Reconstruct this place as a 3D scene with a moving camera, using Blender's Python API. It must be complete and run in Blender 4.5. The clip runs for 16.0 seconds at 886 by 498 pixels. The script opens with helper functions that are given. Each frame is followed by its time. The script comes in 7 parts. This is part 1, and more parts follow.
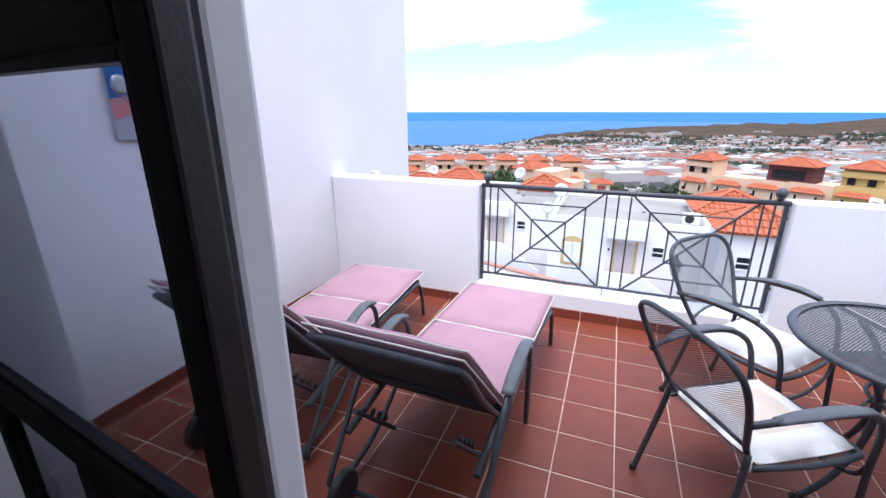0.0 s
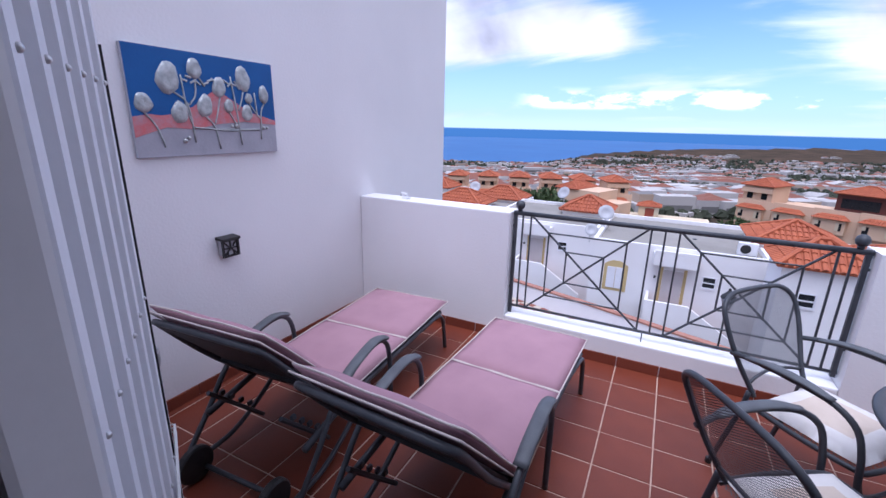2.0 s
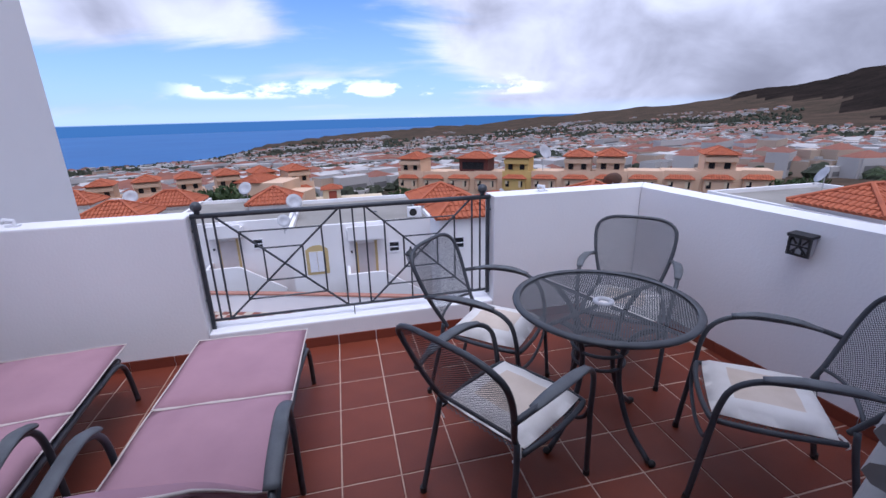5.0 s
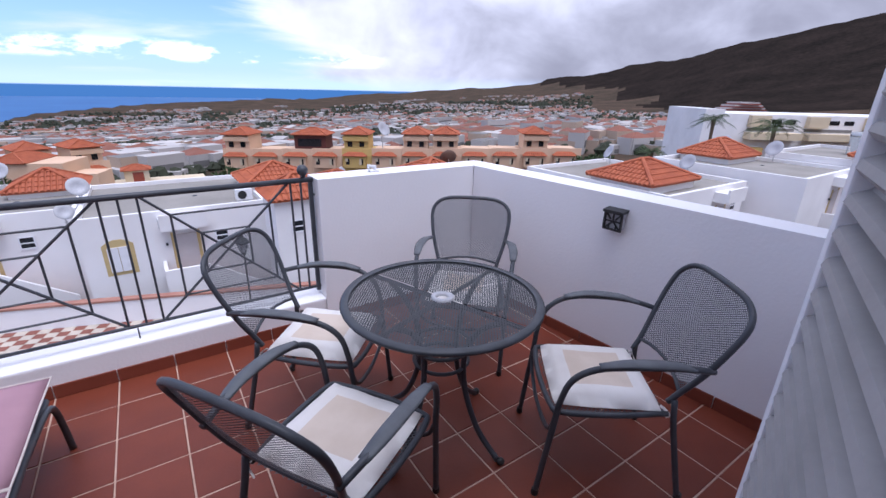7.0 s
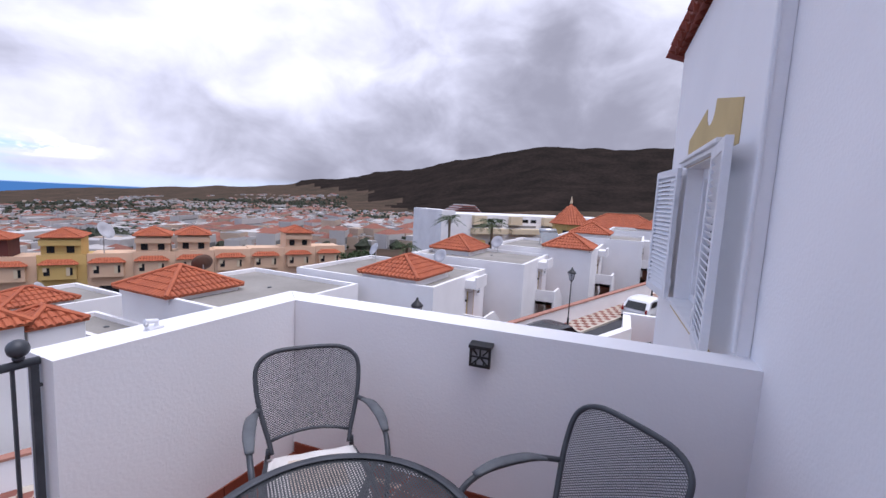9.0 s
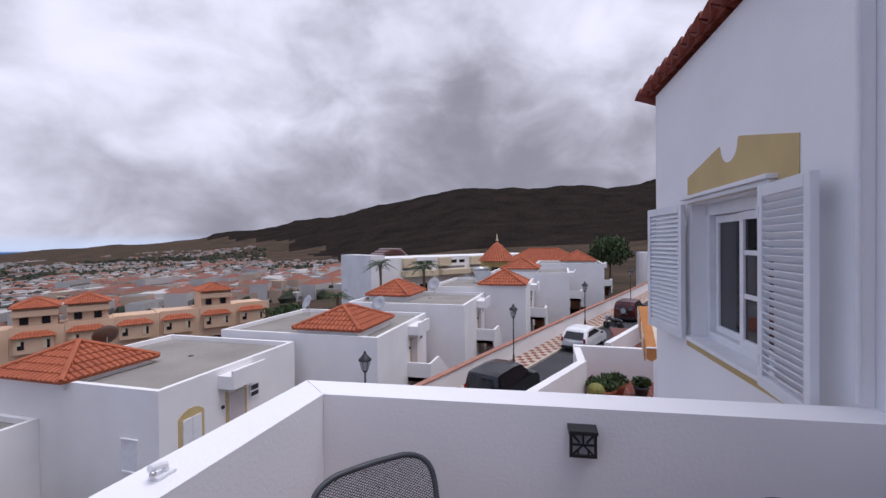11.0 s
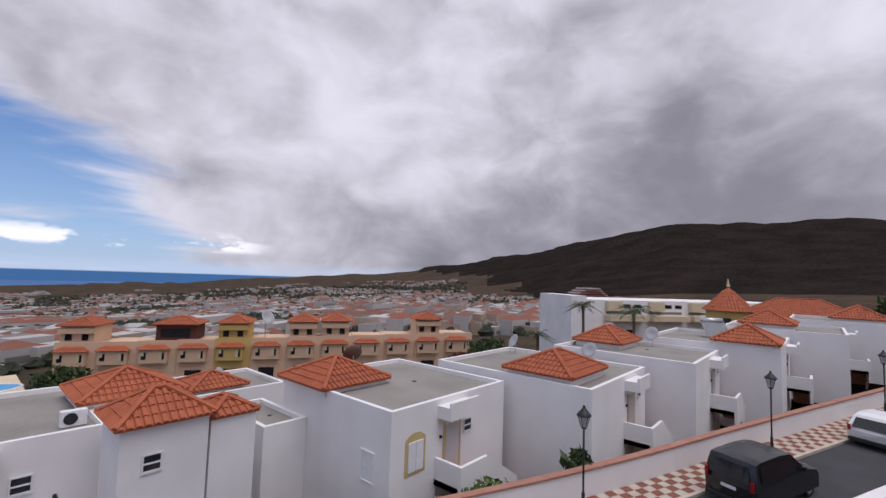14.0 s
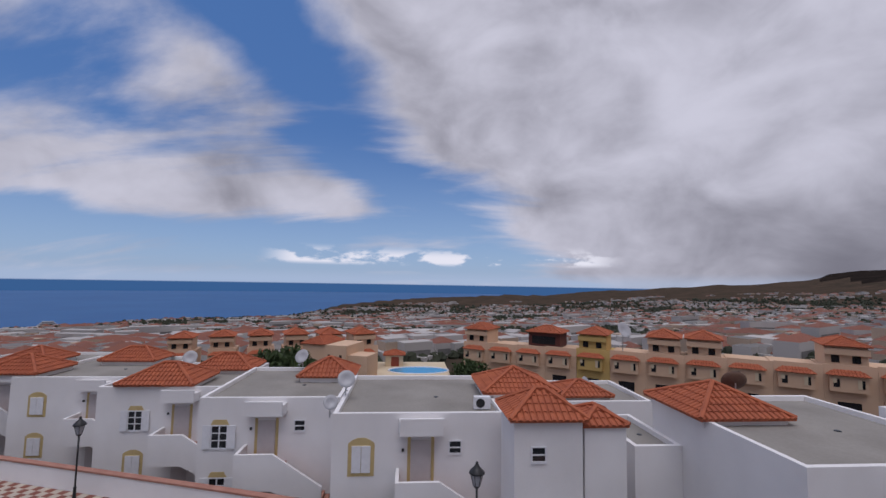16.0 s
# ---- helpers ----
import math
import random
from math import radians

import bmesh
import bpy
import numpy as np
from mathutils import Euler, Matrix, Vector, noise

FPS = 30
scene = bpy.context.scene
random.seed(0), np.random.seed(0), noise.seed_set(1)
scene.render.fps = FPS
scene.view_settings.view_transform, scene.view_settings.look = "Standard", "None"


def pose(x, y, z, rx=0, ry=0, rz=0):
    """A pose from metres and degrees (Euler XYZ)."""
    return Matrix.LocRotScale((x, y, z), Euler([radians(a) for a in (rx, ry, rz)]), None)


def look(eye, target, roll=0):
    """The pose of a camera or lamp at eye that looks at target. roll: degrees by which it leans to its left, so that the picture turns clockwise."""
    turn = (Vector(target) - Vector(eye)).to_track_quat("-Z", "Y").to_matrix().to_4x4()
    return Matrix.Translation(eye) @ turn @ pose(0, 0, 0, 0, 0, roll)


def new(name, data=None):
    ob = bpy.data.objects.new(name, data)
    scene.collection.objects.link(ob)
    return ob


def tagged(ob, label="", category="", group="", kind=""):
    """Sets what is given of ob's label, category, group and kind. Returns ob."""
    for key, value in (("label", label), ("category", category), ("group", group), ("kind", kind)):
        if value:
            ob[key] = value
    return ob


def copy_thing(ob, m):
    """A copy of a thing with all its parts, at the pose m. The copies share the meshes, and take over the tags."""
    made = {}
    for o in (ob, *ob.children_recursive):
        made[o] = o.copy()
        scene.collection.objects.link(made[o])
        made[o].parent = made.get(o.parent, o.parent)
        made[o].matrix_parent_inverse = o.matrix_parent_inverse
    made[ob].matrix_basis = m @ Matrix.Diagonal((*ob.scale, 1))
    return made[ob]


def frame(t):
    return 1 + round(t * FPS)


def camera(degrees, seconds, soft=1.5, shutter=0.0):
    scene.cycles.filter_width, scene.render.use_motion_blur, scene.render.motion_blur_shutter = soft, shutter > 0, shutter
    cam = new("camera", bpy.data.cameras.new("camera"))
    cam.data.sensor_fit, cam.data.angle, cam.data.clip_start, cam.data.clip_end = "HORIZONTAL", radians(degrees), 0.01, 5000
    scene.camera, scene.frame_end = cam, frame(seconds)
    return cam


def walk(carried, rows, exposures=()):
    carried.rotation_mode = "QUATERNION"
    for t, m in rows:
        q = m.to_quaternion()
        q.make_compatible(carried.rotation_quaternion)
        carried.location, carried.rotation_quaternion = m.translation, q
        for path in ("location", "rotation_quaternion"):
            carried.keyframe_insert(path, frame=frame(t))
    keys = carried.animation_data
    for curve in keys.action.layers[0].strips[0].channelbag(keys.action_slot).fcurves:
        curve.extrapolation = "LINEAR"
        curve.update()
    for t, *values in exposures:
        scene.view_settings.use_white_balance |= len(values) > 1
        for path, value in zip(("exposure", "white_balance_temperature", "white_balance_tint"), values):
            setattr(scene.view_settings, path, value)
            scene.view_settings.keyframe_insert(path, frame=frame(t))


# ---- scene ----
cam = camera(91.6, 16.0)
PATH = [
    (0, (2.383, -0.193, 1.608), (1.687, 1.578, 0.99), -0.1),
    (0.5, (2.399, -0.077, 1.652), (1.644, 1.666, 1.025), 2.1),
    (1, (2.396, -0.02, 1.636), (1.567, 1.701, 1.043), 1.2),
    (1.5, (2.389, 0.024, 1.645), (1.528, 1.74, 1.086), 1.5),
    (2, (2.391, 0.046, 1.654), (1.52, 1.759, 1.099), 1.3),
    (2.5, (2.382, 0.064, 1.655), (1.529, 1.786, 1.1), 1.3),
    (3, (2.308, 0.063, 1.662), (1.69, 1.893, 1.143), -0.4),
    (3.5, (2.298, 0.067, 1.662), (1.886, 1.962, 1.17), -0.6),
    (4, (2.315, 0.075, 1.661), (2.215, 2.001, 1.131), -0.2),
    (4.2, (2.333, 0.064, 1.648), (2.37, 1.987, 1.099), -0.3),
    (4.5, (2.347, 0.096, 1.644), (2.594, 1.988, 1.046), 0.1),
    (4.7, (2.359, 0.096, 1.637), (2.695, 1.975, 1.04), -0.5),
    (6.8, (2.62, 0.388, 1.594), (3.569, 2.007, 0.901), 0.9),
    (7, (2.626, 0.416, 1.585), (3.684, 1.966, 0.891), 1.4),
    (7.5, (2.6, 0.592, 1.589), (3.939, 1.917, 0.917), 0.9),
    (8, (2.575, 0.715, 1.652), (4.154, 1.859, 1.205), 1.2),
    (8.5, (2.601, 0.844, 1.697), (4.348, 1.754, 1.352), 4.2),
    (8.6, (2.583, 0.86, 1.72), (4.342, 1.755, 1.396), 3.7),
    (8.7, (2.63, 0.925, 1.714), (4.4, 1.807, 1.42), 3.4),
    (10.8, (2.791, 1.834, 1.785), (4.701, 2.424, 1.744), 0.4),
    (10.9, (2.803, 1.9, 1.775), (4.725, 2.454, 1.742), 0.1),
    (11, (2.82, 1.934, 1.781), (4.746, 2.471, 1.757), -0.6),
    (11.5, (2.926, 2.192, 1.823), (4.865, 2.676, 1.899), 0.8),
    (12, (2.931, 2.384, 1.839), (4.899, 2.721, 1.964), 1.4),
    (12.5, (2.911, 2.562, 1.879), (4.855, 2.994, 2.066), 0.8),
    (13, (2.853, 2.694, 1.865), (4.743, 3.32, 2.049), 1.4),
    (13.5, (2.784, 2.79, 1.926), (4.543, 3.736, 2.044), 1.9),
    (13.6, (2.766, 2.788, 1.924), (4.492, 3.791, 2.044), 1.6),
    (14, (2.843, 2.955, 1.969), (4.344, 4.27, 2.107), 1.9),
    (14.5, (2.769, 3.057, 1.98), (3.872, 4.72, 2.116), 2.0),
    (15, (2.694, 3.195, 1.964), (3.442, 5.044, 2.117), -0.1),
    (15.5, (2.65, 3.235, 1.987), (3.082, 5.182, 2.137), 0.7),
    (16, (2.643, 3.265, 2.011), (2.803, 5.253, 2.166), 1.0),
]
EXPOSURES = [(0.0, 1.4, 5600, 10), (0.5, 1.2, 5500, 12), (1.2, 0.85, 5400, 17), (2.0, 0.6, 5400, 20), (3.5, 0.35, 5400, 20), (4.5, 0.25, 5400, 18), (7.0, 0.5, 5600, 18), (8.0, 0.58, 5700, 18), (8.7, 0.5, 5800, 18), (11.0, 0.05, 6000, 17), (13.0, -0.14, 6200, 17), (14.5, -0.2, 6300, 16), (16.0, -0.55, 6100, 17)]
walk(cam, [(t, look(eye, target, roll)) for t, eye, target, roll in PATH], EXPOSURES)

# ---- world, sun ----
world = bpy.data.worlds.new("sky")
scene.world = world
world.use_nodes = True
wt = world.node_tree
wt.nodes.clear()


def wnode(kind, **values):
    n = wt.nodes.new(kind)
    for key, value in values.items():
        n.inputs[key].default_value = value
    return n


def wmath(op, a, b=None, c=None, clamp=False):
    n = wt.nodes.new("ShaderNodeMath")
    n.operation, n.use_clamp = op, clamp
    for k, v in enumerate((a, b, c)):
        if v is None:
            continue
        if isinstance(v, (int, float)):
            n.inputs[k].default_value = v
        else:
            wt.links.new(v, n.inputs[k])
    return n.outputs[0]


def wramp(v, lo, hi):
    n = wt.nodes.new("ShaderNodeMapRange")
    n.interpolation_type = "SMOOTHSTEP"
    wt.links.new(v, n.inputs[0])
    n.inputs[1].default_value, n.inputs[2].default_value = lo, hi
    return n.outputs[0]


def wmix(f, a, b):
    n = wt.nodes.new("ShaderNodeMix")
    n.data_type = "RGBA"
    wt.links.new(f, n.inputs[0])
    for k, v in ((6, a), (7, b)):
        if isinstance(v, tuple):
            n.inputs[k].default_value = (*v, 1)
        else:
            wt.links.new(v, n.inputs[k])
    return n.outputs[2]


def wnoise(vec, scale, detail, rough=0.55, distort=0.0):
    n = wt.nodes.new("ShaderNodeTexNoise")
    wt.links.new(vec, n.inputs["Vector"])
    n.inputs["Scale"].default_value, n.inputs["Detail"].default_value = scale, detail
    n.inputs["Roughness"].default_value, n.inputs["Distortion"].default_value = rough, distort
    return n.outputs[0]


def wvec(x, y, z):
    n = wt.nodes.new("ShaderNodeCombineXYZ")
    for k, v in enumerate((x, y, z)):
        if isinstance(v, (int, float)):
            n.inputs[k].default_value = v
        else:
            wt.links.new(v, n.inputs[k])
    return n.outputs[0]


SUN_ELEVATION, SUN_AZIMUTH = 72.0, -172.0
sky = wt.nodes.new("ShaderNodeTexSky")
sky.sky_type, sky.sun_disc = "NISHITA", False
sky.sun_elevation, sky.sun_rotation = radians(SUN_ELEVATION), radians(SUN_AZIMUTH)
sky.air_density, sky.dust_density, sky.ozone_density = 1.0, 0.4, 2.0
tc = wt.nodes.new("ShaderNodeTexCoord")
sep = wt.nodes.new("ShaderNodeSeparateXYZ")
wt.links.new(tc.outputs["Generated"], sep.inputs[0])
dx, dy, dz = sep.outputs
up = wmath("MAXIMUM", dz, 0.0)
flat = wmath("ADD", up, 0.30)
cu, cv = wmath("DIVIDE", dx, flat), wmath("DIVIDE", dy, flat)
deck = wvec(cu, cv, 0.0)
streaks = wvec(wmath("MULTIPLY", wmath("ADD", cu, wmath("MULTIPLY", cv, 0.5)), 0.6), wmath("MULTIPLY", cv, 1.5), 3.0)
az = wmath("ARCTAN2", dx, dy)
big = wnoise(streaks, 1.6, 9, 0.55, 0.35)
lumps = wnoise(wvec(dx, dy, wmath("MULTIPLY", dz, 1.5)), 2.3, 5, 0.5, 0.2)
rolls = wnoise(wvec(wmath("ADD", dx, 5.0), dy, wmath("MULTIPLY", dz, 1.5)), 6.0, 6, 0.52, 0.4)
# a cloud deck over the land, a bank over the sea and a blue gap between them
overland = wramp(wmath("ADD", az, wmath("MULTIPLY", wmath("SUBTRACT", dz, 0.3), 1.3)), -0.14, 0.36)
bank = wramp(wmath("ADD", dz, wmath("MULTIPLY", az, 0.9)), 0.17, -0.02)
bank = wmath("MULTIPLY", bank, wramp(dz, 0.09, 0.17))
land = wramp(az, 0.0, 0.9)
cover = wmath("ADD", wmath("ADD", big, wmath("MULTIPLY", overland, 0.60)), wmath("MULTIPLY", bank, 0.24))
alpha = wramp(cover, 0.53, 0.80)
blue = wmix(wramp(dz, 0.0, 0.35), (0.40, 0.62, 0.95), (0.10, 0.27, 0.66))
skyk = wt.nodes.new("ShaderNodeVectorMath")
skyk.operation = "SCALE"
wt.links.new(sky.outputs[0], skyk.inputs[0])
skyk.inputs[3].default_value = 0.10
half = wt.nodes.new("ShaderNodeValue")
half.outputs[0].default_value = 0.65
clear = wmix(half.outputs[0], skyk.outputs[0], blue)
tone = wmath("ADD", wmath("MULTIPLY", lumps, 0.6), wmath("MULTIPLY", rolls, 0.4))
low_dark = wramp(wmath("SUBTRACT", dx, wmath("MULTIPLY", dz, 1.5)), 0.10, 0.85)
tone = wmath("ADD", tone, wmath("MULTIPLY", low_dark, 0.12))
tone = wmath("ADD", tone, wmath("MULTIPLY", land, 0.04))
cloud = wmix(wramp(tone, 0.35, 0.78), (0.87, 0.865, 0.93), (0.28, 0.275, 0.31))
body = wmix(alpha, clear, cloud)
# the row of small cumulus low over the sea
puff = wnoise(wvec(wmath("MULTIPLY", az, 9.0), wmath("MULTIPLY", dz, 22.0), 1.5), 1.0, 6, 0.55)
band = wmath("MULTIPLY", wramp(dz, 0.034, 0.046), wramp(dz, 0.085, 0.055))
seaward = wramp(wmath("ABSOLUTE", wmath("SUBTRACT", az, 0.08)), 0.41, 0.32)
puffs = wmath("MULTIPLY", wmath("MULTIPLY", wramp(puff, 0.46, 0.56), band), seaward)
body = wmix(puffs, body, (1.15, 1.15, 1.18))
# haze line, then the far sea under the horizon
hazy = wramp(dz, 0.03, 0.0)
body = wmix(wmath("MULTIPLY", hazy, 0.55), body, (0.62, 0.76, 0.95))
below = wramp(dz, -0.0045, -0.0075)
body = wmix(below, body, (0.062, 0.165, 0.37))
bg = wt.nodes.new("ShaderNodeBackground")
wt.links.new(body, bg.inputs[0])
bg.inputs[1].default_value = 1.0
wout = wt.nodes.new("ShaderNodeOutputWorld")
wt.links.new(bg.outputs[0], wout.inputs[0])

sun = new("sun", bpy.data.lights.new("sun", "SUN"))
sun.data.energy, sun.data.angle, sun.data.color = 1.9, radians(45), (1.0, 0.97, 0.94)
se, sa = radians(SUN_ELEVATION), radians(SUN_AZIMUTH)
sun.matrix_world = look((40 * math.cos(se) * math.sin(sa), 40 * math.cos(se) * math.cos(sa), 40 * math.sin(se)), (0, 0, 0))


# ---- materials ----
def surf(name, c1, c2=None, scale=6.0, rough=0.6, bump=0.0, bscale=80.0, metal=0.0, vary=0.0, fine=0.25, spec=0.4):
    """A painted, fired or woven surface: two tones in broad patches, fine grain over them, and relief."""
    m = bpy.data.materials.new(name)
    m.use_nodes = True
    t = m.node_tree
    b = t.nodes["Principled BSDF"]
    b.inputs["Roughness"].default_value, b.inputs["Metallic"].default_value = rough, metal
    b.inputs["Specular IOR Level"].default_value = spec
    c2 = c2 or tuple(v * 0.85 for v in c1)
    co = t.nodes.new("ShaderNodeTexCoord")
    n1, n2 = t.nodes.new("ShaderNodeTexNoise"), t.nodes.new("ShaderNodeTexNoise")
    n1.inputs["Scale"].default_value, n1.inputs["Detail"].default_value = scale, 5
    n2.inputs["Scale"].default_value, n2.inputs["Detail"].default_value = bscale, 3
    for n in (n1, n2):
        t.links.new(co.outputs["Object"], n.inputs["Vector"])
    add = t.nodes.new("ShaderNodeMath")
    add.operation = "MULTIPLY_ADD"
    t.links.new(n2.outputs[0], add.inputs[0])
    add.inputs[1].default_value = fine
    t.links.new(n1.outputs[0], add.inputs[2])
    value = add.outputs[0]
    if vary:
        info = t.nodes.new("ShaderNodeObjectInfo")
        va = t.nodes.new("ShaderNodeMath")
        va.operation = "MULTIPLY_ADD"
        t.links.new(info.outputs["Random"], va.inputs[0])
        va.inputs[1].default_value = vary
        t.links.new(value, va.inputs[2])
        value = va.outputs[0]
    mr = t.nodes.new("ShaderNodeMapRange")
    t.links.new(value, mr.inputs[0])
    mr.inputs[1].default_value, mr.inputs[2].default_value = 0.35 + fine * 0.3, 0.72 + fine * 0.6 + vary
    mix = t.nodes.new("ShaderNodeMix")
    mix.data_type = "RGBA"
    t.links.new(mr.outputs[0], mix.inputs[0])
    mix.inputs[6].default_value, mix.inputs[7].default_value = (*c1, 1), (*c2, 1)
    t.links.new(mix.outputs[2], b.inputs["Base Color"])
    if bump:
        bp = t.nodes.new("ShaderNodeBump")
        bp.inputs["Strength"].default_value, bp.inputs["Distance"].default_value = bump, 0.004
        t.links.new(n2.outputs[0], bp.inputs["Height"])
        t.links.new(bp.outputs[0], b.inputs["Normal"])
    return m


def glass(name, tint=(0.9, 0.95, 1.0), rough=0.02):
    m = bpy.data.materials.new(name)
    m.use_nodes = True
    b = m.node_tree.nodes["Principled BSDF"]
    b.inputs["Base Color"].default_value = (*tint, 1)
    b.inputs["Roughness"].default_value, b.inputs["Transmission Weight"].default_value = rough, 1.0
    b.inputs["IOR"].default_value = 1.45
    return m


M_WALL = surf("white_render", (0.84, 0.83, 0.84), (0.79, 0.78, 0.79), 1.2, 0.85, 0.35, 60, fine=0.12)
M_WALL2 = surf("white_render_streaked", (0.82, 0.80, 0.79), (0.71, 0.69, 0.68), 0.35, 0.9, 0.3, 25, fine=0.2)
M_TILE = surf("terracotta_tile", (0.20, 0.044, 0.020), (0.13, 0.026, 0.013), 4.0, 0.46, 0.12, 90, vary=0.30, fine=0.3)
M_SKIRT = surf("terracotta_skirting", (0.22, 0.055, 0.030), (0.15, 0.036, 0.022), 5, 0.4, 0.1, 70, vary=0.3)
M_GROUT = surf("grout", (0.56, 0.40, 0.31), (0.42, 0.28, 0.21), 9, 0.9, 0.3, 120)
M_IRON = surf("dark_grey_painted_steel", (0.040, 0.044, 0.052), (0.065, 0.07, 0.08), 12, 0.42, 0.08, 200)
M_MESHM = surf("grey_coated_mesh", (0.065, 0.07, 0.078), (0.10, 0.105, 0.115), 20, 0.45)
M_PAD = surf("grey_resin", (0.085, 0.09, 0.10), (0.12, 0.13, 0.14), 14, 0.5, 0.1, 150)
M_PINK = surf("dusty_pink_canvas", (0.43, 0.255, 0.295), (0.36, 0.21, 0.25), 5, 0.92, 0.35, 500, fine=0.35, spec=0.2)
M_PIPING = surf("cream_piping", (0.66, 0.58, 0.54), (0.55, 0.48, 0.44), 30, 0.9)
M_SLING = surf("black_sling", (0.022, 0.022, 0.026), (0.035, 0.035, 0.04), 8, 0.6, 0.2, 300)
M_CUSH = surf("white_cotton", (0.76, 0.73, 0.70), (0.66, 0.62, 0.58), 9, 0.95, 0.4, 400)
M_CUSHC = surf("cream_cotton", (0.66, 0.56, 0.47), (0.58, 0.48, 0.39), 9, 0.95, 0.4, 400)
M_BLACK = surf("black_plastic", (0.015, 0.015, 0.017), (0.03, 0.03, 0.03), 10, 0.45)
M_LAMPG = surf("milky_plastic", (0.45, 0.45, 0.47), (0.36, 0.36, 0.38), 20, 0.4)
M_STEEL = surf("bright_steel", (0.55, 0.55, 0.55), (0.45, 0.45, 0.45), 20, 0.35, metal=0.8)
M_WHITEP = surf("white_lacquer", (0.78, 0.78, 0.80), (0.70, 0.70, 0.72), 5, 0.45, 0.05, 60)
M_SHUT = surf("white_shutter_paint", (0.74, 0.75, 0.78), (0.66, 0.67, 0.70), 3, 0.5, 0.05, 80)
# the shade on the back of the ribbed leaf is put into this grey
M_SHADEDSH = surf("shaded_shutter_slat", (0.34, 0.325, 0.315), (0.27, 0.26, 0.25), 5, 0.5, 0.1, 60)
M_DARKWOOD = surf("dark_stained_wood", (0.020, 0.017, 0.018), (0.035, 0.03, 0.03), 8, 0.4, 0.1, 120)
M_OCHRE = surf("ochre_paint", (0.56, 0.43, 0.20), (0.48, 0.36, 0.17), 3, 0.85, 0.2, 60)
M_BLUEP = surf("blue_paint", (0.008, 0.11, 0.36), (0.006, 0.08, 0.27), 4, 0.55, 0.2, 90)
M_PINKP = surf("coral_paint", (0.62, 0.16, 0.17), (0.50, 0.30, 0.33), 22, 0.7, 0.4, 90)
M_GREYP = surf("pale_grey_paint", (0.42, 0.42, 0.47), (0.34, 0.34, 0.39), 8, 0.55, 0.4, 70)
M_SILVER = surf("silver_leaf_relief", (0.55, 0.57, 0.57), (0.30, 0.33, 0.34), 26, 0.38, 0.8, 90, metal=0.45)
M_ROOFT = surf("roof_tile", (0.46, 0.13, 0.055), (0.30, 0.08, 0.04), 1.6, 0.8, 0.3, 30, vary=0.1, fine=0.5)
M_ROOFE = surf("eave_tile", (0.30, 0.065, 0.035), (0.19, 0.04, 0.025), 9, 0.6, 0.3, 60, vary=0.25)
M_FLATR = surf("grey_roof_screed", (0.30, 0.28, 0.25), (0.20, 0.185, 0.165), 0.35, 0.95, 0.4, 9, fine=0.35)
M_ASPH = surf("asphalt", (0.045, 0.045, 0.05), (0.065, 0.065, 0.07), 0.6, 0.9, 0.4, 40)
M_GLASS = glass("grey_tinted_glass", (0.50, 0.54, 0.62))
M_DARKGL = surf("dark_window_glass", (0.012, 0.014, 0.018), (0.02, 0.022, 0.026), 3, 0.06, spec=0.6)
M_ROOM = surf("room_plaster", (0.45, 0.44, 0.42), (0.38, 0.37, 0.36), 2, 0.9)
M_CORD = surf("white_cord", (0.75, 0.74, 0.72), (0.65, 0.64, 0.62), 60, 0.9)


# ---- mesh helpers ----
def part(name, bm, material, parent=None, label="", smooth=False):
    me = bpy.data.meshes.new(name)
    bm.normal_update()
    bm.to_mesh(me)
    bm.free()
    if smooth:
        me.shade_smooth()
    for m in material if isinstance(material, (list, tuple)) else (material,):
        me.materials.append(m)
    ob = new(name, me)
    if parent is not None:
        ob.parent = parent
    if label:
        tagged(ob, label)
    return ob


def thing(name, m, label, category, group="", kind=""):
    ob = new(name)
    ob.empty_display_size = 0.1
    ob.matrix_world = m
    return tagged(ob, label, category, group, kind)


def box(bm, a, b, bevel=0.0, mat=0):
    geo = bmesh.ops.create_cube(bm)["verts"]
    for v in geo:
        v.co = [a[i] + (v.co[i] + 0.5) * (b[i] - a[i]) for i in range(3)]
    faces = list({f for v in geo for f in v.link_faces})
    for f in faces:
        f.material_index = mat
    if bevel:
        edges = list({e for v in geo for e in v.link_edges})
        bmesh.ops.bevel(bm, geom=edges, offset=bevel, segments=2, affect="EDGES", profile=0.6)
    return bm


def boxed(name, a, b, material, parent=None, label="", bevel=0.0):
    return part(name, box(bmesh.new(), a, b, bevel), material, parent, label)


def prism(bm, pts, m=None):
    """A solid between a polygon of (x, y, z) points and the same moved by the vector m."""
    lo = [bm.verts.new(p) for p in pts]
    hi = [bm.verts.new(Vector(p) + Vector(m)) for p in pts]
    bm.faces.new(lo[::-1])
    bm.faces.new(hi)
    for i in range(len(pts)):
        j = (i + 1) % len(pts)
        bm.faces.new((lo[i], lo[j], hi[j], hi[i]))
    bmesh.ops.recalc_face_normals(bm, faces=bm.faces)
    return bm


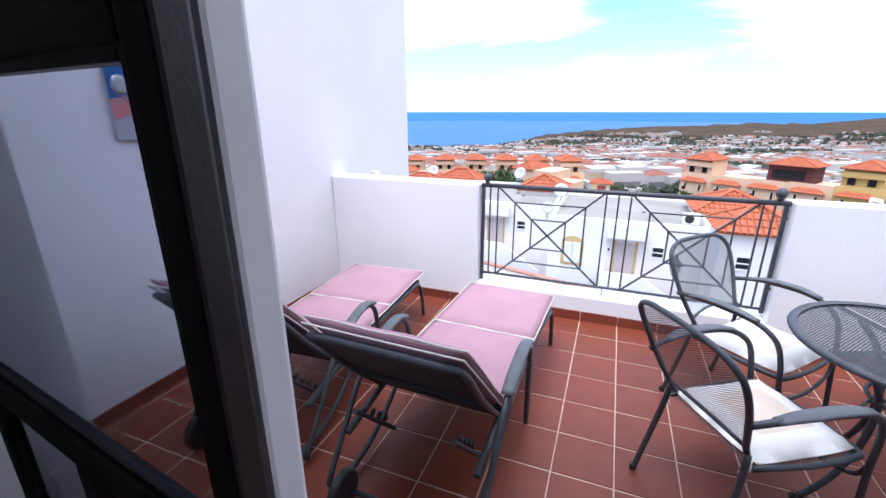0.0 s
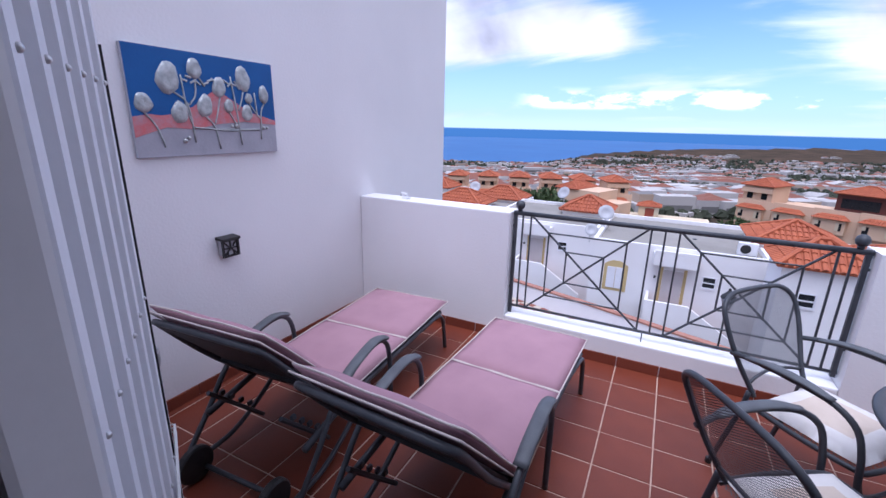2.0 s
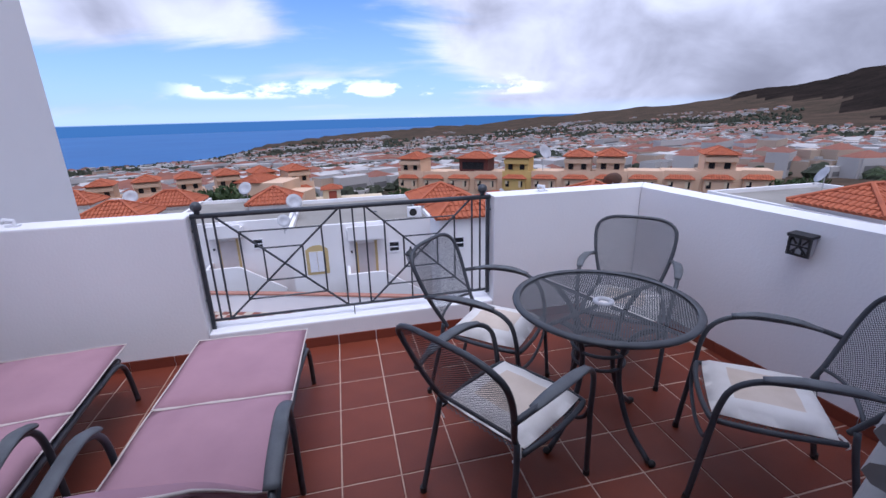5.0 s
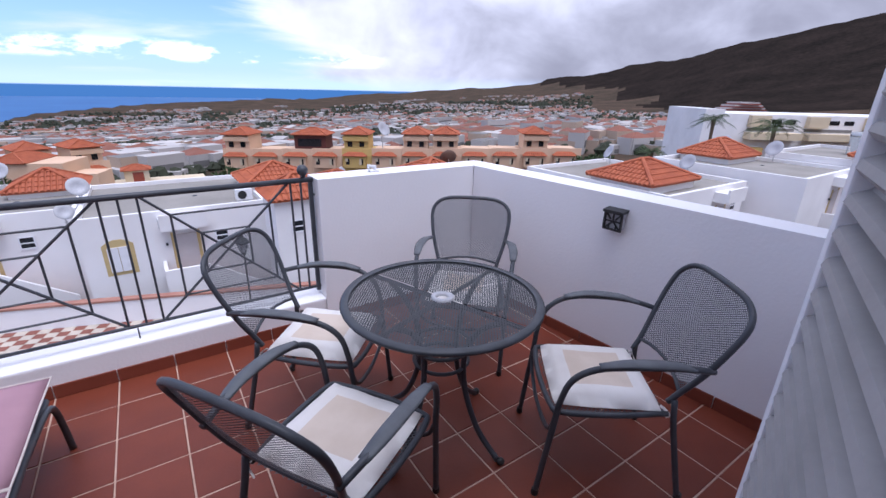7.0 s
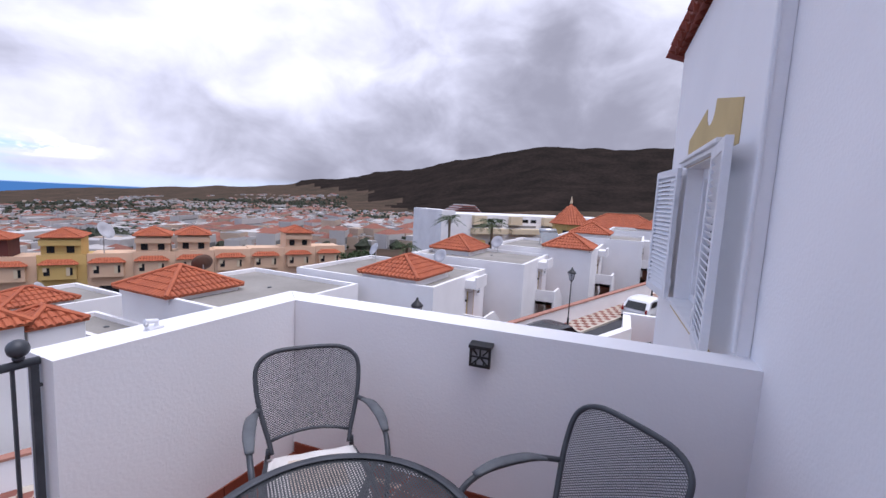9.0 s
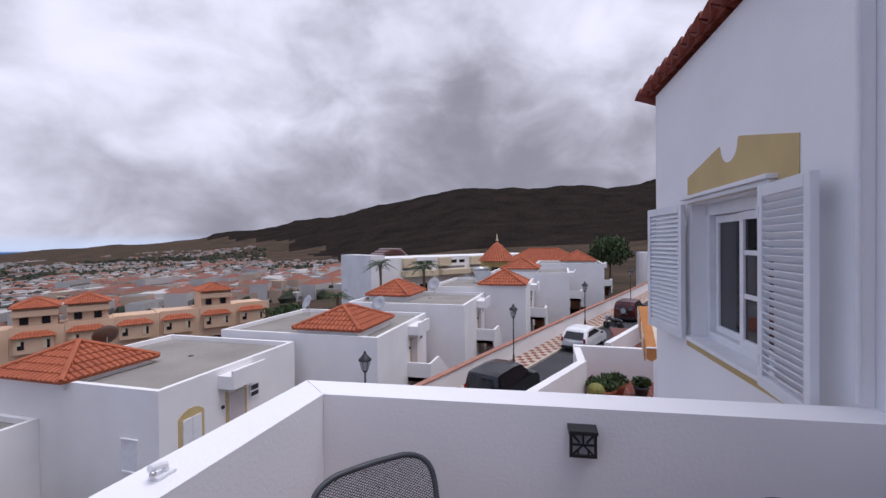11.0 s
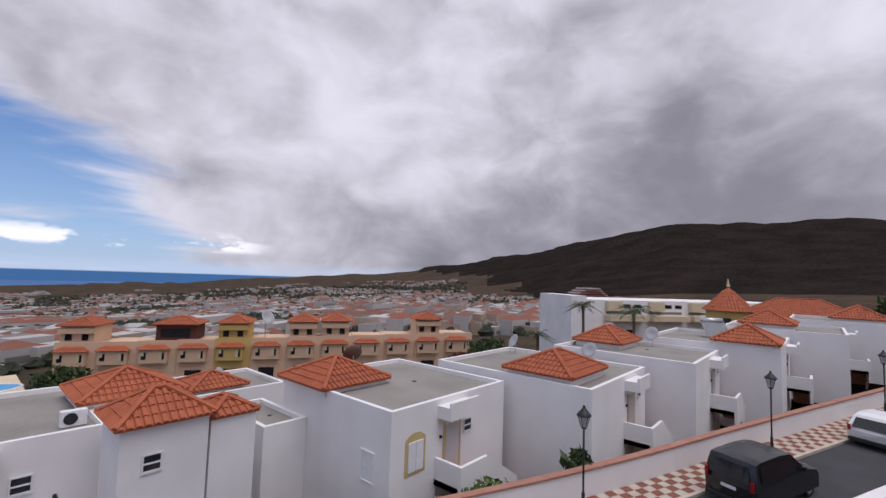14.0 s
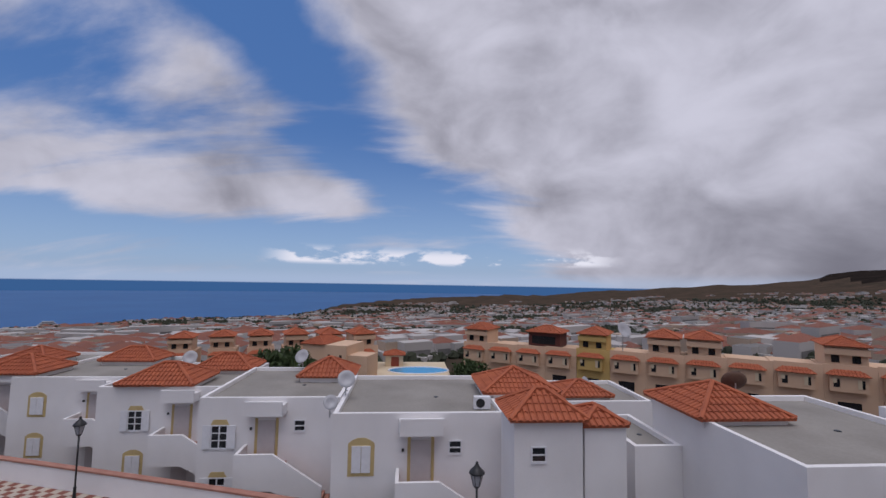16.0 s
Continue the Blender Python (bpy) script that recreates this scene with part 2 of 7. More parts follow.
def tube(bm, pts, r, n=8, closed=False, flat=1.0):
    """A round bar along a line of points."""
    pts = [Vector(p) for p in pts]
    rings = []
    side = None
    for i, p in enumerate(pts):
        if closed:
            d = pts[(i + 1) % len(pts)] - pts[i - 1]
        else:
            d = pts[min(i + 1, len(pts) - 1)] - pts[max(i - 1, 0)]
        d.normalize()
        if side is None:
            side = d.orthogonal().normalized()
        side = (side - d * side.dot(d)).normalized()
        other = d.cross(side)
        rr = r[i] if isinstance(r, (list, tuple)) else r
        rings.append([bm.verts.new(p + side * math.cos(2 * math.pi * k / n) * rr + other * math.sin(2 * math.pi * k / n) * rr * flat) for k in range(n)])
    for i in range(len(rings) - (0 if closed else 1)):
        a, b = rings[i], rings[(i + 1) % len(rings)]
        for k in range(n):
            bm.faces.new((a[k], a[(k + 1) % n], b[(k + 1) % n], b[k]))
    if not closed:
        bm.faces.new(rings[0][::-1])
        bm.faces.new(rings[-1])
    return bm


def bend(pts, steps=5):
    """Points of a smooth line through the given ones (Catmull-Rom)."""
    p = [Vector(q) for q in pts]
    p = [2 * p[0] - p[1]] + p + [2 * p[-1] - p[-2]]
    out = []
    for i in range(1, len(p) - 2):
        for k in range(steps):
            t = k / steps
            out.append(0.5 * (2 * p[i] + (p[i + 1] - p[i - 1]) * t + (2 * p[i - 1] - 5 * p[i] + 4 * p[i + 1] - p[i + 2]) * t * t
                              + (3 * p[i] - p[i - 1] - 3 * p[i + 1] + p[i + 2]) * t ** 3))
    out.append(p[-2])
    return out


def lathe(bm, profile, n=16, at=(0, 0, 0)):
    rings = [[bm.verts.new((at[0] + r * math.cos(2 * math.pi * k / n), at[1] + r * math.sin(2 * math.pi * k / n), at[2] + z)) for k in range(n)] for r, z in profile]
    for a, b in zip(rings, rings[1:]):
        for k in range(n):
            bm.faces.new((a[k], a[(k + 1) % n], b[(k + 1) % n], b[k]))
    bm.faces.new(rings[0][::-1])
    bm.faces.new(rings[-1])
    return bm


def ball(bm, at, r, flat=1.0, n=12):
    prof = [(max(1e-4, r * math.sin(math.pi * k / 8)), -r * flat * math.cos(math.pi * k / 8)) for k in range(9)]
    return lathe(bm, prof, n, at)


def struct(ob, label, category):
    return tagged(ob, label, category, kind="structure")


# ---- the terrace: structure ----
PAR_TOP, LOW_TOP = 1.032, 0.20
RW = [(4.73, 3.10), (4.98, 0.543)]          # inner foot of the east parapet
struct(boxed("floor_slab", (-0.02, 0.0, -0.30), (5.20, 3.31, -0.0035), M_GROUT), "pale cement bed under the terrace tiles", "floor")
wall_w = part("wall_west", prism(bmesh.new(), [(-0.28, -3.2, -9), (0, -3.2, -9), (0, 4.70, -9), (-0.28, 4.70, -9)], (0, 0, 12.0)), M_WALL)
struct(wall_w, "tall white rendered party wall beside the terrace", "wall")
struct(boxed("wall_north_a", (0.003, 3.10, -9), (1.395, 3.31, PAR_TOP), M_WALL, bevel=0.012), "white rendered parapet of the terrace", "wall")
struct(boxed("wall_north_b", (1.398, 3.10, -9), (3.482, 3.31, LOW_TOP), M_WALL, bevel=0.012), "low white rendered kerb under the railing", "wall")
bm = bmesh.new()
prism(bm, [(3.485, 3.10, -9), (4.73, 3.10, -9), (4.91, 3.31, -9), (3.485, 3.31, -9)], (0, 0, 9 + PAR_TOP))
struct(part("wall_north_c", bm, M_WALL), "white rendered parapet of the terrace", "wall")
bm = bmesh.new()
prism(bm, [(RW[0][0] + 0.003, RW[0][1], -9), (RW[1][0], RW[1][1], -9), (RW[1][0] + 0.19, RW[1][1], -9), (4.913, 3.307, -9)], (0, 0, 9 + PAR_TOP))
struct(part("wall_east", bm, M_WALL), "white rendered parapet of the terrace", "wall")

# house wall with the door's splayed opening and, east of the parapet, a window
WX0, WX1, WZ0, WZ1 = 5.83, 7.11, 0.935, 2.10
HY, HB = 0.63, 0.29
HTOP, HEND = 3.40, 8.13
FACADE = pose(4.79, 0.63, 0, 0, 0, 5.1) @ pose(-4.79, -0.63, 0)
bm = bmesh.new()
box(bm, (3.72, HB, -9), (WX0, HY - 0.06, HTOP))
struct(part("wall_house_a", bm, M_WALL), "white rendered house wall beside the terrace", "wall").matrix_world = FACADE
for name, a, b in (("wall_house_b", (WX0 + 0.001, HB, -9), (WX1, HY, WZ0 - 0.03)), ("wall_house_d", (WX0 + 0.001, HB, WZ1), (WX1, HY, HTOP)), ("wall_house_e", (WX1 + 0.001, HB, -9), (HEND, HY, HTOP)), ("wall_house_f", (5.16, HY - 0.058, -9), (WX0, HY, HTOP))):
    struct(boxed(name, a, b, M_WALL), "white rendered house wall round the window", "wall").matrix_world = FACADE
struct(boxed("wall_house_gable", (HEND - 0.24, -7.0, -9), (HEND, HB - 0.002, HTOP), M_WALL), "white rendered side wall of the house", "wall").matrix_world = FACADE
struct(boxed("wall_house_c", (0.003, 0.20, -0.3), (0.95, 0.45, 3.4), M_WALL), "white rendered house wall beside the door", "wall")
struct(boxed("wall_house_lintel", (0.953, 0.10, 2.25), (3.70, 0.45, 3.4), M_WALL), "white rendered wall over the door", "wall")
# the room behind the door
struct(boxed("floor_room", (0.003, -3.2, -0.3), (8.0, 0.0, -0.004), surf("room_floor", (0.30, 0.20, 0.13), (0.22, 0.15, 0.10), 4, 0.4)), "brown tiled floor of the room", "floor")
struct(boxed("ceiling", (0.003, -3.2, 2.55), (8.158, 0.098, 2.62), M_ROOM), "plain plaster ceiling of the room", "ceiling")
struct(boxed("wall_room", (0.003, -3.4, -0.3), (8.158, -3.202, 3.4), M_ROOM), "plain plaster back wall of the room", "wall")
struct(boxed("wall_room_side", (3.45, -3.2, -0.003), (3.6, 0.248, 2.549), M_ROOM), "plain plaster side wall of the room", "wall")

# roof edge of the house: a sloping sheet and single eave tiles
roof = thing("roof_edge", FACADE, "red clay barrel tiles along the house eaves", "roof", kind="structure")
bm = bmesh.new()
prism(bm, [(3.2, HY + 0.06, HTOP + 0.02), (HEND + 0.12, HY + 0.06, HTOP + 0.02), (HEND + 0.12, -2.66, HTOP + 1.21), (3.2, -2.66, HTOP + 1.21)], (0, 0, 0.05))
part("roof_deck", bm, M_ROOFE, roof)


def barrel(r0, r1, length, thick=0.016, n=8):
    bm = bmesh.new()
    rows = []
    for y, r in ((0, r0), (length, r1)):
        rows.append([[bm.verts.new(((r - s) * math.cos(math.pi * k / n), y, (r - s) * math.sin(math.pi * k / n))) for k in range(n + 1)] for s in (0, thick)])
    for k in range(n):
        bm.faces.new((rows[0][0][k], rows[0][0][k + 1], rows[1][0][k + 1], rows[1][0][k]))
        bm.faces.new((rows[0][1][k + 1], rows[0][1][k], rows[1][1][k], rows[1][1][k + 1]))
        bm.faces.new((rows[0][0][k + 1], rows[0][0][k], rows[0][1][k], rows[0][1][k + 1]))
    return bm


eave = part("eave_tile", barrel(0.105, 0.085, 0.42), M_ROOFE, roof, smooth=True)
tile_mesh = eave.data
slope = math.degrees(math.atan2(1.19, 3.42))
count = 0
for k in range(25):
    for row in range(2):
        for under in (0, 1):
            ob = eave if count == 0 else new("eave_tile", tile_mesh)
            count += 1
            ob.parent = roof
            xx = HEND + 0.16 - 0.21 * k - under * 0.105
            y0 = HY + 0.15 - row * 0.36 + random.uniform(-0.012, 0.012) - under * 0.03
            ob.matrix_local = pose(xx, y0, HTOP + 0.055 + (HY + 0.15 - y0) * 0.348 + (0.0 if not under else 0.055), -slope, 0 if not under else 180, 180 + random.uniform(-1.2, 1.2))

# ---- window of the house, with its shutters ----
win = thing("window_1", FACADE, "white timber casement window with dark panes", "window", kind="structure")
fy = HY - 0.14
bm = bmesh.new()
for a, b in (((WX0, WZ0), (WX0 + 0.07, WZ1)), ((WX1 - 0.07, WZ0), (WX1, WZ1)), ((WX0 + 0.071, WZ1 - 0.10), (WX1 - 0.071, WZ1)), ((WX0 + 0.071, WZ0), (WX1 - 0.071, WZ0 + 0.06))):
    box(bm, (a[0], fy - 0.06, a[1]), (b[0], fy + 0.02, b[1]), 0.006)
part("window_frame", bm, M_WHITEP, win)
bm = bmesh.new()
box(bm, (WX0 - 0.02, HY - 0.13, WZ0 - 0.03), (WX1 + 0.02, HY + 0.05, WZ0), 0.004)
part("window_sill", bm, M_WHITEP, win, "white tiled sill")
bm = bmesh.new()
box(bm, (WX0 - 0.06, HY + 0.002, WZ1 + 0.045), (WX1 + 0.06, HY + 0.075, WZ1 + 0.075), 0.006)
box(bm, (WX0 - 0.04, HY + 0.002, WZ1 + 0.012), (WX1 + 0.04, HY + 0.05, WZ1 + 0.044), 0.006)
part("cornice", bm, M_WHITEP, win, "moulded white cornice")
mid = (WX0 + WX1) / 2
for lo, hi, off in ((WX0 + 0.075, mid + 0.02, 0.012), (mid - 0.02, WX1 - 0.075, -0.045)):
    bm = bmesh.new()
    z0, z1 = WZ0 + 0.065, WZ1 - 0.105
    y0, y1 = fy + off - 0.02, fy + off + 0.02
    box(bm, (lo, y0, z0), (lo + 0.055, y1, z1), 0.004)
    box(bm, (hi - 0.055, y0, z0), (hi, y1, z1), 0.004)
    for z in (z0, z1 - 0.06):
        box(bm, (lo + 0.056, y0, z), (hi - 0.056, y1, z + 0.06), 0.004)
    if off > 0:
        for f in (0.36, 0.68):
            zz = z0 + (z1 - z0) * f
            box(bm, (lo + 0.056, y0 + 0.006, zz), (hi - 0.056, y1 - 0.006, zz + 0.035), 0.003)
    sash = part("sash", bm, M_WHITEP, win)
    bm = bmesh.new()
    box(bm, (lo + 0.05, (y0 + y1) / 2 - 0.003, z0 + 0.05), (hi - 0.05, (y0 + y1) / 2 + 0.003, z1 - 0.05))
    part("pane", bm, M_DARKGL, sash, "dark reflecting pane")
# black sheet added behind the panes in place of the unlit room
struct(boxed("wall_window_back", (WX0 + 0.002, HB + 0.002, WZ0), (WX1 - 0.002, HB + 0.03, WZ1), M_BLACK), "added black sheet that keeps the window opening dark", "curtain").matrix_world = FACADE


def shutter(width, m, label, low=0.0):
    sh = thing("window_shutter", m, label, "shutter", "shutters of the window")
    z0, z1 = WZ0 - 0.03 + low, WZ1 + 0.01
    bm = bmesh.new()
    for a, b in (((0, z0), (0.06, z1)), ((width - 0.06, z0), (width, z1)), ((0.061, z0), (width - 0.061, z0 + 0.07)), ((0.061, z1 - 0.07), (width - 0.061, z1))):
        box(bm, (a[0], -0.02, a[1]), (b[0], 0.02, b[1]), 0.004)
    part("shutter_frame", bm, M_SHUT, sh)
    first = None
    n = 25
    for k in range(n):
        if first is None:
            first = part("slat", box(bmesh.new(), (0, -0.024, -0.003), (width - 0.118, 0.024, 0.003), 0.0015), M_SHUT, sh)
            ob = first
        else:
            ob = new("slat", first.data)
            ob.parent = sh
        ob.matrix_local = pose(0.059, 0, z0 + 0.07 + (z1 - z0 - 0.14) * (k + 0.5) / n, -52, 0, 0)
    for z in (z0 + 0.16, z1 - 0.16):
        part("hinge", box(bmesh.new(), (-0.012, -0.026, z - 0.035), (0.03, -0.0205, z + 0.035), 0.002), M_WHITEP, sh)
    return sh


shutter(0.72, FACADE @ pose(WX1 + 0.02, HY + 0.06, 0, 0, 0, 7), "white louvred timber shutter, folded open on the wall")
shutter(0.60, FACADE @ pose(WX0 + 0.03, HY + 0.055, 0, 0, 0, 174), "white louvred timber shutter, standing open beside the window")
# painted surround: a stepped pediment with a round notch, and an apron under the sill
pts = [(5.58, WZ1 + 0.01), (7.18, WZ1 + 0.01), (7.18, 2.35), (6.56, 2.49), (6.535, 2.49)]
pts += [(6.395 + 0.135 * math.cos(a), 2.475 + 0.125 * math.sin(a)) for a in [-math.pi * k / 10 for k in range(10, 0, -1)]][::-1]
pts += [(6.25, 2.50), (6.22, 2.50), (5.58, 2.36)]
struct(part("trim_window_head", prism(bmesh.new(), [(x, HY + 0.001, z) for x, z in pts], (0, 0.004, 0)), M_OCHRE), "ochre painted pediment over the window", "trim").matrix_world = FACADE
struct(part("trim_window_apron", box(bmesh.new(), (5.60, HY + 0.001, 0.835), (7.21, HY + 0.005, WZ0 - 0.032)), M_OCHRE), "ochre painted band under the window", "trim").matrix_world = FACADE
pipe = thing("cable_conduit", FACADE @ pose(5.155, HY + 0.012, 0), "thin white conduit on the house wall", "conduit")
part("conduit", tube(bmesh.new(), [(0, 0, 1.05), (0, 0, 3.5)], 0.012), M_WHITEP, pipe)
hook = thing("shutter_catch", FACADE @ pose(4.05, HY - 0.058, 2.12), "dark metal shutter catch screwed on the wall", "catch")
bm = bmesh.new()
tube(bm, [(0, 0, 0), (0, 0.06, 0)], 0.006)
tube(bm, [(-0.05, 0.06, 0.0), (0.05, 0.06, 0.0)], 0.006)
tube(bm, [(0, 0.062, -0.035), (0, 0.062, 0.035)], 0.005)
box(bm, (-0.02, 0.0, -0.03), (0.02, 0.006, 0.03), 0.002)
part("catch", bm, M_IRON, hook)

# ---- doors and shutters of the opening ----
door = thing("door_1", pose(2.055, 0.075, 0, 0, 0, 172), "dark wooden glazed door leaf, standing closed", "door", kind="structure")
bm = bmesh.new()
for a, b in (((0, 0.0), (0.05, 2.2)), ((0.85, 0.0), (0.90, 2.2)), ((0.051, 2.1), (0.849, 2.2)), ((0.051, 1.66), (0.849, 1.73)), ((0.051, 1.03), (0.849, 1.10)), ((0.051, 0.0), (0.849, 0.20)), ((0.42, 0.201), (0.48, 1.029))):
    box(bm, (a[0], -0.018, a[1]), (b[0], 0.018, b[1]), 0.005)
part("door_frame", bm, M_DARKWOOD, door)
for z0, z1 in ((0.20, 1.03), (1.10, 1.66), (1.73, 2.1)):
    bm = bmesh.new()
    for a, b in (((0.052, z0 + 0.002), (0.064, z1 - 0.002)), ((0.836, z0 + 0.002), (0.848, z1 - 0.002)), ((0.065, z0 + 0.002), (0.835, z0 + 0.014)), ((0.065, z1 - 0.014), (0.835, z1 - 0.002))):
        box(bm, (a[0], -0.013, a[1]), (b[0], 0.013, b[1]), 0.003)
    part("glazing_bead", bm, M_DARKWOOD, door)
    pane = part("pane", box(bmesh.new(), (0.060, -0.003, z0 + 0.010), (0.840, 0.003, z1 - 0.010)), M_GLASS, door, "grey tinted glass pane")
    pane.visible_shadow = False
post = part("door_frame_post", box(bmesh.new(), (1.93, 0.118, -0.002), (2.035, 0.175, 2.249), 0.008), M_WHITEP)
struct(post, "white painted post of the door frame", "door frame")

leaf = thing("folding_shutter", pose(1.262, 0.592, 0, 0, 0, -33.5), "white folding metal shutter, folded back and tied", "shutter")
prev = None
for k in range(7):
    x0 = 0.035 + k * 0.104
    if prev is None:
        bm = bmesh.new()
        ring = [(0, -0.012), (0.024, -0.014), (0.036, 0.020), (0.080, 0.022), (0.090, -0.010), (0.103, -0.012), (0.103, -0.018), (0.088, -0.016), (0.078, 0.016), (0.039, 0.014), (0.028, -0.020), (0, -0.018)]
        prism(bm, [(x, y, 0.02) for x, y in ring], (0, 0, 2.2))
        prev = part("slat", bm, M_SHUT, leaf)
        ob = prev
    else:
        ob = new("slat", prev.data)
        ob.parent = leaf
    ob.matrix_local = pose(x0, 0, 0)
rivet = None
for k in range(7):
    for z in (0.34, 0.80, 1.25, 1.72):
        if rivet is None:
            rivet = part("rivet", ball(bmesh.new(), (0, 0, 0), 0.0055, 1.0, 8), M_STEEL, leaf, smooth=True)
            ob = rivet
        else:
            ob = new("rivet", rivet.data)
            ob.parent = leaf
        ob.matrix_local = pose(0.093 + k * 0.104, 0.022, z)
bm = bmesh.new()
box(bm, (-0.03, -0.008, 0.02), (0.018, 0.014, 1.02), 0.003)
box(bm, (-0.005, -0.008, 1.07), (0.018, 0.014, 1.80), 0.003)
part("lock_bar", bm, M_SHUT, leaf)
part("lock_strip", box(bmesh.new(), (0.021, -0.008, 0.02), (0.027, 0.019, 1.80)), M_BLACK, leaf, "black rubber strip")
part("latch", box(bmesh.new(), (-0.025, -0.012, 1.025), (0.012, 0.02, 1.066), 0.004), M_STEEL, leaf, "worn steel latch")
bm = bmesh.new()
for dz_ in (0, 0.012, 0.024):
    tube(bm, [(0.42, 0.024, 0.52 + dz_), (0.2, 0.026, 0.66 + dz_), (-0.035, 0.022, 0.79 + dz_), (-0.038, 0.0, 0.79 + dz_)], 0.0035, 6)
part("cord", bm, M_CORD, leaf, "white cord tied round the shutter")

leaf2 = thing("slatted_shutter", pose(3.58, 0.60, 0, 0, 0, 201), "horizontally ribbed metal shutter leaf, its shade coloured in as grey", "shutter")
bm = bmesh.new()
box(bm, (-0.012, -0.03, 0.0), (0.03, 0.03, 2.24), 0.004)
part("edge_post", bm, M_WHITEP, leaf2, "white edge profile")
prof = [(0, -0.004), (0.004, 0.020), (0.016, 0.031), (0.030, 0.026), (0.040, 0.004), (0.054, -0.006), (0.054, -0.012), (0, -0.012)]
prev = None
for k in range(40):
    if prev is None:
        prev = part("slat", prism(bmesh.new(), [(0.031, -y, z) for z, y in prof], (0.62, 0, 0)), M_SHADEDSH, leaf2)
        ob = prev
    else:
        ob = new("slat", prev.data)
        ob.parent = leaf2
    ob.matrix_local = pose(0, 0, 0.04 + k * 0.055)

# ---- railing ----
rail = thing("railing", pose(0, 3.19, 0), "dark grey wrought iron railing between the parapets", "railing")
RX0, RX1, RZ0, RZ1 = 1.40, 3.48, 0.265, 1.02
for n_, z, r in (("top_rail", RZ1, 0.017), ("bottom_rail", RZ0, 0.010)):
    part(n_, tube(bmesh.new(), [(RX0, 0, z), (RX1, 0, z)], r, 10), M_IRON, rail, smooth=True)
for x in (1.415, 3.462):
    part("post", box(bmesh.new(), (x - 0.013, -0.013, LOW_TOP if x < 2 else 0.235), (x + 0.013, 0.013, RZ1), 0.003), M_IRON, rail)
    for z in (0.42, 0.92):
        s = -1 if x < 2 else 1
        part("wall_fixing", tube(bmesh.new(), [(x, 0, z), (x + s * 0.03, 0, z)], 0.008), M_IRON, rail)
for x in (1.472, 1.535, 2.36, 2.445, 2.53, 3.335, 3.40):
    part("bar", box(bmesh.new(), (x - 0.006, -0.006, RZ0), (x + 0.006, 0.006, RZ1), 0.0015), M_IRON, rail)
for x0, x1 in ((1.535, 2.36), (2.53, 3.335)):
    w, h_ = x1 - x0, RZ1 - RZ0
    for a, b in (((x0, RZ0), (x1, RZ1)), ((x0, RZ1), (x1, RZ0))):
        part("diagonal", tube(bmesh.new(), [(a[0], -0.006, a[1]), (b[0], 0.006, b[1])], 0.008, 6), M_IRON, rail)
    for f in (0.17, 0.34):
        c = [(x0 + w * f, RZ0 + h_ * f), (x1 - w * f, RZ0 + h_ * f), (x1 - w * f, RZ1 - h_ * f), (x0 + w * f, RZ1 - h_ * f)]
        for i in range(4):
            a, b = c[i], c[(i + 1) % 4]
            part("square_bar", tube(bmesh.new(), [(a[0], 0.008, a[1]), (b[0], 0.008, b[1])], 0.0065, 6), M_IRON, rail)
for x in (1.445, 3.42):
    bm = bmesh.new()
    ball(bm, (x, 0, 1.083), 0.036)
    lathe(bm, [(0.014, -0.04), (0.02, -0.03), (0.014, -0.02)], 10, (x, 0, 1.075))
    part("ball_finial", bm, M_IRON, rail, smooth=True)
part("drip_rod", tube(bmesh.new(), [(2.40, -0.03, 0.10), (2.40, -0.03, RZ0)], 0.004), M_IRON, rail)

# small swivel brackets on the parapets
for x in (0.42, 3.92):
    br = thing("swivel_bracket", pose(x, 3.2, PAR_TOP), "small white plastic bracket on the parapet", "bracket", "parapet brackets")
    bm = bmesh.new()
    box(bm, (-0.035, -0.02, 0), (0.035, 0.02, 0.012), 0.003)
    tube(bm, [(0.01, 0, 0.012), (0.01, 0, 0.035), (-0.045, 0, 0.045)], 0.012)
    part("bracket", bm, M_WHITEP, br)
    part("eye", ball(bmesh.new(), (-0.045, -0.012, 0.03), 0.011), M_STEEL, br, smooth=True)


# ---- solar wall lamps ----
def solar_lamp(m):
    lp = thing("wall_lamp", m, "small black solar wall lamp with a geometric grille", "lamp", "solar wall lamps")
    part("glow_body", box(bmesh.new(), (-0.05, 0, -0.06), (0.05, 0.045, 0.045), 0.004), M_LAMPG, lp, "milky light body")
    part("cap", prism(bmesh.new(), [(-0.062, 0, 0.046), (0.062, 0, 0.046), (0.062, 0.07, 0.040), (-0.062, 0.07, 0.040)], (0, 0, 0.016)), M_BLACK, lp)
    bm = bmesh.new()
    for a, b in (((-0.058, -0.065), (-0.046, 0.045)), ((0.046, -0.065), (0.058, 0.045)), ((-0.046, -0.065), (0.046, -0.054)), ((-0.046, 0.034), (0.046, 0.045))):
        box(bm, (a[0], 0.0452, a[1]), (b[0], 0.058, b[1]))
    for a, b in (((-0.05, -0.06), (0.0, -0.01)), ((0.05, -0.06), (0.0, -0.01)), ((-0.05, 0.04), (-0.015, 0.0)), ((0.05, 0.04), (0.015, 0.0)), ((-0.05, -0.01), (0.05, -0.01)), ((0, -0.01), (0.0, 0.04)), ((-0.022, -0.06), (-0.022, -0.03)), ((0.022, -0.06), (0.022, -0.03))):
        tube(bm, [(a[0], 0.051, a[1]), (b[0], 0.051, b[1])], 0.0055, 4)
    part("grille", bm, M_BLACK, lp)
    return lp


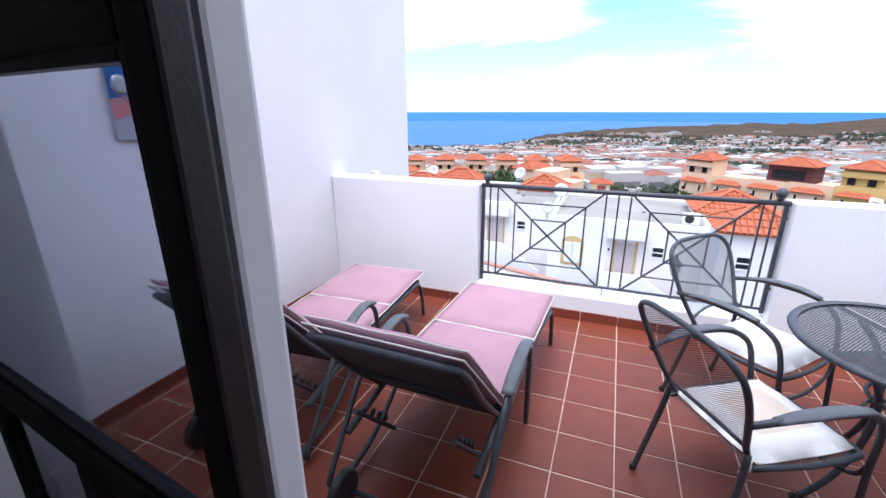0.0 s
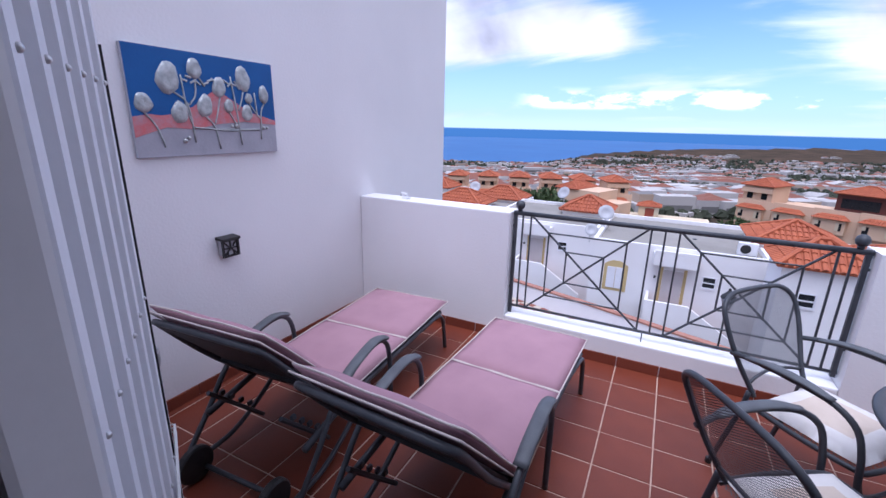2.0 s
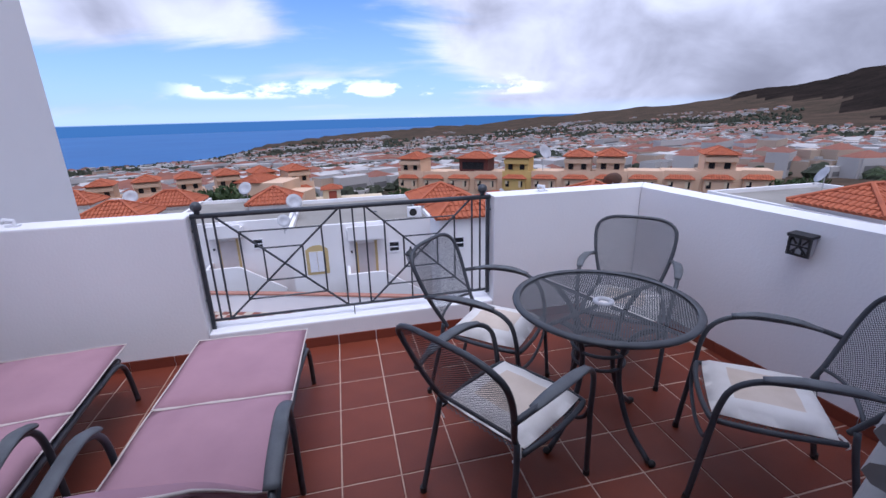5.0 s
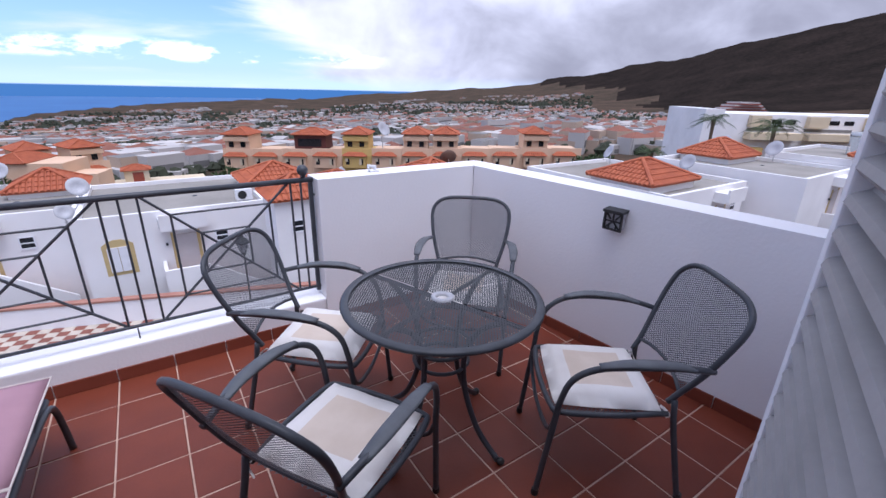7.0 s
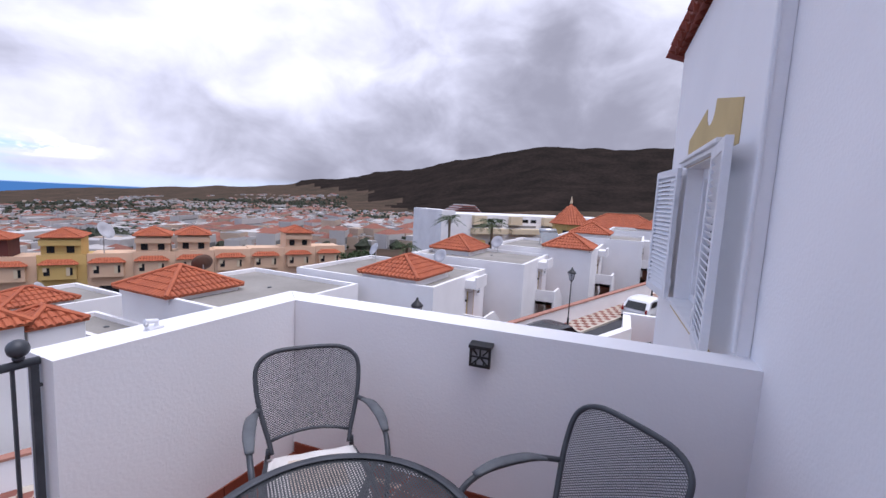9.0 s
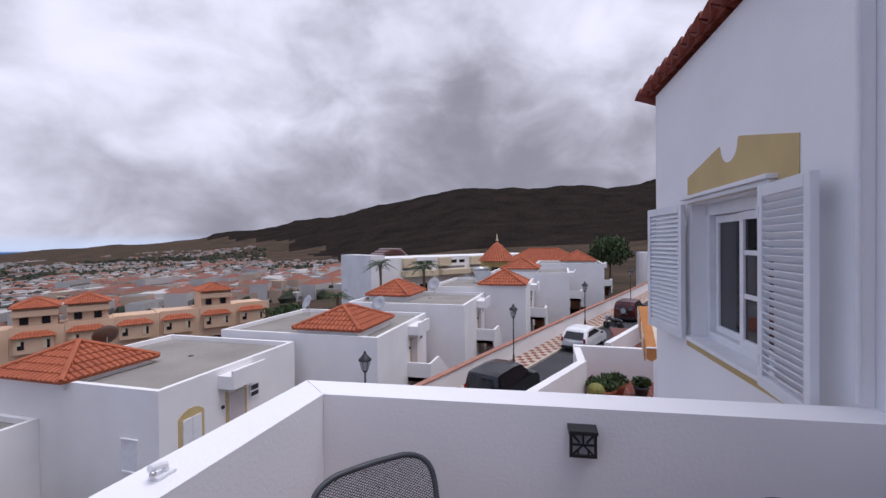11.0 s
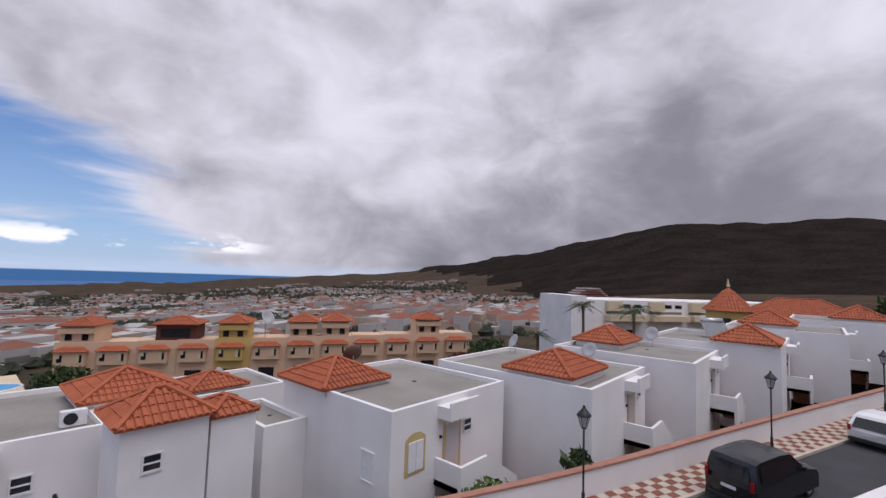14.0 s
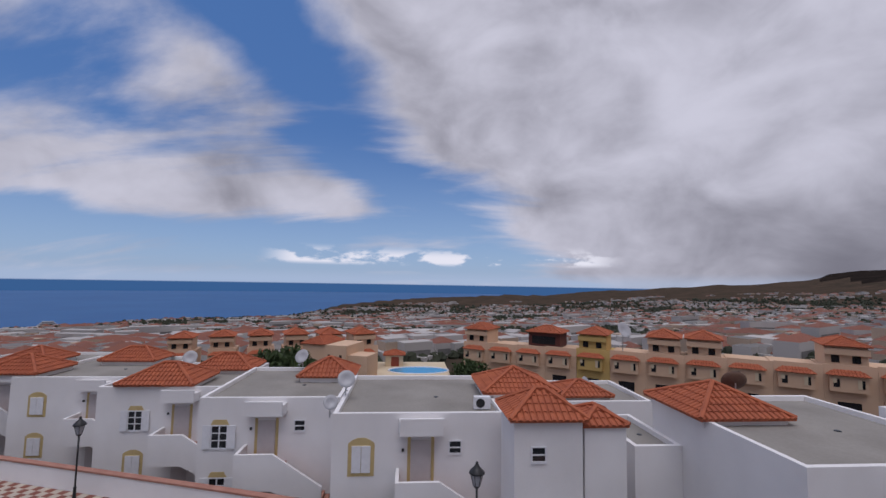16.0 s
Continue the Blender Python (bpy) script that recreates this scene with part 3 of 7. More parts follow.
solar_lamp(pose(0.002, 1.735, 0.90, 0, 0, -90))
ang = math.degrees(math.atan2(RW[0][0] - RW[1][0], RW[0][1] - RW[1][1]))
solar_lamp(pose(RW[1][0] + (RW[0][0] - RW[1][0]) * (1.86 - RW[1][1]) / (RW[0][1] - RW[1][1]) - 0.002, 1.86, 0.90, 0, 0, 90 - ang))

# ---- relief picture ----
pic = thing("relief_picture", pose(0.003, 1.748, 1.728, 0, 0, 90), "canvas of silver leaf reliefs on blue, coral and grey", "picture")
PW, PH = 0.443, 0.272
part("canvas", box(bmesh.new(), (-PW, -0.022, -PH), (PW, 0, PH), 0.004), M_GREYP, pic)


def sheet(name, poly, y, mat):
    return part(name, prism(bmesh.new(), [(x, y, z) for x, z in poly], (0, -0.0025, 0)), mat, pic)


ridge = [(-PW + 0.002, -0.07), (-0.36, -0.055), (-0.30, -0.06), (-0.22, -0.05), (-0.12, -0.01), (-0.04, 0.05), (0.02, 0.085), (0.08, 0.065), (0.16, 0.02), (0.26, -0.03), (0.34, -0.05), (PW - 0.002, -0.075)]
sheet("blue_field", [(-PW + 0.002, PH - 0.002), (-PW + 0.002, -0.07)] + ridge[1:] + [(PW - 0.002, PH - 0.002)], -0.0221, M_BLUEP)
sheet("coral_field", ridge + [(PW - 0.002, -0.10), (0.2, -0.085), (0.02, -0.10), (-0.12, -0.13), (-0.28, -0.12), (-PW + 0.002, -0.17)], -0.0228, M_PINKP)
blooms = [(-0.38, 0.00, 0.045, 0.05, -10), (-0.24, 0.13, 0.06, 0.085, 14), (-0.09, 0.19, 0.042, 0.055, 0), (-0.20, -0.04, 0.045, 0.06, 8), (-0.05, 0.0, 0.045, 0.065, 14), (0.05, 0.105, 0.042, 0.058, 10), (0.10, 0.005, 0.03, 0.04, 8), (0.215, 0.165, 0.05, 0.075, -8), (0.225, -0.03, 0.037, 0.05, 4), (0.245, 0.055, 0.025, 0.032, 0), (0.36, 0.085, 0.035, 0.055, -4)]
for bx, bz, rx, rz, tilt in blooms:
    bm = bmesh.new()
    c = math.cos(radians(tilt)), math.sin(radians(tilt))
    rings = []
    for f, d in ((1.0, 0.0), (0.92, 0.010), (0.6, 0.016), (0.2, 0.012)):
        ring = []
        for k in range(14):
            a = 2 * math.pi * k / 14
            w = 1 + 0.05 * math.sin(5 * a + bx * 40)
            x, z = rx * f * w * math.cos(a) * (1.0 - 0.18 * math.sin(a)), rz * f * w * math.sin(a)
            ring.append(bm.verts.new((bx + x * c[0] + z * c[1], -0.024 - d, bz - x * c[1] + z * c[0])))
        rings.append(ring)
    for a, b in zip(rings, rings[1:]):
        for k in range(14):
            bm.faces.new((a[k], b[k], b[(k + 1) % 14], a[(k + 1) % 14]))
    bm.faces.new(rings[-1])
    bmesh.ops.recalc_face_normals(bm, faces=bm.faces)
    part("silver_leaf", bm, M_SILVER, pic, smooth=True)
for pts in ([(-0.38, -0.05), (-0.33, -0.12), (-0.30, -0.22)], [(-0.22, 0.06), (-0.15, 0.0), (-0.13, -0.2)], [(-0.09, 0.14), (-0.10, 0.05), (-0.14, 0.0)], [(-0.17, 0.15), (-0.16, 0.0), (-0.14, -0.1)], [(-0.05, -0.06), (0.0, -0.12), (0.02, -0.24)],
            [(0.05, 0.05), (0.02, -0.05), (0.0, -0.1)], [(0.13, 0.17), (0.15, 0.0), (0.17, -0.22)], [(0.21, 0.09), (0.19, 0.03), (0.165, -0.02)], [(0.10, -0.03), (0.13, -0.08), (0.16, -0.12)], [(0.36, 0.03), (0.33, -0.03), (0.32, -0.19)], [(0.25, 0.02), (0.29, -0.03), (0.32, -0.06)], [(0.29, 0.09), (0.30, -0.05)], [(0.02, -0.13), (0.3, -0.13)], [(-0.13, -0.12), (0.16, -0.14)]):
    part("silver_stem", tube(bmesh.new(), bend([(x, -0.026, z) for x, z in pts], 3), 0.0055, 5), M_SILVER, pic, smooth=True)
for k in range(16):
    x = -0.17 + k * 0.025
    part("silver_fold", tube(bmesh.new(), [(x, -0.026, 0.13 + 0.02 * math.sin(k * 2.1)), (x + 0.03, -0.029, 0.12 + 0.02 * math.sin(k * 1.3))], 0.006, 5), M_SILVER, pic)
for x, z, r in ((-0.19, -0.19, 0.014), (-0.165, -0.175, 0.010), (0.11, -0.11, 0.010), (0.14, -0.11, 0.013), (0.34, -0.12, 0.011), (0.37, -0.12, 0.009)):
    part("bead", ball(bmesh.new(), (x, -0.026, z), r), M_STEEL, pic, smooth=True)


# ---- garden chairs ----
def lattice(bm, inside, lo, hi, pitch, width, place, steps=10):
    """Crossed thin strips in the (u, v) plane, cut to the outline inside(u, v), laid on the surface place(u, v)."""
    span = (hi[0] - lo[0]) + (hi[1] - lo[1])
    for sgn in (1, -1):
        k = -span
        while k < span:
            run = []
            n = 60
            for i in range(n + 1):
                u = lo[0] + (hi[0] - lo[0]) * i / n
                v = sgn * (u - lo[0]) * 0.62 + k
                if lo[1] <= v <= hi[1] and inside(u, v):
                    run.append((u, v))
                elif len(run) > 1:
                    break
                else:
                    run = []
            if len(run) > 1:
                idx = sorted({round(j * (len(run) - 1) / min(steps, len(run) - 1)) for j in range(min(steps, len(run) - 1) + 1)})
                prev = None
                for j in idx:
                    u, v = run[j]
                    a, b = bm.verts.new(place(u, v - width)), bm.verts.new(place(u, v + width))
                    if prev:
                        bm.faces.new((prev[0], a, b, prev[1]))
                    prev = (a, b)
            k += pitch
    return bm


def back_place(u, v):
    # u across, v up from the seat: a gently dished back, leaning to the rear
    return (u, -0.215 - 0.43 * v - 0.035 * (1 - (u / 0.26) ** 2) * math.sin(min(1, v / 0.5) * math.pi), 0.45 + 0.93 * v)


def back_half(v):
    return 0.185 + 0.075 * math.sin(min(1.0, max(0, (v - 0.02) / 0.40)) * math.pi * 0.55)


def back_in(u, v):
    if v < 0.05 + 0.035 * (1 - (u / 0.22) ** 2) or v > 0.485:
        return False
    top = 1.0 if v < 0.36 else math.sqrt(max(0, 1 - ((v - 0.36) / 0.125) ** 2)) ** 0.45
    return abs(u) < back_half(v) * top


def make_chair(m, label):
    ch = thing("garden_chair", m, label, "chair", "chairs round the table")
    outline = [(-back_half(v), v) for v in (0.0, 0.06, 0.12, 0.18, 0.24, 0.30, 0.36)]
    for k in range(1, 12):
        a = math.pi - math.pi * k / 12
        s = math.copysign(abs(math.cos(a)) ** 0.55, math.cos(a))
        outline.append((s * back_half(0.36 + 0.125 * math.sin(a)), 0.36 + 0.125 * math.sin(a) ** 0.8))
    outline += [(back_half(v), v) for v in (0.36, 0.30, 0.24, 0.18, 0.12, 0.06, 0.0)]
    part("back_frame", tube(bmesh.new(), bend([back_place(u, v) for u, v in outline], 3), 0.012, 8), M_IRON, ch, smooth=True)
    part("back_rail", tube(bmesh.new(), [back_place(u, 0.05 + 0.035 * (1 - (u / 0.22) ** 2)) for u in (-0.20, -0.13, -0.06, 0, 0.06, 0.13, 0.20)], 0.008, 6), M_IRON, ch, smooth=True)
    bm = bmesh.new()
    lattice(bm, back_in, (-0.27, 0.0), (0.27, 0.5), 0.0105, 0.0018, back_place)
    part("back_mesh", bm, M_MESHM, ch, "grey coated expanded metal mesh")
    ring = [(-0.21, -0.21), (-0.235, 0.0), (-0.23, 0.2), (-0.19, 0.24), (0, 0.255), (0.19, 0.24), (0.23, 0.2), (0.235, 0.0), (0.21, -0.21)]
    part("seat_frame", tube(bmesh.new(), bend([(x, y, 0.415) for x, y in ring], 4), 0.012, 8), M_IRON, ch, smooth=True)
    bm = bmesh.new()
    lattice(bm, lambda u, v: abs(u) < 0.225 and -0.21 < v < 0.235, (-0.23, -0.21), (0.23, 0.24), 0.016, 0.0026, lambda u, v: (u, v, 0.413), 4)
    part("seat_mesh", bm, M_MESHM, ch)
    for s in (-1, 1):
        part("rear_leg", tube(bmesh.new(), bend([(s * 0.20, -0.232, 0.47), (s * 0.21, -0.245, 0.36), (s * 0.225, -0.285, 0.16), (s * 0.235, -0.32, 0.0)], 4), 0.0125, 8), M_IRON, ch, smooth=True)
        arm = [(s * 0.243, -0.322, 0.638), (s * 0.272, -0.19, 0.665), (s * 0.285, 0.0, 0.67), (s * 0.28, 0.12, 0.652), (s * 0.27, 0.195, 0.595), (s * 0.262, 0.225, 0.50), (s * 0.255, 0.235, 0.40), (s * 0.25, 0.255, 0.2), (s * 0.245, 0.275, 0.0)]
        part("arm_and_leg", tube(bmesh.new(), bend(arm, 4), 0.0125, 8), M_IRON, ch, smooth=True)
        pad = bend([(s * 0.262, -0.235, 0.660), (s * 0.277, -0.14, 0.681), (s * 0.285, 0.0, 0.686), (s * 0.281, 0.11, 0.668)], 4)
        bm = bmesh.new()
        tube(bm, pad, [0.014 + 0.014 * math.sin(math.pi * (0.12 + 0.8 * i / (len(pad) - 1))) for i in range(len(pad))], 10)
        for v in bm.verts:
            c = min(pad, key=lambda q: (q - v.co).length_squared)
            v.co.z = c.z + (v.co.z - c.z) * 0.35
        part("arm_pad", bm, M_PAD, ch, "grey resin arm pad", smooth=True)
        for y in (-0.32, 0.275):
            part("foot", lathe(bmesh.new(), [(0.014, 0.0), (0.016, 0.005), (0.015, 0.03)], 8, (s * (0.235 if y < 0 else 0.245), y, 0)), M_BLACK, ch)
    part("stretcher", tube(bmesh.new(), bend([(-0.255, 0.235, 0.40), (-0.20, 0.245, 0.31), (0, 0.25, 0.275), (0.20, 0.245, 0.31), (0.255, 0.235, 0.40)], 4), 0.009, 8), M_IRON, ch, smooth=True)
    return ch


def make_seat_cushion(m):
    cu_ = thing("seat_cushion", m, "white seat cushion with a cream middle panel", "cushion", "seat cushions")
    bm = bmesh.new()
    n = 14
    grid = {}
    for i in range(n + 1):
        for j in range(n + 1):
            u, v = 2 * i / n - 1, 2 * j / n - 1
            e = max(abs(u), abs(v))
            z = 0.035 * (1 - e ** 8) + 0.010 * (1 if 0.5 < e < 0.95 else 0) * (1 - ((e - 0.74) / 0.24) ** 2 if 0.5 < e < 0.98 else 0) + 0.002 * math.sin(9 * u + 5 * v)
            w = 1.0 - 0.03 * (abs(u) * abs(v)) ** 3
            grid[i, j] = bm.verts.new((u * 0.212 * w, v * 0.212 * w, z))
    low = {(i, j): bm.verts.new((grid[i, j].co.x, grid[i, j].co.y, -0.0)) for i in range(n + 1) for j in range(n + 1)}
    for i in range(n):
        for j in range(n):
            f = bm.faces.new((grid[i, j], grid[i + 1, j], grid[i + 1, j + 1], grid[i, j + 1]))
            e = max(abs(2 * (i + 0.5) / n - 1), abs(2 * (j + 0.5) / n - 1))
            f.material_index = 1 if e < 0.52 else 0
            bm.faces.new((low[i, j], low[i, j + 1], low[i + 1, j + 1], low[i + 1, j]))
    for i in range(n):
        for a, b in (((i, 0), (i + 1, 0)), ((n, i), (n, i + 1)), ((i + 1, n), (i, n)), ((0, i + 1), (0, i))):
            bm.faces.new((low[a], low[b], grid[b], grid[a]))
    part("cushion_body", bm, [M_CUSH, M_CUSHC], cu_, smooth=True)
    for s in (-1, 1):
        part("tie", tube(bmesh.new(), bend([(s * 0.19, -0.205, 0.012), (s * 0.20, -0.225, 0.0), (s * 0.21, -0.238, -0.02), (s * 0.18, -0.245, -0.05)], 3), 0.006, 6, flat=0.4), M_CUSH, cu_, "white fabric tie")
    return cu_


chairs = [((3.195, 2.295), 228.3), ((4.12, 2.36), 139.0), ((4.09, 1.335), 54.0), ((3.018, 1.595), 301.5)]
first_chair = first_cushion = None
for (x, y), rz in chairs:
    m = pose(x, y, 0, 0, 0, rz)
    mc = pose(x, y, 0.428, 0, 0, rz + random.uniform(-3, 3)) @ pose(0, 0.015, 0)
    if first_chair is None:
        first_chair = make_chair(m, "dark grey steel garden chair with a mesh back and arms")
        first_cushion = make_seat_cushion(mc)
    else:
        copy_thing(first_chair, m)
        copy_thing(first_cushion, mc)

# ---- round table ----
tb = thing("round_table", pose(3.585, 1.815, 0, 0, 0, 20), "round dark grey steel garden table with a mesh top", "table")
TR, TZ = 0.435, 0.735
bm = bmesh.new()
lathe(bm, [(TR - 0.03, -0.012), (TR, -0.014), (TR + 0.006, -0.004), (TR, 0.006), (TR - 0.03, 0.004)], 56, (0, 0, TZ))
for f in [f for f in bm.faces if len(f.verts) > 8]:
    bm.faces.remove(f)
part("rim", bm, M_IRON, tb, smooth=True)
bm = bmesh.new()
lattice(bm, lambda u, v: 0.05 < math.hypot(u, v) < TR - 0.02 and u > 0.0, (0, -TR), (TR, TR), 0.0125, 0.0034, lambda u, v: (u, v, TZ - 0.003), 3)
lattice(bm, lambda u, v: 0.05 < math.hypot(u, v) < TR - 0.02 and u < 0.0, (-TR, -TR), (0, TR), 0.0125, 0.0034, lambda u, v: (u, v, TZ - 0.003), 3)
part("mesh_top", bm, M_MESHM, tb, "grey coated expanded metal mesh")
bm = bmesh.new()
lathe(bm, [(0.05, -0.008), (0.05, 0.004), (0.028, 0.004), (0.026, -0.008)], 24, (0, 0, TZ))
for f in [f for f in bm.faces if len(f.verts) > 8]:
    bm.faces.remove(f)
part("umbrella_ring", bm, M_LAMPG, tb, "pale grey ring round the umbrella hole", smooth=True)
for k in range(4):
    a = math.pi / 2 * k
    c, s = math.cos(a), math.sin(a)
    part("spoke", tube(bmesh.new(), [(c * 0.05, s * 0.05, TZ - 0.014), (c * (TR - 0.02), s * (TR - 0.02), TZ - 0.014)], 0.010, 6), M_IRON, tb)
    leg = [(0.30, TZ - 0.02), (0.20, 0.64), (0.135, 0.52), (0.125, 0.40), (0.15, 0.27), (0.22, 0.12), (0.33, 0.012)]
    part("leg", tube(bmesh.new(), bend([(c * r, s * r, z) for r, z in leg], 5), 0.0135, 8), M_IRON, tb, smooth=True)
    part("foot", ball(bmesh.new(), (c * 0.345, s * 0.345, 0.018), 0.018), M_BLACK, tb, smooth=True)
for z, r in ((0.50, 0.135), (0.42, 0.125)):
    part("leg_ring", tube(bmesh.new(), [(r * math.cos(2 * math.pi * k / 24), r * math.sin(2 * math.pi * k / 24), z) for k in range(24)], 0.009, 6, closed=True), M_IRON, tb, smooth=True)


# ---- sun loungers ----
def pad_section(bm, length, width, thick, crown=0.02):
    """A stuffed pad: from y = 0 to length, x across, its underside at z = 0."""
    nx, ny = 12, 10
    top, bot = {}, {}
    for i in range(nx + 1):
        for j in range(ny + 1):
            u, v = 2 * i / nx - 1, 2 * j / ny - 1
            e = (1 - abs(u) ** 7) * (1 - abs(v) ** 7)
            z = thick * (0.55 + 0.45 * max(0, e) ** 0.6) + crown * (1 - u * u) * (1 - v * v) + 0.002 * math.sin(7 * u + 4 * v)
            x, y = u * width / 2, (v + 1) / 2 * length
            top[i, j] = bm.verts.new((x, y, z))
            bot[i, j] = bm.verts.new((x * 0.985, y, thick * 0.45 * (1 - max(0, e) ** 0.5)))
    for i in range(nx):
        for j in range(ny):
            bm.faces.new((top[i, j], top[i + 1, j], top[i + 1, j + 1], top[i, j + 1]))
            bm.faces.new((bot[i, j], bot[i, j + 1], bot[i + 1, j + 1], bot[i + 1, j]))
    rim = [(i, 0) for i in range(nx)] + [(nx, j) for j in range(ny)] + [(i, ny) for i in range(nx, 0, -1)] + [(0, j) for j in range(ny, 0, -1)]
    for k in range(len(rim)):
        a, b = rim[k], rim[(k + 1) % len(rim)]
        bm.faces.new((bot[a], bot[b], top[b], top[a]))
    line = [top[k].co.copy() for k in rim]
    return bm, line


def make_lounger(m, label):
    """Foot end at +y; the back leans to -y. x across."""
    lg = thing("sun_lounger", m, label, "lounger", "sun loungers")
    W2 = 0.30
    FZ = 0.315
    HG, FOOT = 0.0, 1.28
    for s in (-1, 1):
        part("side_rail", tube(bmesh.new(), [(s * W2, HG - 0.32, FZ - 0.06), (s * W2, HG, FZ), (s * W2, FOOT - 0.12, FZ)], 0.017, 8), M_IRON, lg, smooth=True)
        part("front_leg", tube(bmesh.new(), bend([(s * W2, 0.85, FZ - 0.01), (s * (W2 + 0.02), 1.06, FZ + 0.005), (s * (W2 + 0.02), 1.16, FZ - 0.05), (s * (W2 + 0.02), 1.20, 0.15), (s * (W2 + 0.02), 1.225, 0.0)], 5), 0.014, 8), M_IRON, lg, smooth=True)
        arm = [(s * (W2 + 0.045), 0.36, 0.0), (s * (W2 + 0.045), 0.355, 0.20), (s * (W2 + 0.045), 0.345, 0.40), (s * (W2 + 0.045), 0.30, 0.50), (s * (W2 + 0.045), 0.20, 0.535), (s * (W2 + 0.045), 0.02, 0.50), (s * (W2 + 0.045), -0.14, 0.42), (s * (W2 + 0.045), -0.28, 0.24), (s * (W2 + 0.04), -0.42, 0.07), (s * (W2 + 0.03), -0.40, 0.03)]
        part("arm_frame", tube(bmesh.new(), bend(arm, 5), 0.014, 8), M_IRON, lg, smooth=True)
        bm = bmesh.new()
        pad = bend([(s * (W2 + 0.045), 0.30, 0.525), (s * (W2 + 0.045), 0.20, 0.553), (s * (W2 + 0.045), 0.02, 0.518), (s * (W2 + 0.045), -0.08, 0.475)], 4)
        tube(bm, pad, 0.030, 10)
        for v in bm.verts:
            c = min(pad, key=lambda q: (q - v.co).length_squared)
            v.co.z = c.z + (v.co.z - c.z) * 0.35
        part("arm_pad", bm, M_PAD, lg, "grey resin arm pad", smooth=True)
        part("rear_brace", tube(bmesh.new(), bend([(s * W2, 0.20, FZ - 0.02), (s * W2, 0.02, 0.16), (s * W2, -0.20, 0.06), (s * W2, -0.42, 0.055)], 5), 0.013, 8), M_IRON, lg, smooth=True)
        rack = part("back_rack", tube(bmesh.new(), [(s * 0.22, -0.06, 0.10), (s * 0.22, -0.36, 0.42)], 0.012, 6), M_IRON, lg)
        for k in range(4):
            part("notch", box(bmesh.new(), (s * 0.22 - 0.008, -0.15 - 0.05 * k, 0.21 + 0.052 * k), (s * 0.22 + 0.008, -0.125 - 0.05 * k, 0.235 + 0.052 * k), 0.003), M_IRON, rack)
        wh = part("wheel", bmesh.new(), M_BLACK, lg, "black plastic wheel")
        bm = bmesh.new()
        lathe(bm, [(0.02, -0.02), (0.082, -0.02), (0.09, -0.012), (0.09, 0.012), (0.082, 0.02), (0.02, 0.02)], 20)
        bmesh.ops.rotate(bm, verts=bm.verts, matrix=Matrix.Rotation(math.pi / 2, 3, "Y"))
        bm.to_mesh(wh.data)
        bm.free()
        wh.matrix_local = pose(s * (W2 - 0.06), -0.46, 0.09)
    for y, z in ((FOOT - 0.13, FZ - 0.005), (0.36, FZ - 0.01), (-0.42, 0.055)):
        part("cross_bar", tube(bmesh.new(), [(-W2, y, z), (W2, y, z)], 0.012, 8), M_IRON, lg, smooth=True)
    part("sling_seat", box(bmesh.new(), (-W2 + 0.018, 0.0, FZ - 0.004), (W2 - 0.018, FOOT - 0.13, FZ + 0.006)), M_SLING, lg, "black woven sling")
    tilt = 46.5
    back = part("backrest", box(bmesh.new(), (-W2 + 0.02, 0.0, -0.012), (W2 - 0.02, 0.70, 0.012), 0.005), M_SLING, lg, "black sling backrest")
    back_m = pose(0, -0.01, FZ, tilt, 0, 180)
    back.matrix_local = back_m
    part("back_frame", tube(bmesh.new(), bend([(-W2, 0.0, -0.012), (-W2, 0.35, -0.02), (-W2, 0.66, 0), (-W2 + 0.05, 0.72, 0), (0, 0.73, 0), (W2 - 0.05, 0.72, 0), (W2, 0.66, 0), (W2, 0.35, -0.02), (W2, 0, -0.012)], 4), 0.014, 8), M_IRON, back, smooth=True)
    part("strap", box(bmesh.new(), (-W2 - 0.004, 0.26, -0.03), (W2 + 0.004, 0.285, -0.0125), 0.002), M_SLING, back)
    return lg, back_m


def make_mattress(m, tilt_m, label):
    mt = thing("lounger_cushion", m, label, "cushion", "lounger cushions")
    FZ = 0.323
    for name, mm, length, thick in (("foot_section", pose(0, 0.625, FZ), 0.655, 0.062), ("seat_section", pose(0, 0.005, FZ), 0.615, 0.062), ("back_section", tilt_m @ pose(0, -0.005, 0.013), 0.76, 0.075)):
        bm = bmesh.new()
        bm, line = pad_section(bm, length, 0.625, thick, 0.012)
        sec = part(name, bm, M_PINK, mt, smooth=True)
        sec.matrix_local = mm
        part("piping", tube(bmesh.new(), [p + Vector((0, 0, 0.002)) for p in line], 0.0042, 6, closed=True), M_PIPING, sec, "cream piping", smooth=True)
        if name == "back_section":
            part("piping", tube(bmesh.new(), [Vector((p.x * 0.995, p.y, 0.014)) for p in line], 0.0042, 6, closed=True), M_PIPING, sec, "cream piping", smooth=True)
    return mt


LOUNGERS = [(0.825, 1.485, 3.9), (1.735, 1.41, -2.2)]
lounger, tilt_m = make_lounger(pose(LOUNGERS[0][0], LOUNGERS[0][1], 0, 0, 0, LOUNGERS[0][2]), "dark grey steel sun lounger with raised back")
mattress = make_mattress(pose(LOUNGERS[0][0], LOUNGERS[0][1], 0, 0, 0, LOUNGERS[0][2]), tilt_m, "dusty pink padded cushion with cream piping")
copy_thing(lounger, pose(LOUNGERS[1][0], LOUNGERS[1][1], 0, 0, 0, LOUNGERS[1][2]))
copy_thing(mattress, pose(LOUNGERS[1][0], LOUNGERS[1][1], 0, 0, 0, LOUNGERS[1][2]))

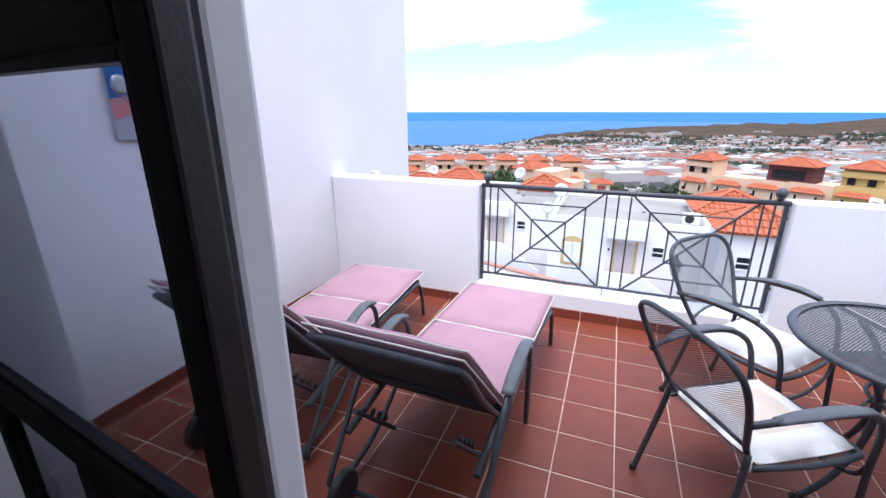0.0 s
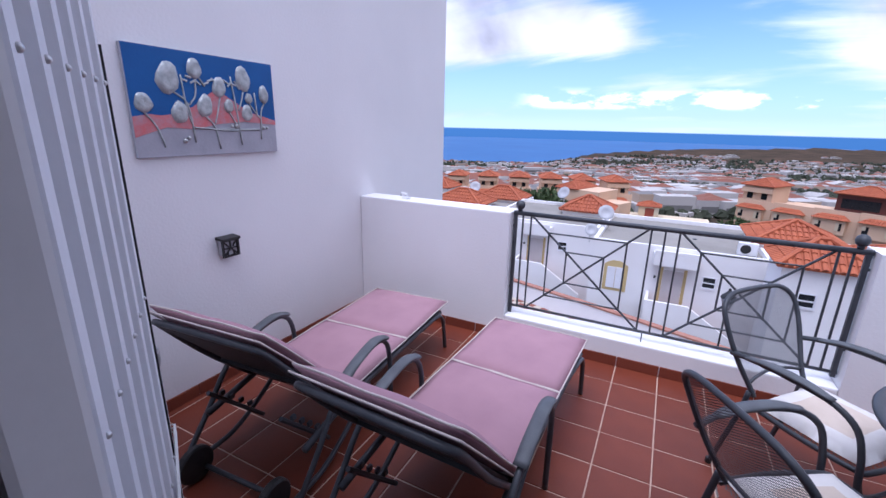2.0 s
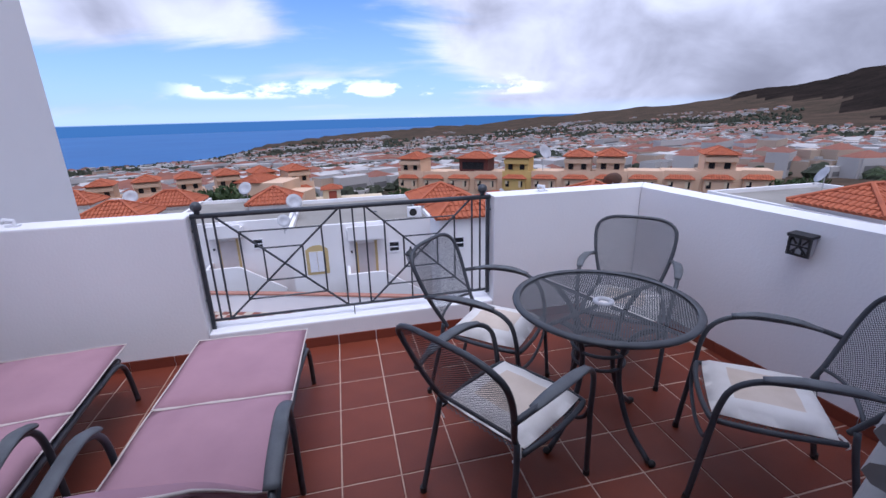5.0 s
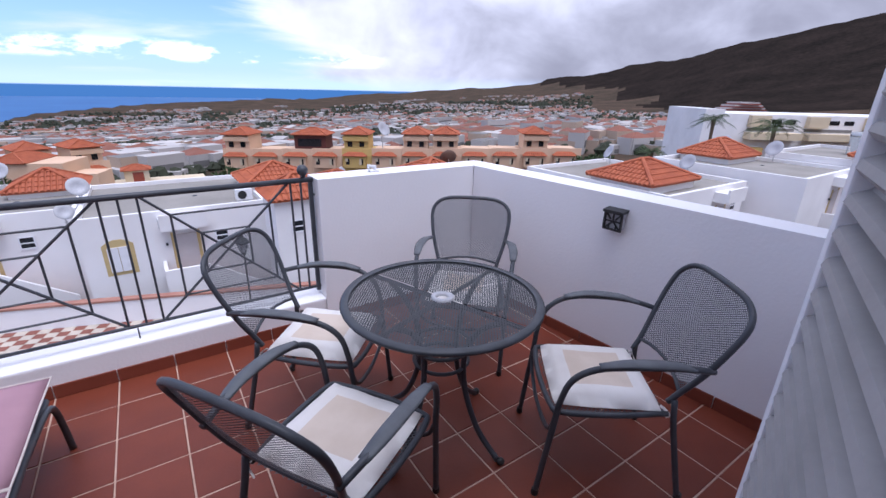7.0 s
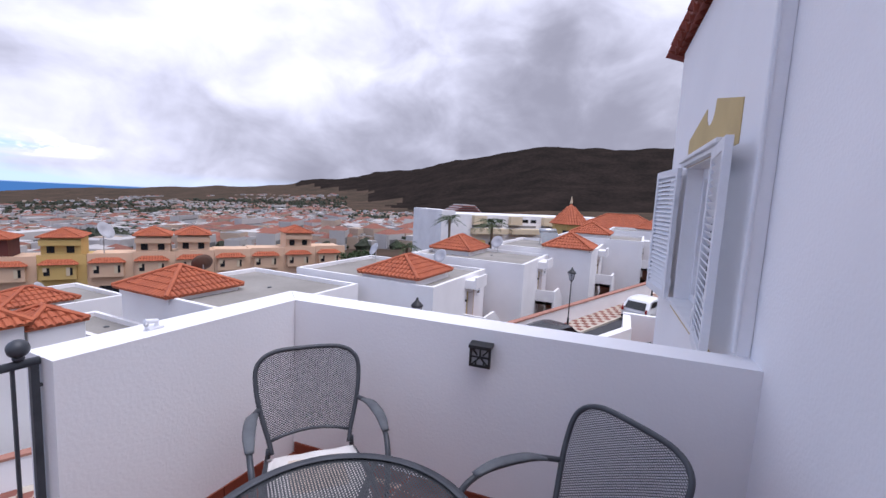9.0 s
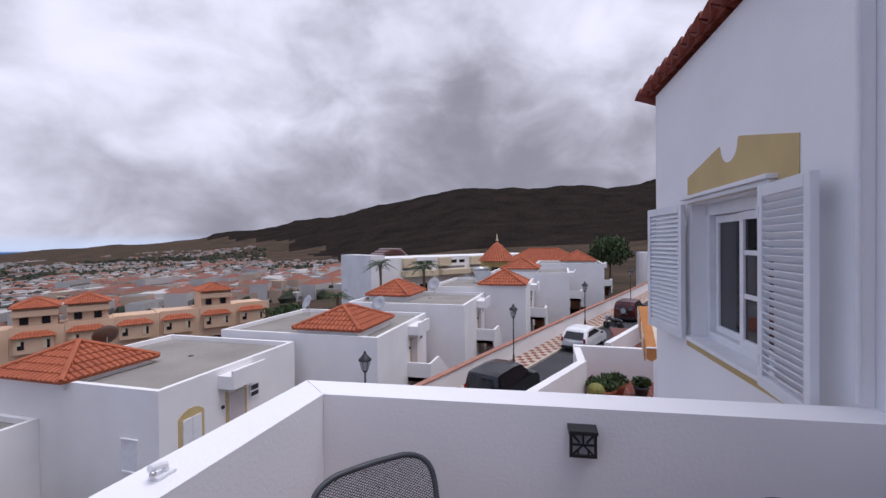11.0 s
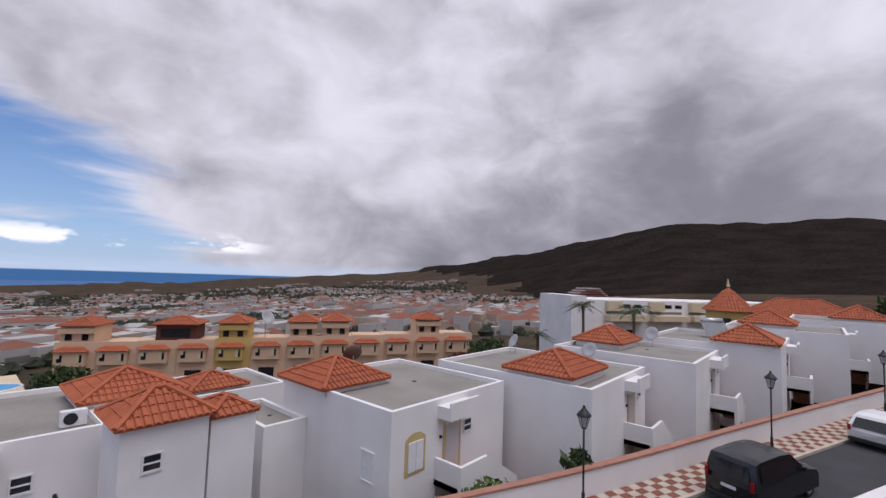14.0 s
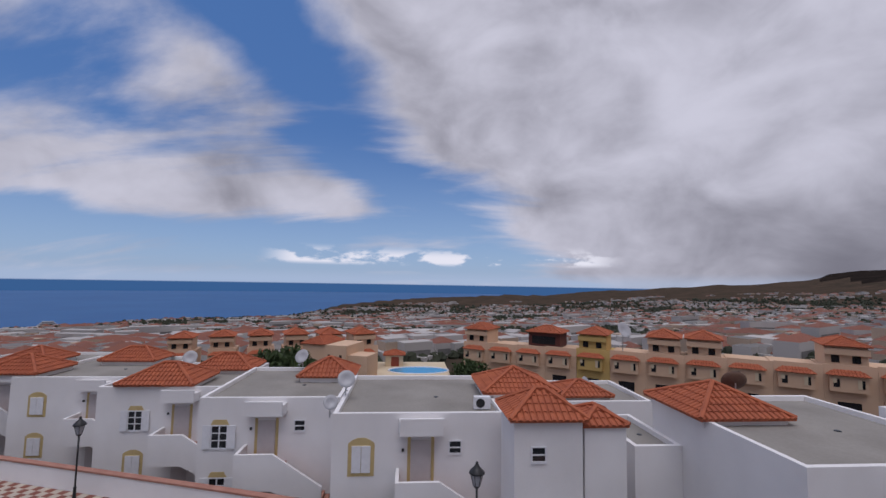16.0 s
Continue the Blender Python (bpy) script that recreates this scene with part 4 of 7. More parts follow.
# ---- outside: materials ----
M_LAND = surf("dry_scrub_land", (0.105, 0.072, 0.054), (0.042, 0.038, 0.028), 0.012, 0.95, fine=0.7, bscale=0.11, spec=0.0)
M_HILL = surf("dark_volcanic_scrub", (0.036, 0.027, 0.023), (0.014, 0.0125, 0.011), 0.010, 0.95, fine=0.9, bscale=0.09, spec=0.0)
M_SEA = surf("sea_water", (0.046, 0.125, 0.29), (0.056, 0.15, 0.33), 0.003, 0.6, fine=0.3, bscale=0.05, spec=0.08)
M_TWHITE = surf("town_white", (0.52, 0.49, 0.46), (0.34, 0.32, 0.31), 0.02, 0.9)
M_TCREAM = surf("town_cream", (0.46, 0.35, 0.26), (0.34, 0.26, 0.20), 0.02, 0.9)
M_TROOF = surf("town_roof", (0.26, 0.10, 0.065), (0.17, 0.075, 0.055), 0.02, 0.9)
M_TGREY = surf("town_grey", (0.20, 0.19, 0.18), (0.13, 0.125, 0.12), 0.02, 0.9)
M_GREEN = surf("dark_foliage", (0.030, 0.050, 0.016), (0.055, 0.085, 0.025), 2.0, 0.7, fine=0.6, bscale=9)
M_GREENF = surf("far_foliage", (0.028, 0.034, 0.020), (0.045, 0.05, 0.03), 0.05, 0.9)
M_GREENL = surf("light_foliage", (0.07, 0.12, 0.02), (0.12, 0.19, 0.04), 2.0, 0.6, fine=0.6, bscale=9)
M_TRUNK = surf("palm_trunk", (0.16, 0.11, 0.07), (0.10, 0.07, 0.045), 3, 0.95, 0.6, 20)
M_HOCH = surf("ochre_render", (0.68, 0.47, 0.32), (0.60, 0.41, 0.27), 0.25, 0.9, 0.2, 20)
M_HYEL = surf("yellow_render", (0.60, 0.42, 0.15), (0.52, 0.35, 0.12), 0.25, 0.9, 0.2, 20)
M_HCREAM = surf("cream_render", (0.66, 0.55, 0.38), (0.58, 0.47, 0.32), 0.2, 0.9)
M_DOORP = surf("pale_painted_door", (0.58, 0.54, 0.53), (0.52, 0.48, 0.47), 2, 0.6)
M_CAP = surf("terracotta_coping", (0.40, 0.20, 0.145), (0.32, 0.15, 0.11), 2, 0.85, 0.2, 30)
M_CHK1 = surf("red_paving", (0.26, 0.10, 0.07), (0.20, 0.075, 0.055), 2, 0.85)
M_CHK2 = surf("cream_paving", (0.56, 0.49, 0.40), (0.46, 0.40, 0.33), 2, 0.85)
M_BLACKCAR = surf("black_car_paint", (0.010, 0.011, 0.013), (0.014, 0.015, 0.017), 2, 0.22, spec=0.6)
M_WHITECAR = surf("white_car_paint", (0.78, 0.78, 0.78), (0.74, 0.74, 0.74), 2, 0.25, spec=0.6)
M_REDCAR = surf("maroon_car_paint", (0.075, 0.010, 0.012), (0.06, 0.008, 0.010), 2, 0.25, spec=0.6)
M_TYRE = surf("tyre_rubber", (0.012, 0.012, 0.012), (0.02, 0.02, 0.02), 10, 0.8)
M_REDL = surf("red_lamp_plastic", (0.30, 0.01, 0.01), (0.22, 0.01, 0.01), 5, 0.25)
M_POT = surf("terracotta_pot", (0.36, 0.12, 0.06), (0.28, 0.09, 0.045), 6, 0.8)
M_AWN1 = surf("orange_awning_cloth", (0.50, 0.22, 0.075), (0.43, 0.18, 0.06), 6, 0.9)
M_AWN2 = surf("cream_awning_cloth", (0.68, 0.60, 0.48), (0.60, 0.52, 0.41), 6, 0.9)
M_POOL = surf("pool_water", (0.05, 0.30, 0.55), (0.07, 0.36, 0.62), 0.5, 0.1)
M_BROWN = surf("brown_dish", (0.13, 0.075, 0.05), (0.10, 0.055, 0.04), 4, 0.7)
M_SOLAR = surf("solar_panel", (0.05, 0.06, 0.08), (0.07, 0.085, 0.11), 4, 0.2)

# ---- ground, one sheet to the horizon ----
AZ = [-180, -110, -62, -15, 18, 30, 45, 54, 60, 66, 77, 95, 108, 125, 180]
RR = [85, 160, 400, 900, 1500, 2200, 3400, 4900]
EL = {-180: (-5, 2, 4, 5, 6, 6, 6, 6), -110: (-12, -6, -2, 0, 1, 1, 1, 1), -62: (-13, -9.5, -6.8, -5.4, -4.7, -4.2, -4, -4), -15: (-13, -9.6, -6.9, -5.3, -4.5, -3.0, -1.95, -1.4),
      18: (-13, -9.0, -6.3, -4.5, -3.4, -2.6, -1.8, -1.2), 30: (-12, -8.3, -5.4, -3.5, -2.3, -1.5, -0.75, -0.35), 45: (-11, -7.4, -4.6, -2.8, -1.7, -0.8, 0.25, 0.8), 54: (-10, -6.8, -4.2, -2.5, -1.2, 0.1, 1.5, 2.6),
      60: (-9.5, -6.5, -4.0, -2.2, -0.9, 2.4, 3.0, 3.6), 66: (-9, -6.2, -3.6, -1.7, 0.8, 5.0, 5, 4), 77: (-8, -5.5, -3.2, -0.8, 2.6, 7.4, 7, 6), 95: (-7, -4.5, -2.2, 0.0, 3.0, 6.6, 6, 6), 108: (-7, -4, -1.5, 1, 3.5, 6.4, 8.6, 8), 125: (-6, -3, 0, 3, 5, 6.5, 8, 8), 180: (-5, 2, 4, 5, 6, 6, 6, 6)}
EYE = (2.6, 2.8, 1.95)
SEA_Z = -121.0
LX = [-60, -11.4, 5.2, 18.1, 28.2, 38.3, 50, 80]
LY = [41.4, 24.4, 17.9, 9.7, 5.2, 0.75, -4.2, -16.6]
LZ = [-9.0, -7.9, -7.45, -6.05, -5.5, -5.0, -4.6, -3.6]


def street(x):
    return float(np.interp(x, LX, LY)), float(np.interp(x, LX, LZ))


def ground_z(x, y):
    ex, ey = x - EYE[0], y - EYE[1]
    r, a = math.hypot(ex, ey), math.degrees(math.atan2(ex, ey))
    el = [float(np.interp(a, AZ, [EL[k][i] for k in AZ])) for i in range(len(RR))]
    lr = math.log(max(r, 1))
    e = float(np.interp(lr, [math.log(v) for v in RR], el))
    z = EYE[2] + r * math.tan(radians(e))
    if r > 60:
        rough = min(1, (r - 60) / 300)
        k = noise.fractal((x / 420, y / 420, 1.0), 0.9, 2.1, 5)
        z += rough * k * (0.004 * r if e < 1 else 0.011 * r)
        if -75 < a < 24 and r > 1500 - 20 * max(0, -15 - a) + max(0, a + 15) * 95 + 60 * noise.noise((a * 0.15, 0, 0)):
            z = min(z, SEA_Z - 4)
    if r < 135:
        ys, zs = street(x)
        d = y - ys
        step = min(1, max(0, (d - 0.5) / 1.3))
        site = zs - 0.25 - 2.4 * step - max(0, d - 2) * 0.12
        f = min(1, max(0, (r - 78) / 57))
        z = site * (1 - f) + z * f
    return z


bm = bmesh.new()
radii = [1.0] + [6 * 1.085 ** k for k in range(83)]
radii = [r for r in radii if r < 4850] + [4880]
NA = 480
prev = None
for r in radii:
    ring = []
    for k in range(NA):
        a = 2 * math.pi * k / NA
        x, y = EYE[0] + r * math.sin(a), EYE[1] + r * math.cos(a)
        ring.append(bm.verts.new((x, y, ground_z(x, y))))
    if prev:
        for k in range(NA):
            f = bm.faces.new((prev[k], ring[k], ring[(k + 1) % NA], prev[(k + 1) % NA]))
            a = (360 * (k + 0.5) / NA + 180) % 360 - 180
            cx, cy, cz = f.calc_center_median()
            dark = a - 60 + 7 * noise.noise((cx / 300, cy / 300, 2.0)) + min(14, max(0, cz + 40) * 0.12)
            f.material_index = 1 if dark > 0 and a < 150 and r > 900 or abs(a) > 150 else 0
    else:
        bm.faces.new(ring[::-1])
    prev = ring
bmesh.ops.recalc_face_normals(bm, faces=bm.faces)
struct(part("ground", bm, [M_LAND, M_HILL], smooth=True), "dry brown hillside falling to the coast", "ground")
bm = bmesh.new()
ring = [bm.verts.new((4890 * math.sin(2 * math.pi * k / 96), 4890 * math.cos(2 * math.pi * k / 96), SEA_Z)) for k in range(96)]
bm.faces.new(ring[::-1])
struct(part("water", bm, M_SEA), "calm blue sea out to the horizon", "sea")

# ---- street, pavement, wall ----
line = [Vector((x, y, z)) for x, y, z in bend(list(zip(LX, LY, LZ)), 8)]


def offset_pt(i, d, dz=0.0):
    a, b = line[max(i - 1, 0)], line[min(i + 1, len(line) - 1)]
    t = Vector((b.x - a.x, b.y - a.y, 0)).normalized()
    n = Vector((-t.y, t.x, 0))
    return line[i] + n * d + Vector((0, 0, dz))


def strip(name, d0, d1, z0, z1, material, label, category):
    bm = bmesh.new()
    prev = None
    for i in range(len(line)):
        q = [bm.verts.new(offset_pt(i, d, z)) for d, z in ((d0, z0), (d1, z0), (d1, z1), (d0, z1))]
        if prev:
            for k in range(4):
                bm.faces.new((prev[k], prev[(k + 1) % 4], q[(k + 1) % 4], q[k]))
        prev = q
    bmesh.ops.recalc_face_normals(bm, faces=bm.faces)
    return struct(part(name, bm, material), label, category)


strip("road", -8.2, -1.15, -0.45, -0.10, M_ASPH, "dark asphalt street running down the hill", "road")
strip("kerb", -1.148, -1.0, -0.45, 0.02, M_CHK2, "pale concrete kerb of the pavement", "kerb")
strip("pavement", -0.998, 0.45, -0.45, 0.0, M_CHK2, "pavement bed under red and cream flags", "pavement")
strip("wall_street", 0.452, 0.70, -3.5, 0.95, M_WALL2, "white rendered garden wall along the street", "wall")
strip("trim_wall_coping", 0.41, 0.74, 0.952, 1.03, M_CAP, "terracotta coping on the garden wall", "coping")
# checkered flags
dist = [0.0]
for a, b in zip(line, line[1:]):
    dist.append(dist[-1] + (b - a).length)
bm = bmesh.new()
S, n = 0.40, 0
ds = np.arange(0.0, dist[-1], S)
for a0 in ds:
    if a0 + S > dist[-1]:
        break
    pts = []
    for s_ in (a0 + 0.01, a0 + S - 0.01):
        i = int(np.searchsorted(dist, s_)) - 1
        i = max(0, min(i, len(line) - 2))
        f = (s_ - dist[i]) / (dist[i + 1] - dist[i])
        pts.append((i, f))
    n += 1
    for k in range(4):
        d0 = -0.99 + k * 0.36
        q = []
        for (i, f), d in ((pts[0], d0), (pts[1], d0), (pts[1], d0 + 0.35), (pts[0], d0 + 0.35)):
            q.append(offset_pt(i, d, 0.012) * (1 - f) + offset_pt(i + 1, d, 0.012) * f)
        v = [bm.verts.new(p) for p in q]
        fc = bm.faces.new(v)
        fc.material_index = (n + k) % 2
bmesh.ops.recalc_face_normals(bm, faces=bm.faces)
tagged(part("paving_flags", bm, [M_CHK1, M_CHK2]), "red and cream checkered flags on the pavement", "paving", kind="stuff")


# ---- tiled roofs ----
def tile_slope(bm, a, b, a2, b2, pitch=0.24, seg=0.42, r=0.10):
    """Barrel tiles on the slope with eave a to b and upper edge a2 to b2."""
    a, b, a2, b2 = Vector(a), Vector(b), Vector(a2), Vector(b2)
    v = [bm.verts.new(p) for p in ((a, b, b2, a2) if (a2 - b2).length > 1e-3 else (a, b, a2))]
    bm.faces.new(v)
    u = (b - a)
    w = u.length
    u.normalize()
    mid_up = ((a2 + b2) / 2 - (a + b) / 2)
    up_ = (mid_up - u * mid_up.dot(u))
    hgt = up_.length
    up_.normalize()
    nrm = u.cross(up_).normalized()
    if nrm.z < 0:
        nrm = -nrm
    l0, l1 = (a2 - a).dot(u), (b2 - a).dot(u)
    n = max(2, int(w / pitch))
    for k in range(n):
        x = (k + 0.5) * w / n
        f = 1.0
        if x < l0:
            f = x / l0
        elif x > l1:
            f = (w - x) / (w - l1)
        length = hgt * f
        s_ = -0.04
        while s_ < length - 0.05:
            e_ = min(s_ + seg, length)
            prev = None
            for t_, lift, rr in ((s_, 0.035, r), (e_ + 0.03, 0.0, r * 0.85)):
                row = [bm.verts.new(a + u * (x + rr * math.cos(math.pi * q / 4)) + up_ * t_ + nrm * (lift + rr * 0.75 * math.sin(math.pi * q / 4))) for q in range(5)]
                if prev:
                    for q in range(4):
                        bm.faces.new((prev[q], prev[q + 1], row[q + 1], row[q]))
                else:
                    bm.faces.new(row)
                prev = row
            s_ = e_


def hip_roof(parent, x0, y0, x1, y1, z, h, name="roof"):
    bm = bmesh.new()
    cx, cy = (x0 + x1) / 2, (y0 + y1) / 2
    k = max(0, ((x1 - x0) - (y1 - y0)) / 2)
    j = max(0, ((y1 - y0) - (x1 - x0)) / 2)
    ra, rb = (cx - k, cy - j, z + h), (cx + k, cy + j, z + h)
    c = [(x0, y0, z), (x1, y0, z), (x1, y1, z), (x0, y1, z)]
    if k >= j:
        tile_slope(bm, c[0], c[1], ra, rb)
        tile_slope(bm, c[1], c[2], rb, rb)
        tile_slope(bm, c[2], c[3], rb, ra)
        tile_slope(bm, c[3], c[0], ra, ra)
    else:
        tile_slope(bm, c[0], c[1], ra, ra)
        tile_slope(bm, c[1], c[2], ra, rb)
        tile_slope(bm, c[2], c[3], rb, rb)
        tile_slope(bm, c[3], c[0], rb, ra)
    v = [bm.verts.new((p[0], p[1], z - 0.07)) for p in c]
    bm.faces.new(v)
    for i in range(4):
        q = bm.verts.new(c[i]), bm.verts.new(c[(i + 1) % 4])
        bm.faces.new((v[i], v[(i + 1) % 4], q[1], q[0]))
    rf = part(name, bm, M_ROOFT, parent, "orange clay barrel tiles")
    bm = bmesh.new()
    ends = [(c[0], ra), (c[1], rb if k >= j else ra), (c[2], rb), (c[3], ra if k >= j else rb)]
    for p, q in ends:
        tube(bm, [Vector(p) + Vector((0, 0, 0.06)), Vector(q) + Vector((0, 0, 0.08))], 0.10, 6)
    if (Vector(ra) - Vector(rb)).length > 0.05:
        tube(bm, [Vector(ra) + Vector((0, 0, 0.08)), Vector(rb) + Vector((0, 0, 0.08))], 0.10, 6)
    part("hip_tiles", bm, M_ROOFT, rf)
    return rf


# ---- white houses across the street ----
def window_closed(h_, x, y, z, w=0.85, hh=1.15):
    sur = part("window_surround", prism(bmesh.new(), [(x - w / 2 - 0.16, y - 0.02, z - 0.16), (x + w / 2 + 0.16, y - 0.02, z - 0.16), (x + w / 2 + 0.16, y - 0.02, z + hh + 0.1), (x + w / 2 - 0.05, y - 0.02, z + hh + 0.26), (x + 0.15, y - 0.02, z + hh + 0.34), (x - 0.15, y - 0.02, z + hh + 0.34), (x - w / 2 + 0.05, y - 0.02, z + hh + 0.26), (x - w / 2 - 0.16, y - 0.02, z + hh + 0.1)], (0, 0.018, 0)), M_OCHRE, h_, "ochre painted surround")
    for s in (0, 1):
        bm = bmesh.new()
        x0 = x - w / 2 + s * w / 2
        box(bm, (x0 + 0.01, y - 0.07, z), (x0 + w / 2 - 0.01, y - 0.022, z + hh), 0.006)
        part("shutter", bm, M_WHITEP, h_, "white closed shutter")


def window_open(h_, x, y, z, w=0.75, hh=1.1):
    window = part("window", box(bmesh.new(), (x - w / 2, y - 0.03, z), (x + w / 2, y - 0.002, z + hh)), M_DARKGL, h_, "dark panes")
    bm = bmesh.new()
    for a, b in (((-w / 2 - 0.05, -0.05), (-w / 2, hh + 0.05)), ((w / 2, -0.05), (w / 2 + 0.05, hh + 0.05)), ((-w / 2, -0.08), (w / 2, 0)), ((-w / 2, hh), (w / 2, hh + 0.05)), ((-0.03, 0), (0.03, hh)), ((-w / 2, hh * 0.32), (w / 2, hh * 0.36)), ((-w / 2, hh * 0.66), (w / 2, hh * 0.70))):
        box(bm, (x + a[0], y - 0.06, z + a[1]), (x + b[0], y - 0.031, z + b[1]))
    part("frame", bm, M_WHITEP, window)
    for s in (-1, 1):
        part("shutter", box(bmesh.new(), (x + s * (w / 2 + 0.06) - (0.40 if s < 0 else 0), y - 0.09, z - 0.05), (x + s * (w / 2 + 0.06) + (0.40 if s > 0 else 0), y - 0.05, z + hh + 0.05), 0.01), M_WHITEP, h_, "white open shutter")
    part("window_surround", prism(bmesh.new(), [(x - w / 2 - 0.1, y - 0.02, z + hh + 0.06), (x + w / 2 + 0.1, y - 0.02, z + hh + 0.06), (x + w / 2 - 0.05, y - 0.02, z + hh + 0.32), (x - w / 2 + 0.05, y - 0.02, z + hh + 0.32)], (0, 0.018, 0)), M_OCHRE, h_)


def window_small(h_, x, y, z, s=0.5):
    window = part("small_window", box(bmesh.new(), (x - s / 2, y - 0.012, z), (x + s / 2, y - 0.002, z + s)), M_DARKGL, h_)
    bm = bmesh.new()
    for a, b in (((-s / 2 - 0.06, -0.09), (s / 2 + 0.06, -0.0)), ((-s / 2 - 0.05, s), (s / 2 + 0.05, s + 0.05)), ((-s / 2 - 0.05, 0), (-s / 2, s)), ((s / 2, 0), (s / 2 + 0.05, s)), ((-s / 2, s * 0.42), (s / 2, s * 0.52))):
        box(bm, (x + a[0], y - 0.05, z + a[1]), (x + b[0], y - 0.013, z + b[1]))
    part("frame", bm, M_WHITEP, window)


def house(x0, y0, w, d, zr, zg, door=None, wins=(), pyr=(), tower=None, stair=0, label="white rendered house with flat grey roof and parapets"):
    h_ = thing("white_house", pose(x0, y0, zg), label, "house", "white houses along the street")
    zr = zr - zg
    bm = bmesh.new()
    box(bm, (0, 0, 0), (w, d, zr - 0.30))
    T = 0.2
    box(bm, (0, 0, zr - 0.30), (w, T, zr))
    box(bm, (0, d - T, zr - 0.30), (w, d, zr))
    box(bm, (0, T, zr - 0.30), (T, d - T, zr))
    box(bm, (w - T, T, zr - 0.30), (w, d - T, zr))
    bmesh.ops.remove_doubles(bm, verts=bm.verts, dist=1e-4)
    part("wall", bm, M_WALL2, h_)
    part("flat_roof", box(bmesh.new(), (T, T, zr - 0.299), (w - T, d - T, zr - 0.22)), M_FLATR, h_, "weathered grey screed roof")
    part("roof_drain", lathe(bmesh.new(), [(0.12, 0), (0.12, 0.03), (0.05, 0.05)], 10, (w * 0.62, d * 0.45, zr - 0.22)), M_IRON, h_)
    if door is not None:
        dz = zr - 3.25
        bm = bmesh.new()
        prism(bm, [(door - 1.0, -0.002, zr - 0.78), (door - 0.95, -0.75, zr - 0.78), (door + 0.95, -0.75, zr - 0.78), (door + 1.0, -0.002, zr - 0.78)], (0, 0, 0.52))
        box(bm, (door - 0.95, -0.75, zr - 0.259), (door + 0.95, -0.63, zr - 0.04))
        part("porch_canopy", bm, M_WALL2, h_)
        dr = part("door", box(bmesh.new(), (door - 0.45, -0.05, dz), (door + 0.45, -0.002, dz + 2.08), 0.01), M_DOORP, h_, "pale painted front door")
        part("handle", tube(bmesh.new(), [(door - 0.36, -0.09, dz + 1.02), (door - 0.24, -0.09, dz + 1.02)], 0.015, 6), M_STEEL, dr)
        bm = bmesh.new()
        for s in (-1, 1):
            box(bm, (door + s * 0.53 - 0.07, -0.03, dz), (door + s * 0.53 + 0.07, -0.002, dz + 2.2))
        part("door_surround", bm, M_OCHRE, h_)
        part("porch_light", box(bmesh.new(), (door - 0.85, -0.10, dz + 1.6), (door - 0.75, -0.002, dz + 1.72), 0.01), M_BLACK, h_)
        bm = bmesh.new()
        box(bm, (door - 1.1, -1.3, dz - 0.25), (door + 1.1, -0.002, dz - 0.01))
        part("landing", bm, M_CAP, h_)
        s = 1 if stair >= 0 else -1
        bm = bmesh.new()
        x_a, x_b, x_c = door - s * 1.1, door + s * 0.75, door + s * 3.2
        prism(bm, [(x_a, -1.45, dz - 0.9), (x_a, -1.45, dz + 0.85), (x_b, -1.45, dz + 0.85), (x_c, -1.45, dz - 0.75), (x_c, -1.45, dz - 2.2), (x_b, -1.45, dz - 0.9)], (0, 0.15, 0))
        box(bm, (min(x_a, x_a + s * 0.15), -1.30, dz - 0.25), (max(x_a, x_a + s * 0.15), -0.002, dz + 0.85))
        part("stair_wall", bm, M_WALL2, h_)
        bm = bmesh.new()
        for k in range(9):
            xa = door + s * (1.1 + 0.26 * k)
            box(bm, (min(xa, xa + s * 0.26), -1.29, dz - 0.2 - 0.18 * (k + 1)), (max(xa, xa + s * 0.26), -0.2, dz - 0.02 - 0.18 * (k + 1)))
        part("steps", bm, M_CAP, h_, "terracotta steps")
        part("lower_door", box(bmesh.new(), (door - 0.45, -0.04, 0.05), (door + 0.45, -0.002, 2.1)), M_DOORP, h_)
    for kind, x, z in wins:
        (window_closed if kind == "c" else window_open if kind == "o" else window_small)(h_, x, 0, zr + z)
    for px0, py0, px1, py1, pz, ph in pyr:
        hip_roof(h_, px0, py0, px1, py1, zr + pz, ph, "tiled_roof")
        bm = bmesh.new()
        box(bm, (px0 + 0.206, py0 + 0.206, zr - 0.295), (px1 - 0.206, py1 - 0.206, zr + pz - 0.071))
        part("roof_upstand", bm, M_WALL2, h_)
    if tower:
        tx0, ty0, tx1, ty1, tz, th = tower
        part("stair_tower", box(bmesh.new(), (tx0, ty0, 0), (tx1, ty1, zr + tz - 0.071)), M_WALL2, h_)
        hip_roof(h_, tx0 - 0.2, ty0 - 0.2, tx1 + 0.2, ty1 + 0.2, zr + tz, th, "tiled_roof")
        part("side_wing", box(bmesh.new(), (w + 0.002, ty1 + 0.002, 0), (tx1 + 0.7, 6.0, zr - 0.3)), M_WALL2, h_)
        window_small(h_, (tx0 + tx1) / 2 - 0.4, ty0, zr + tz - 1.55)
    return h_


def gz(x):
    return street(x)[1] - 1.6


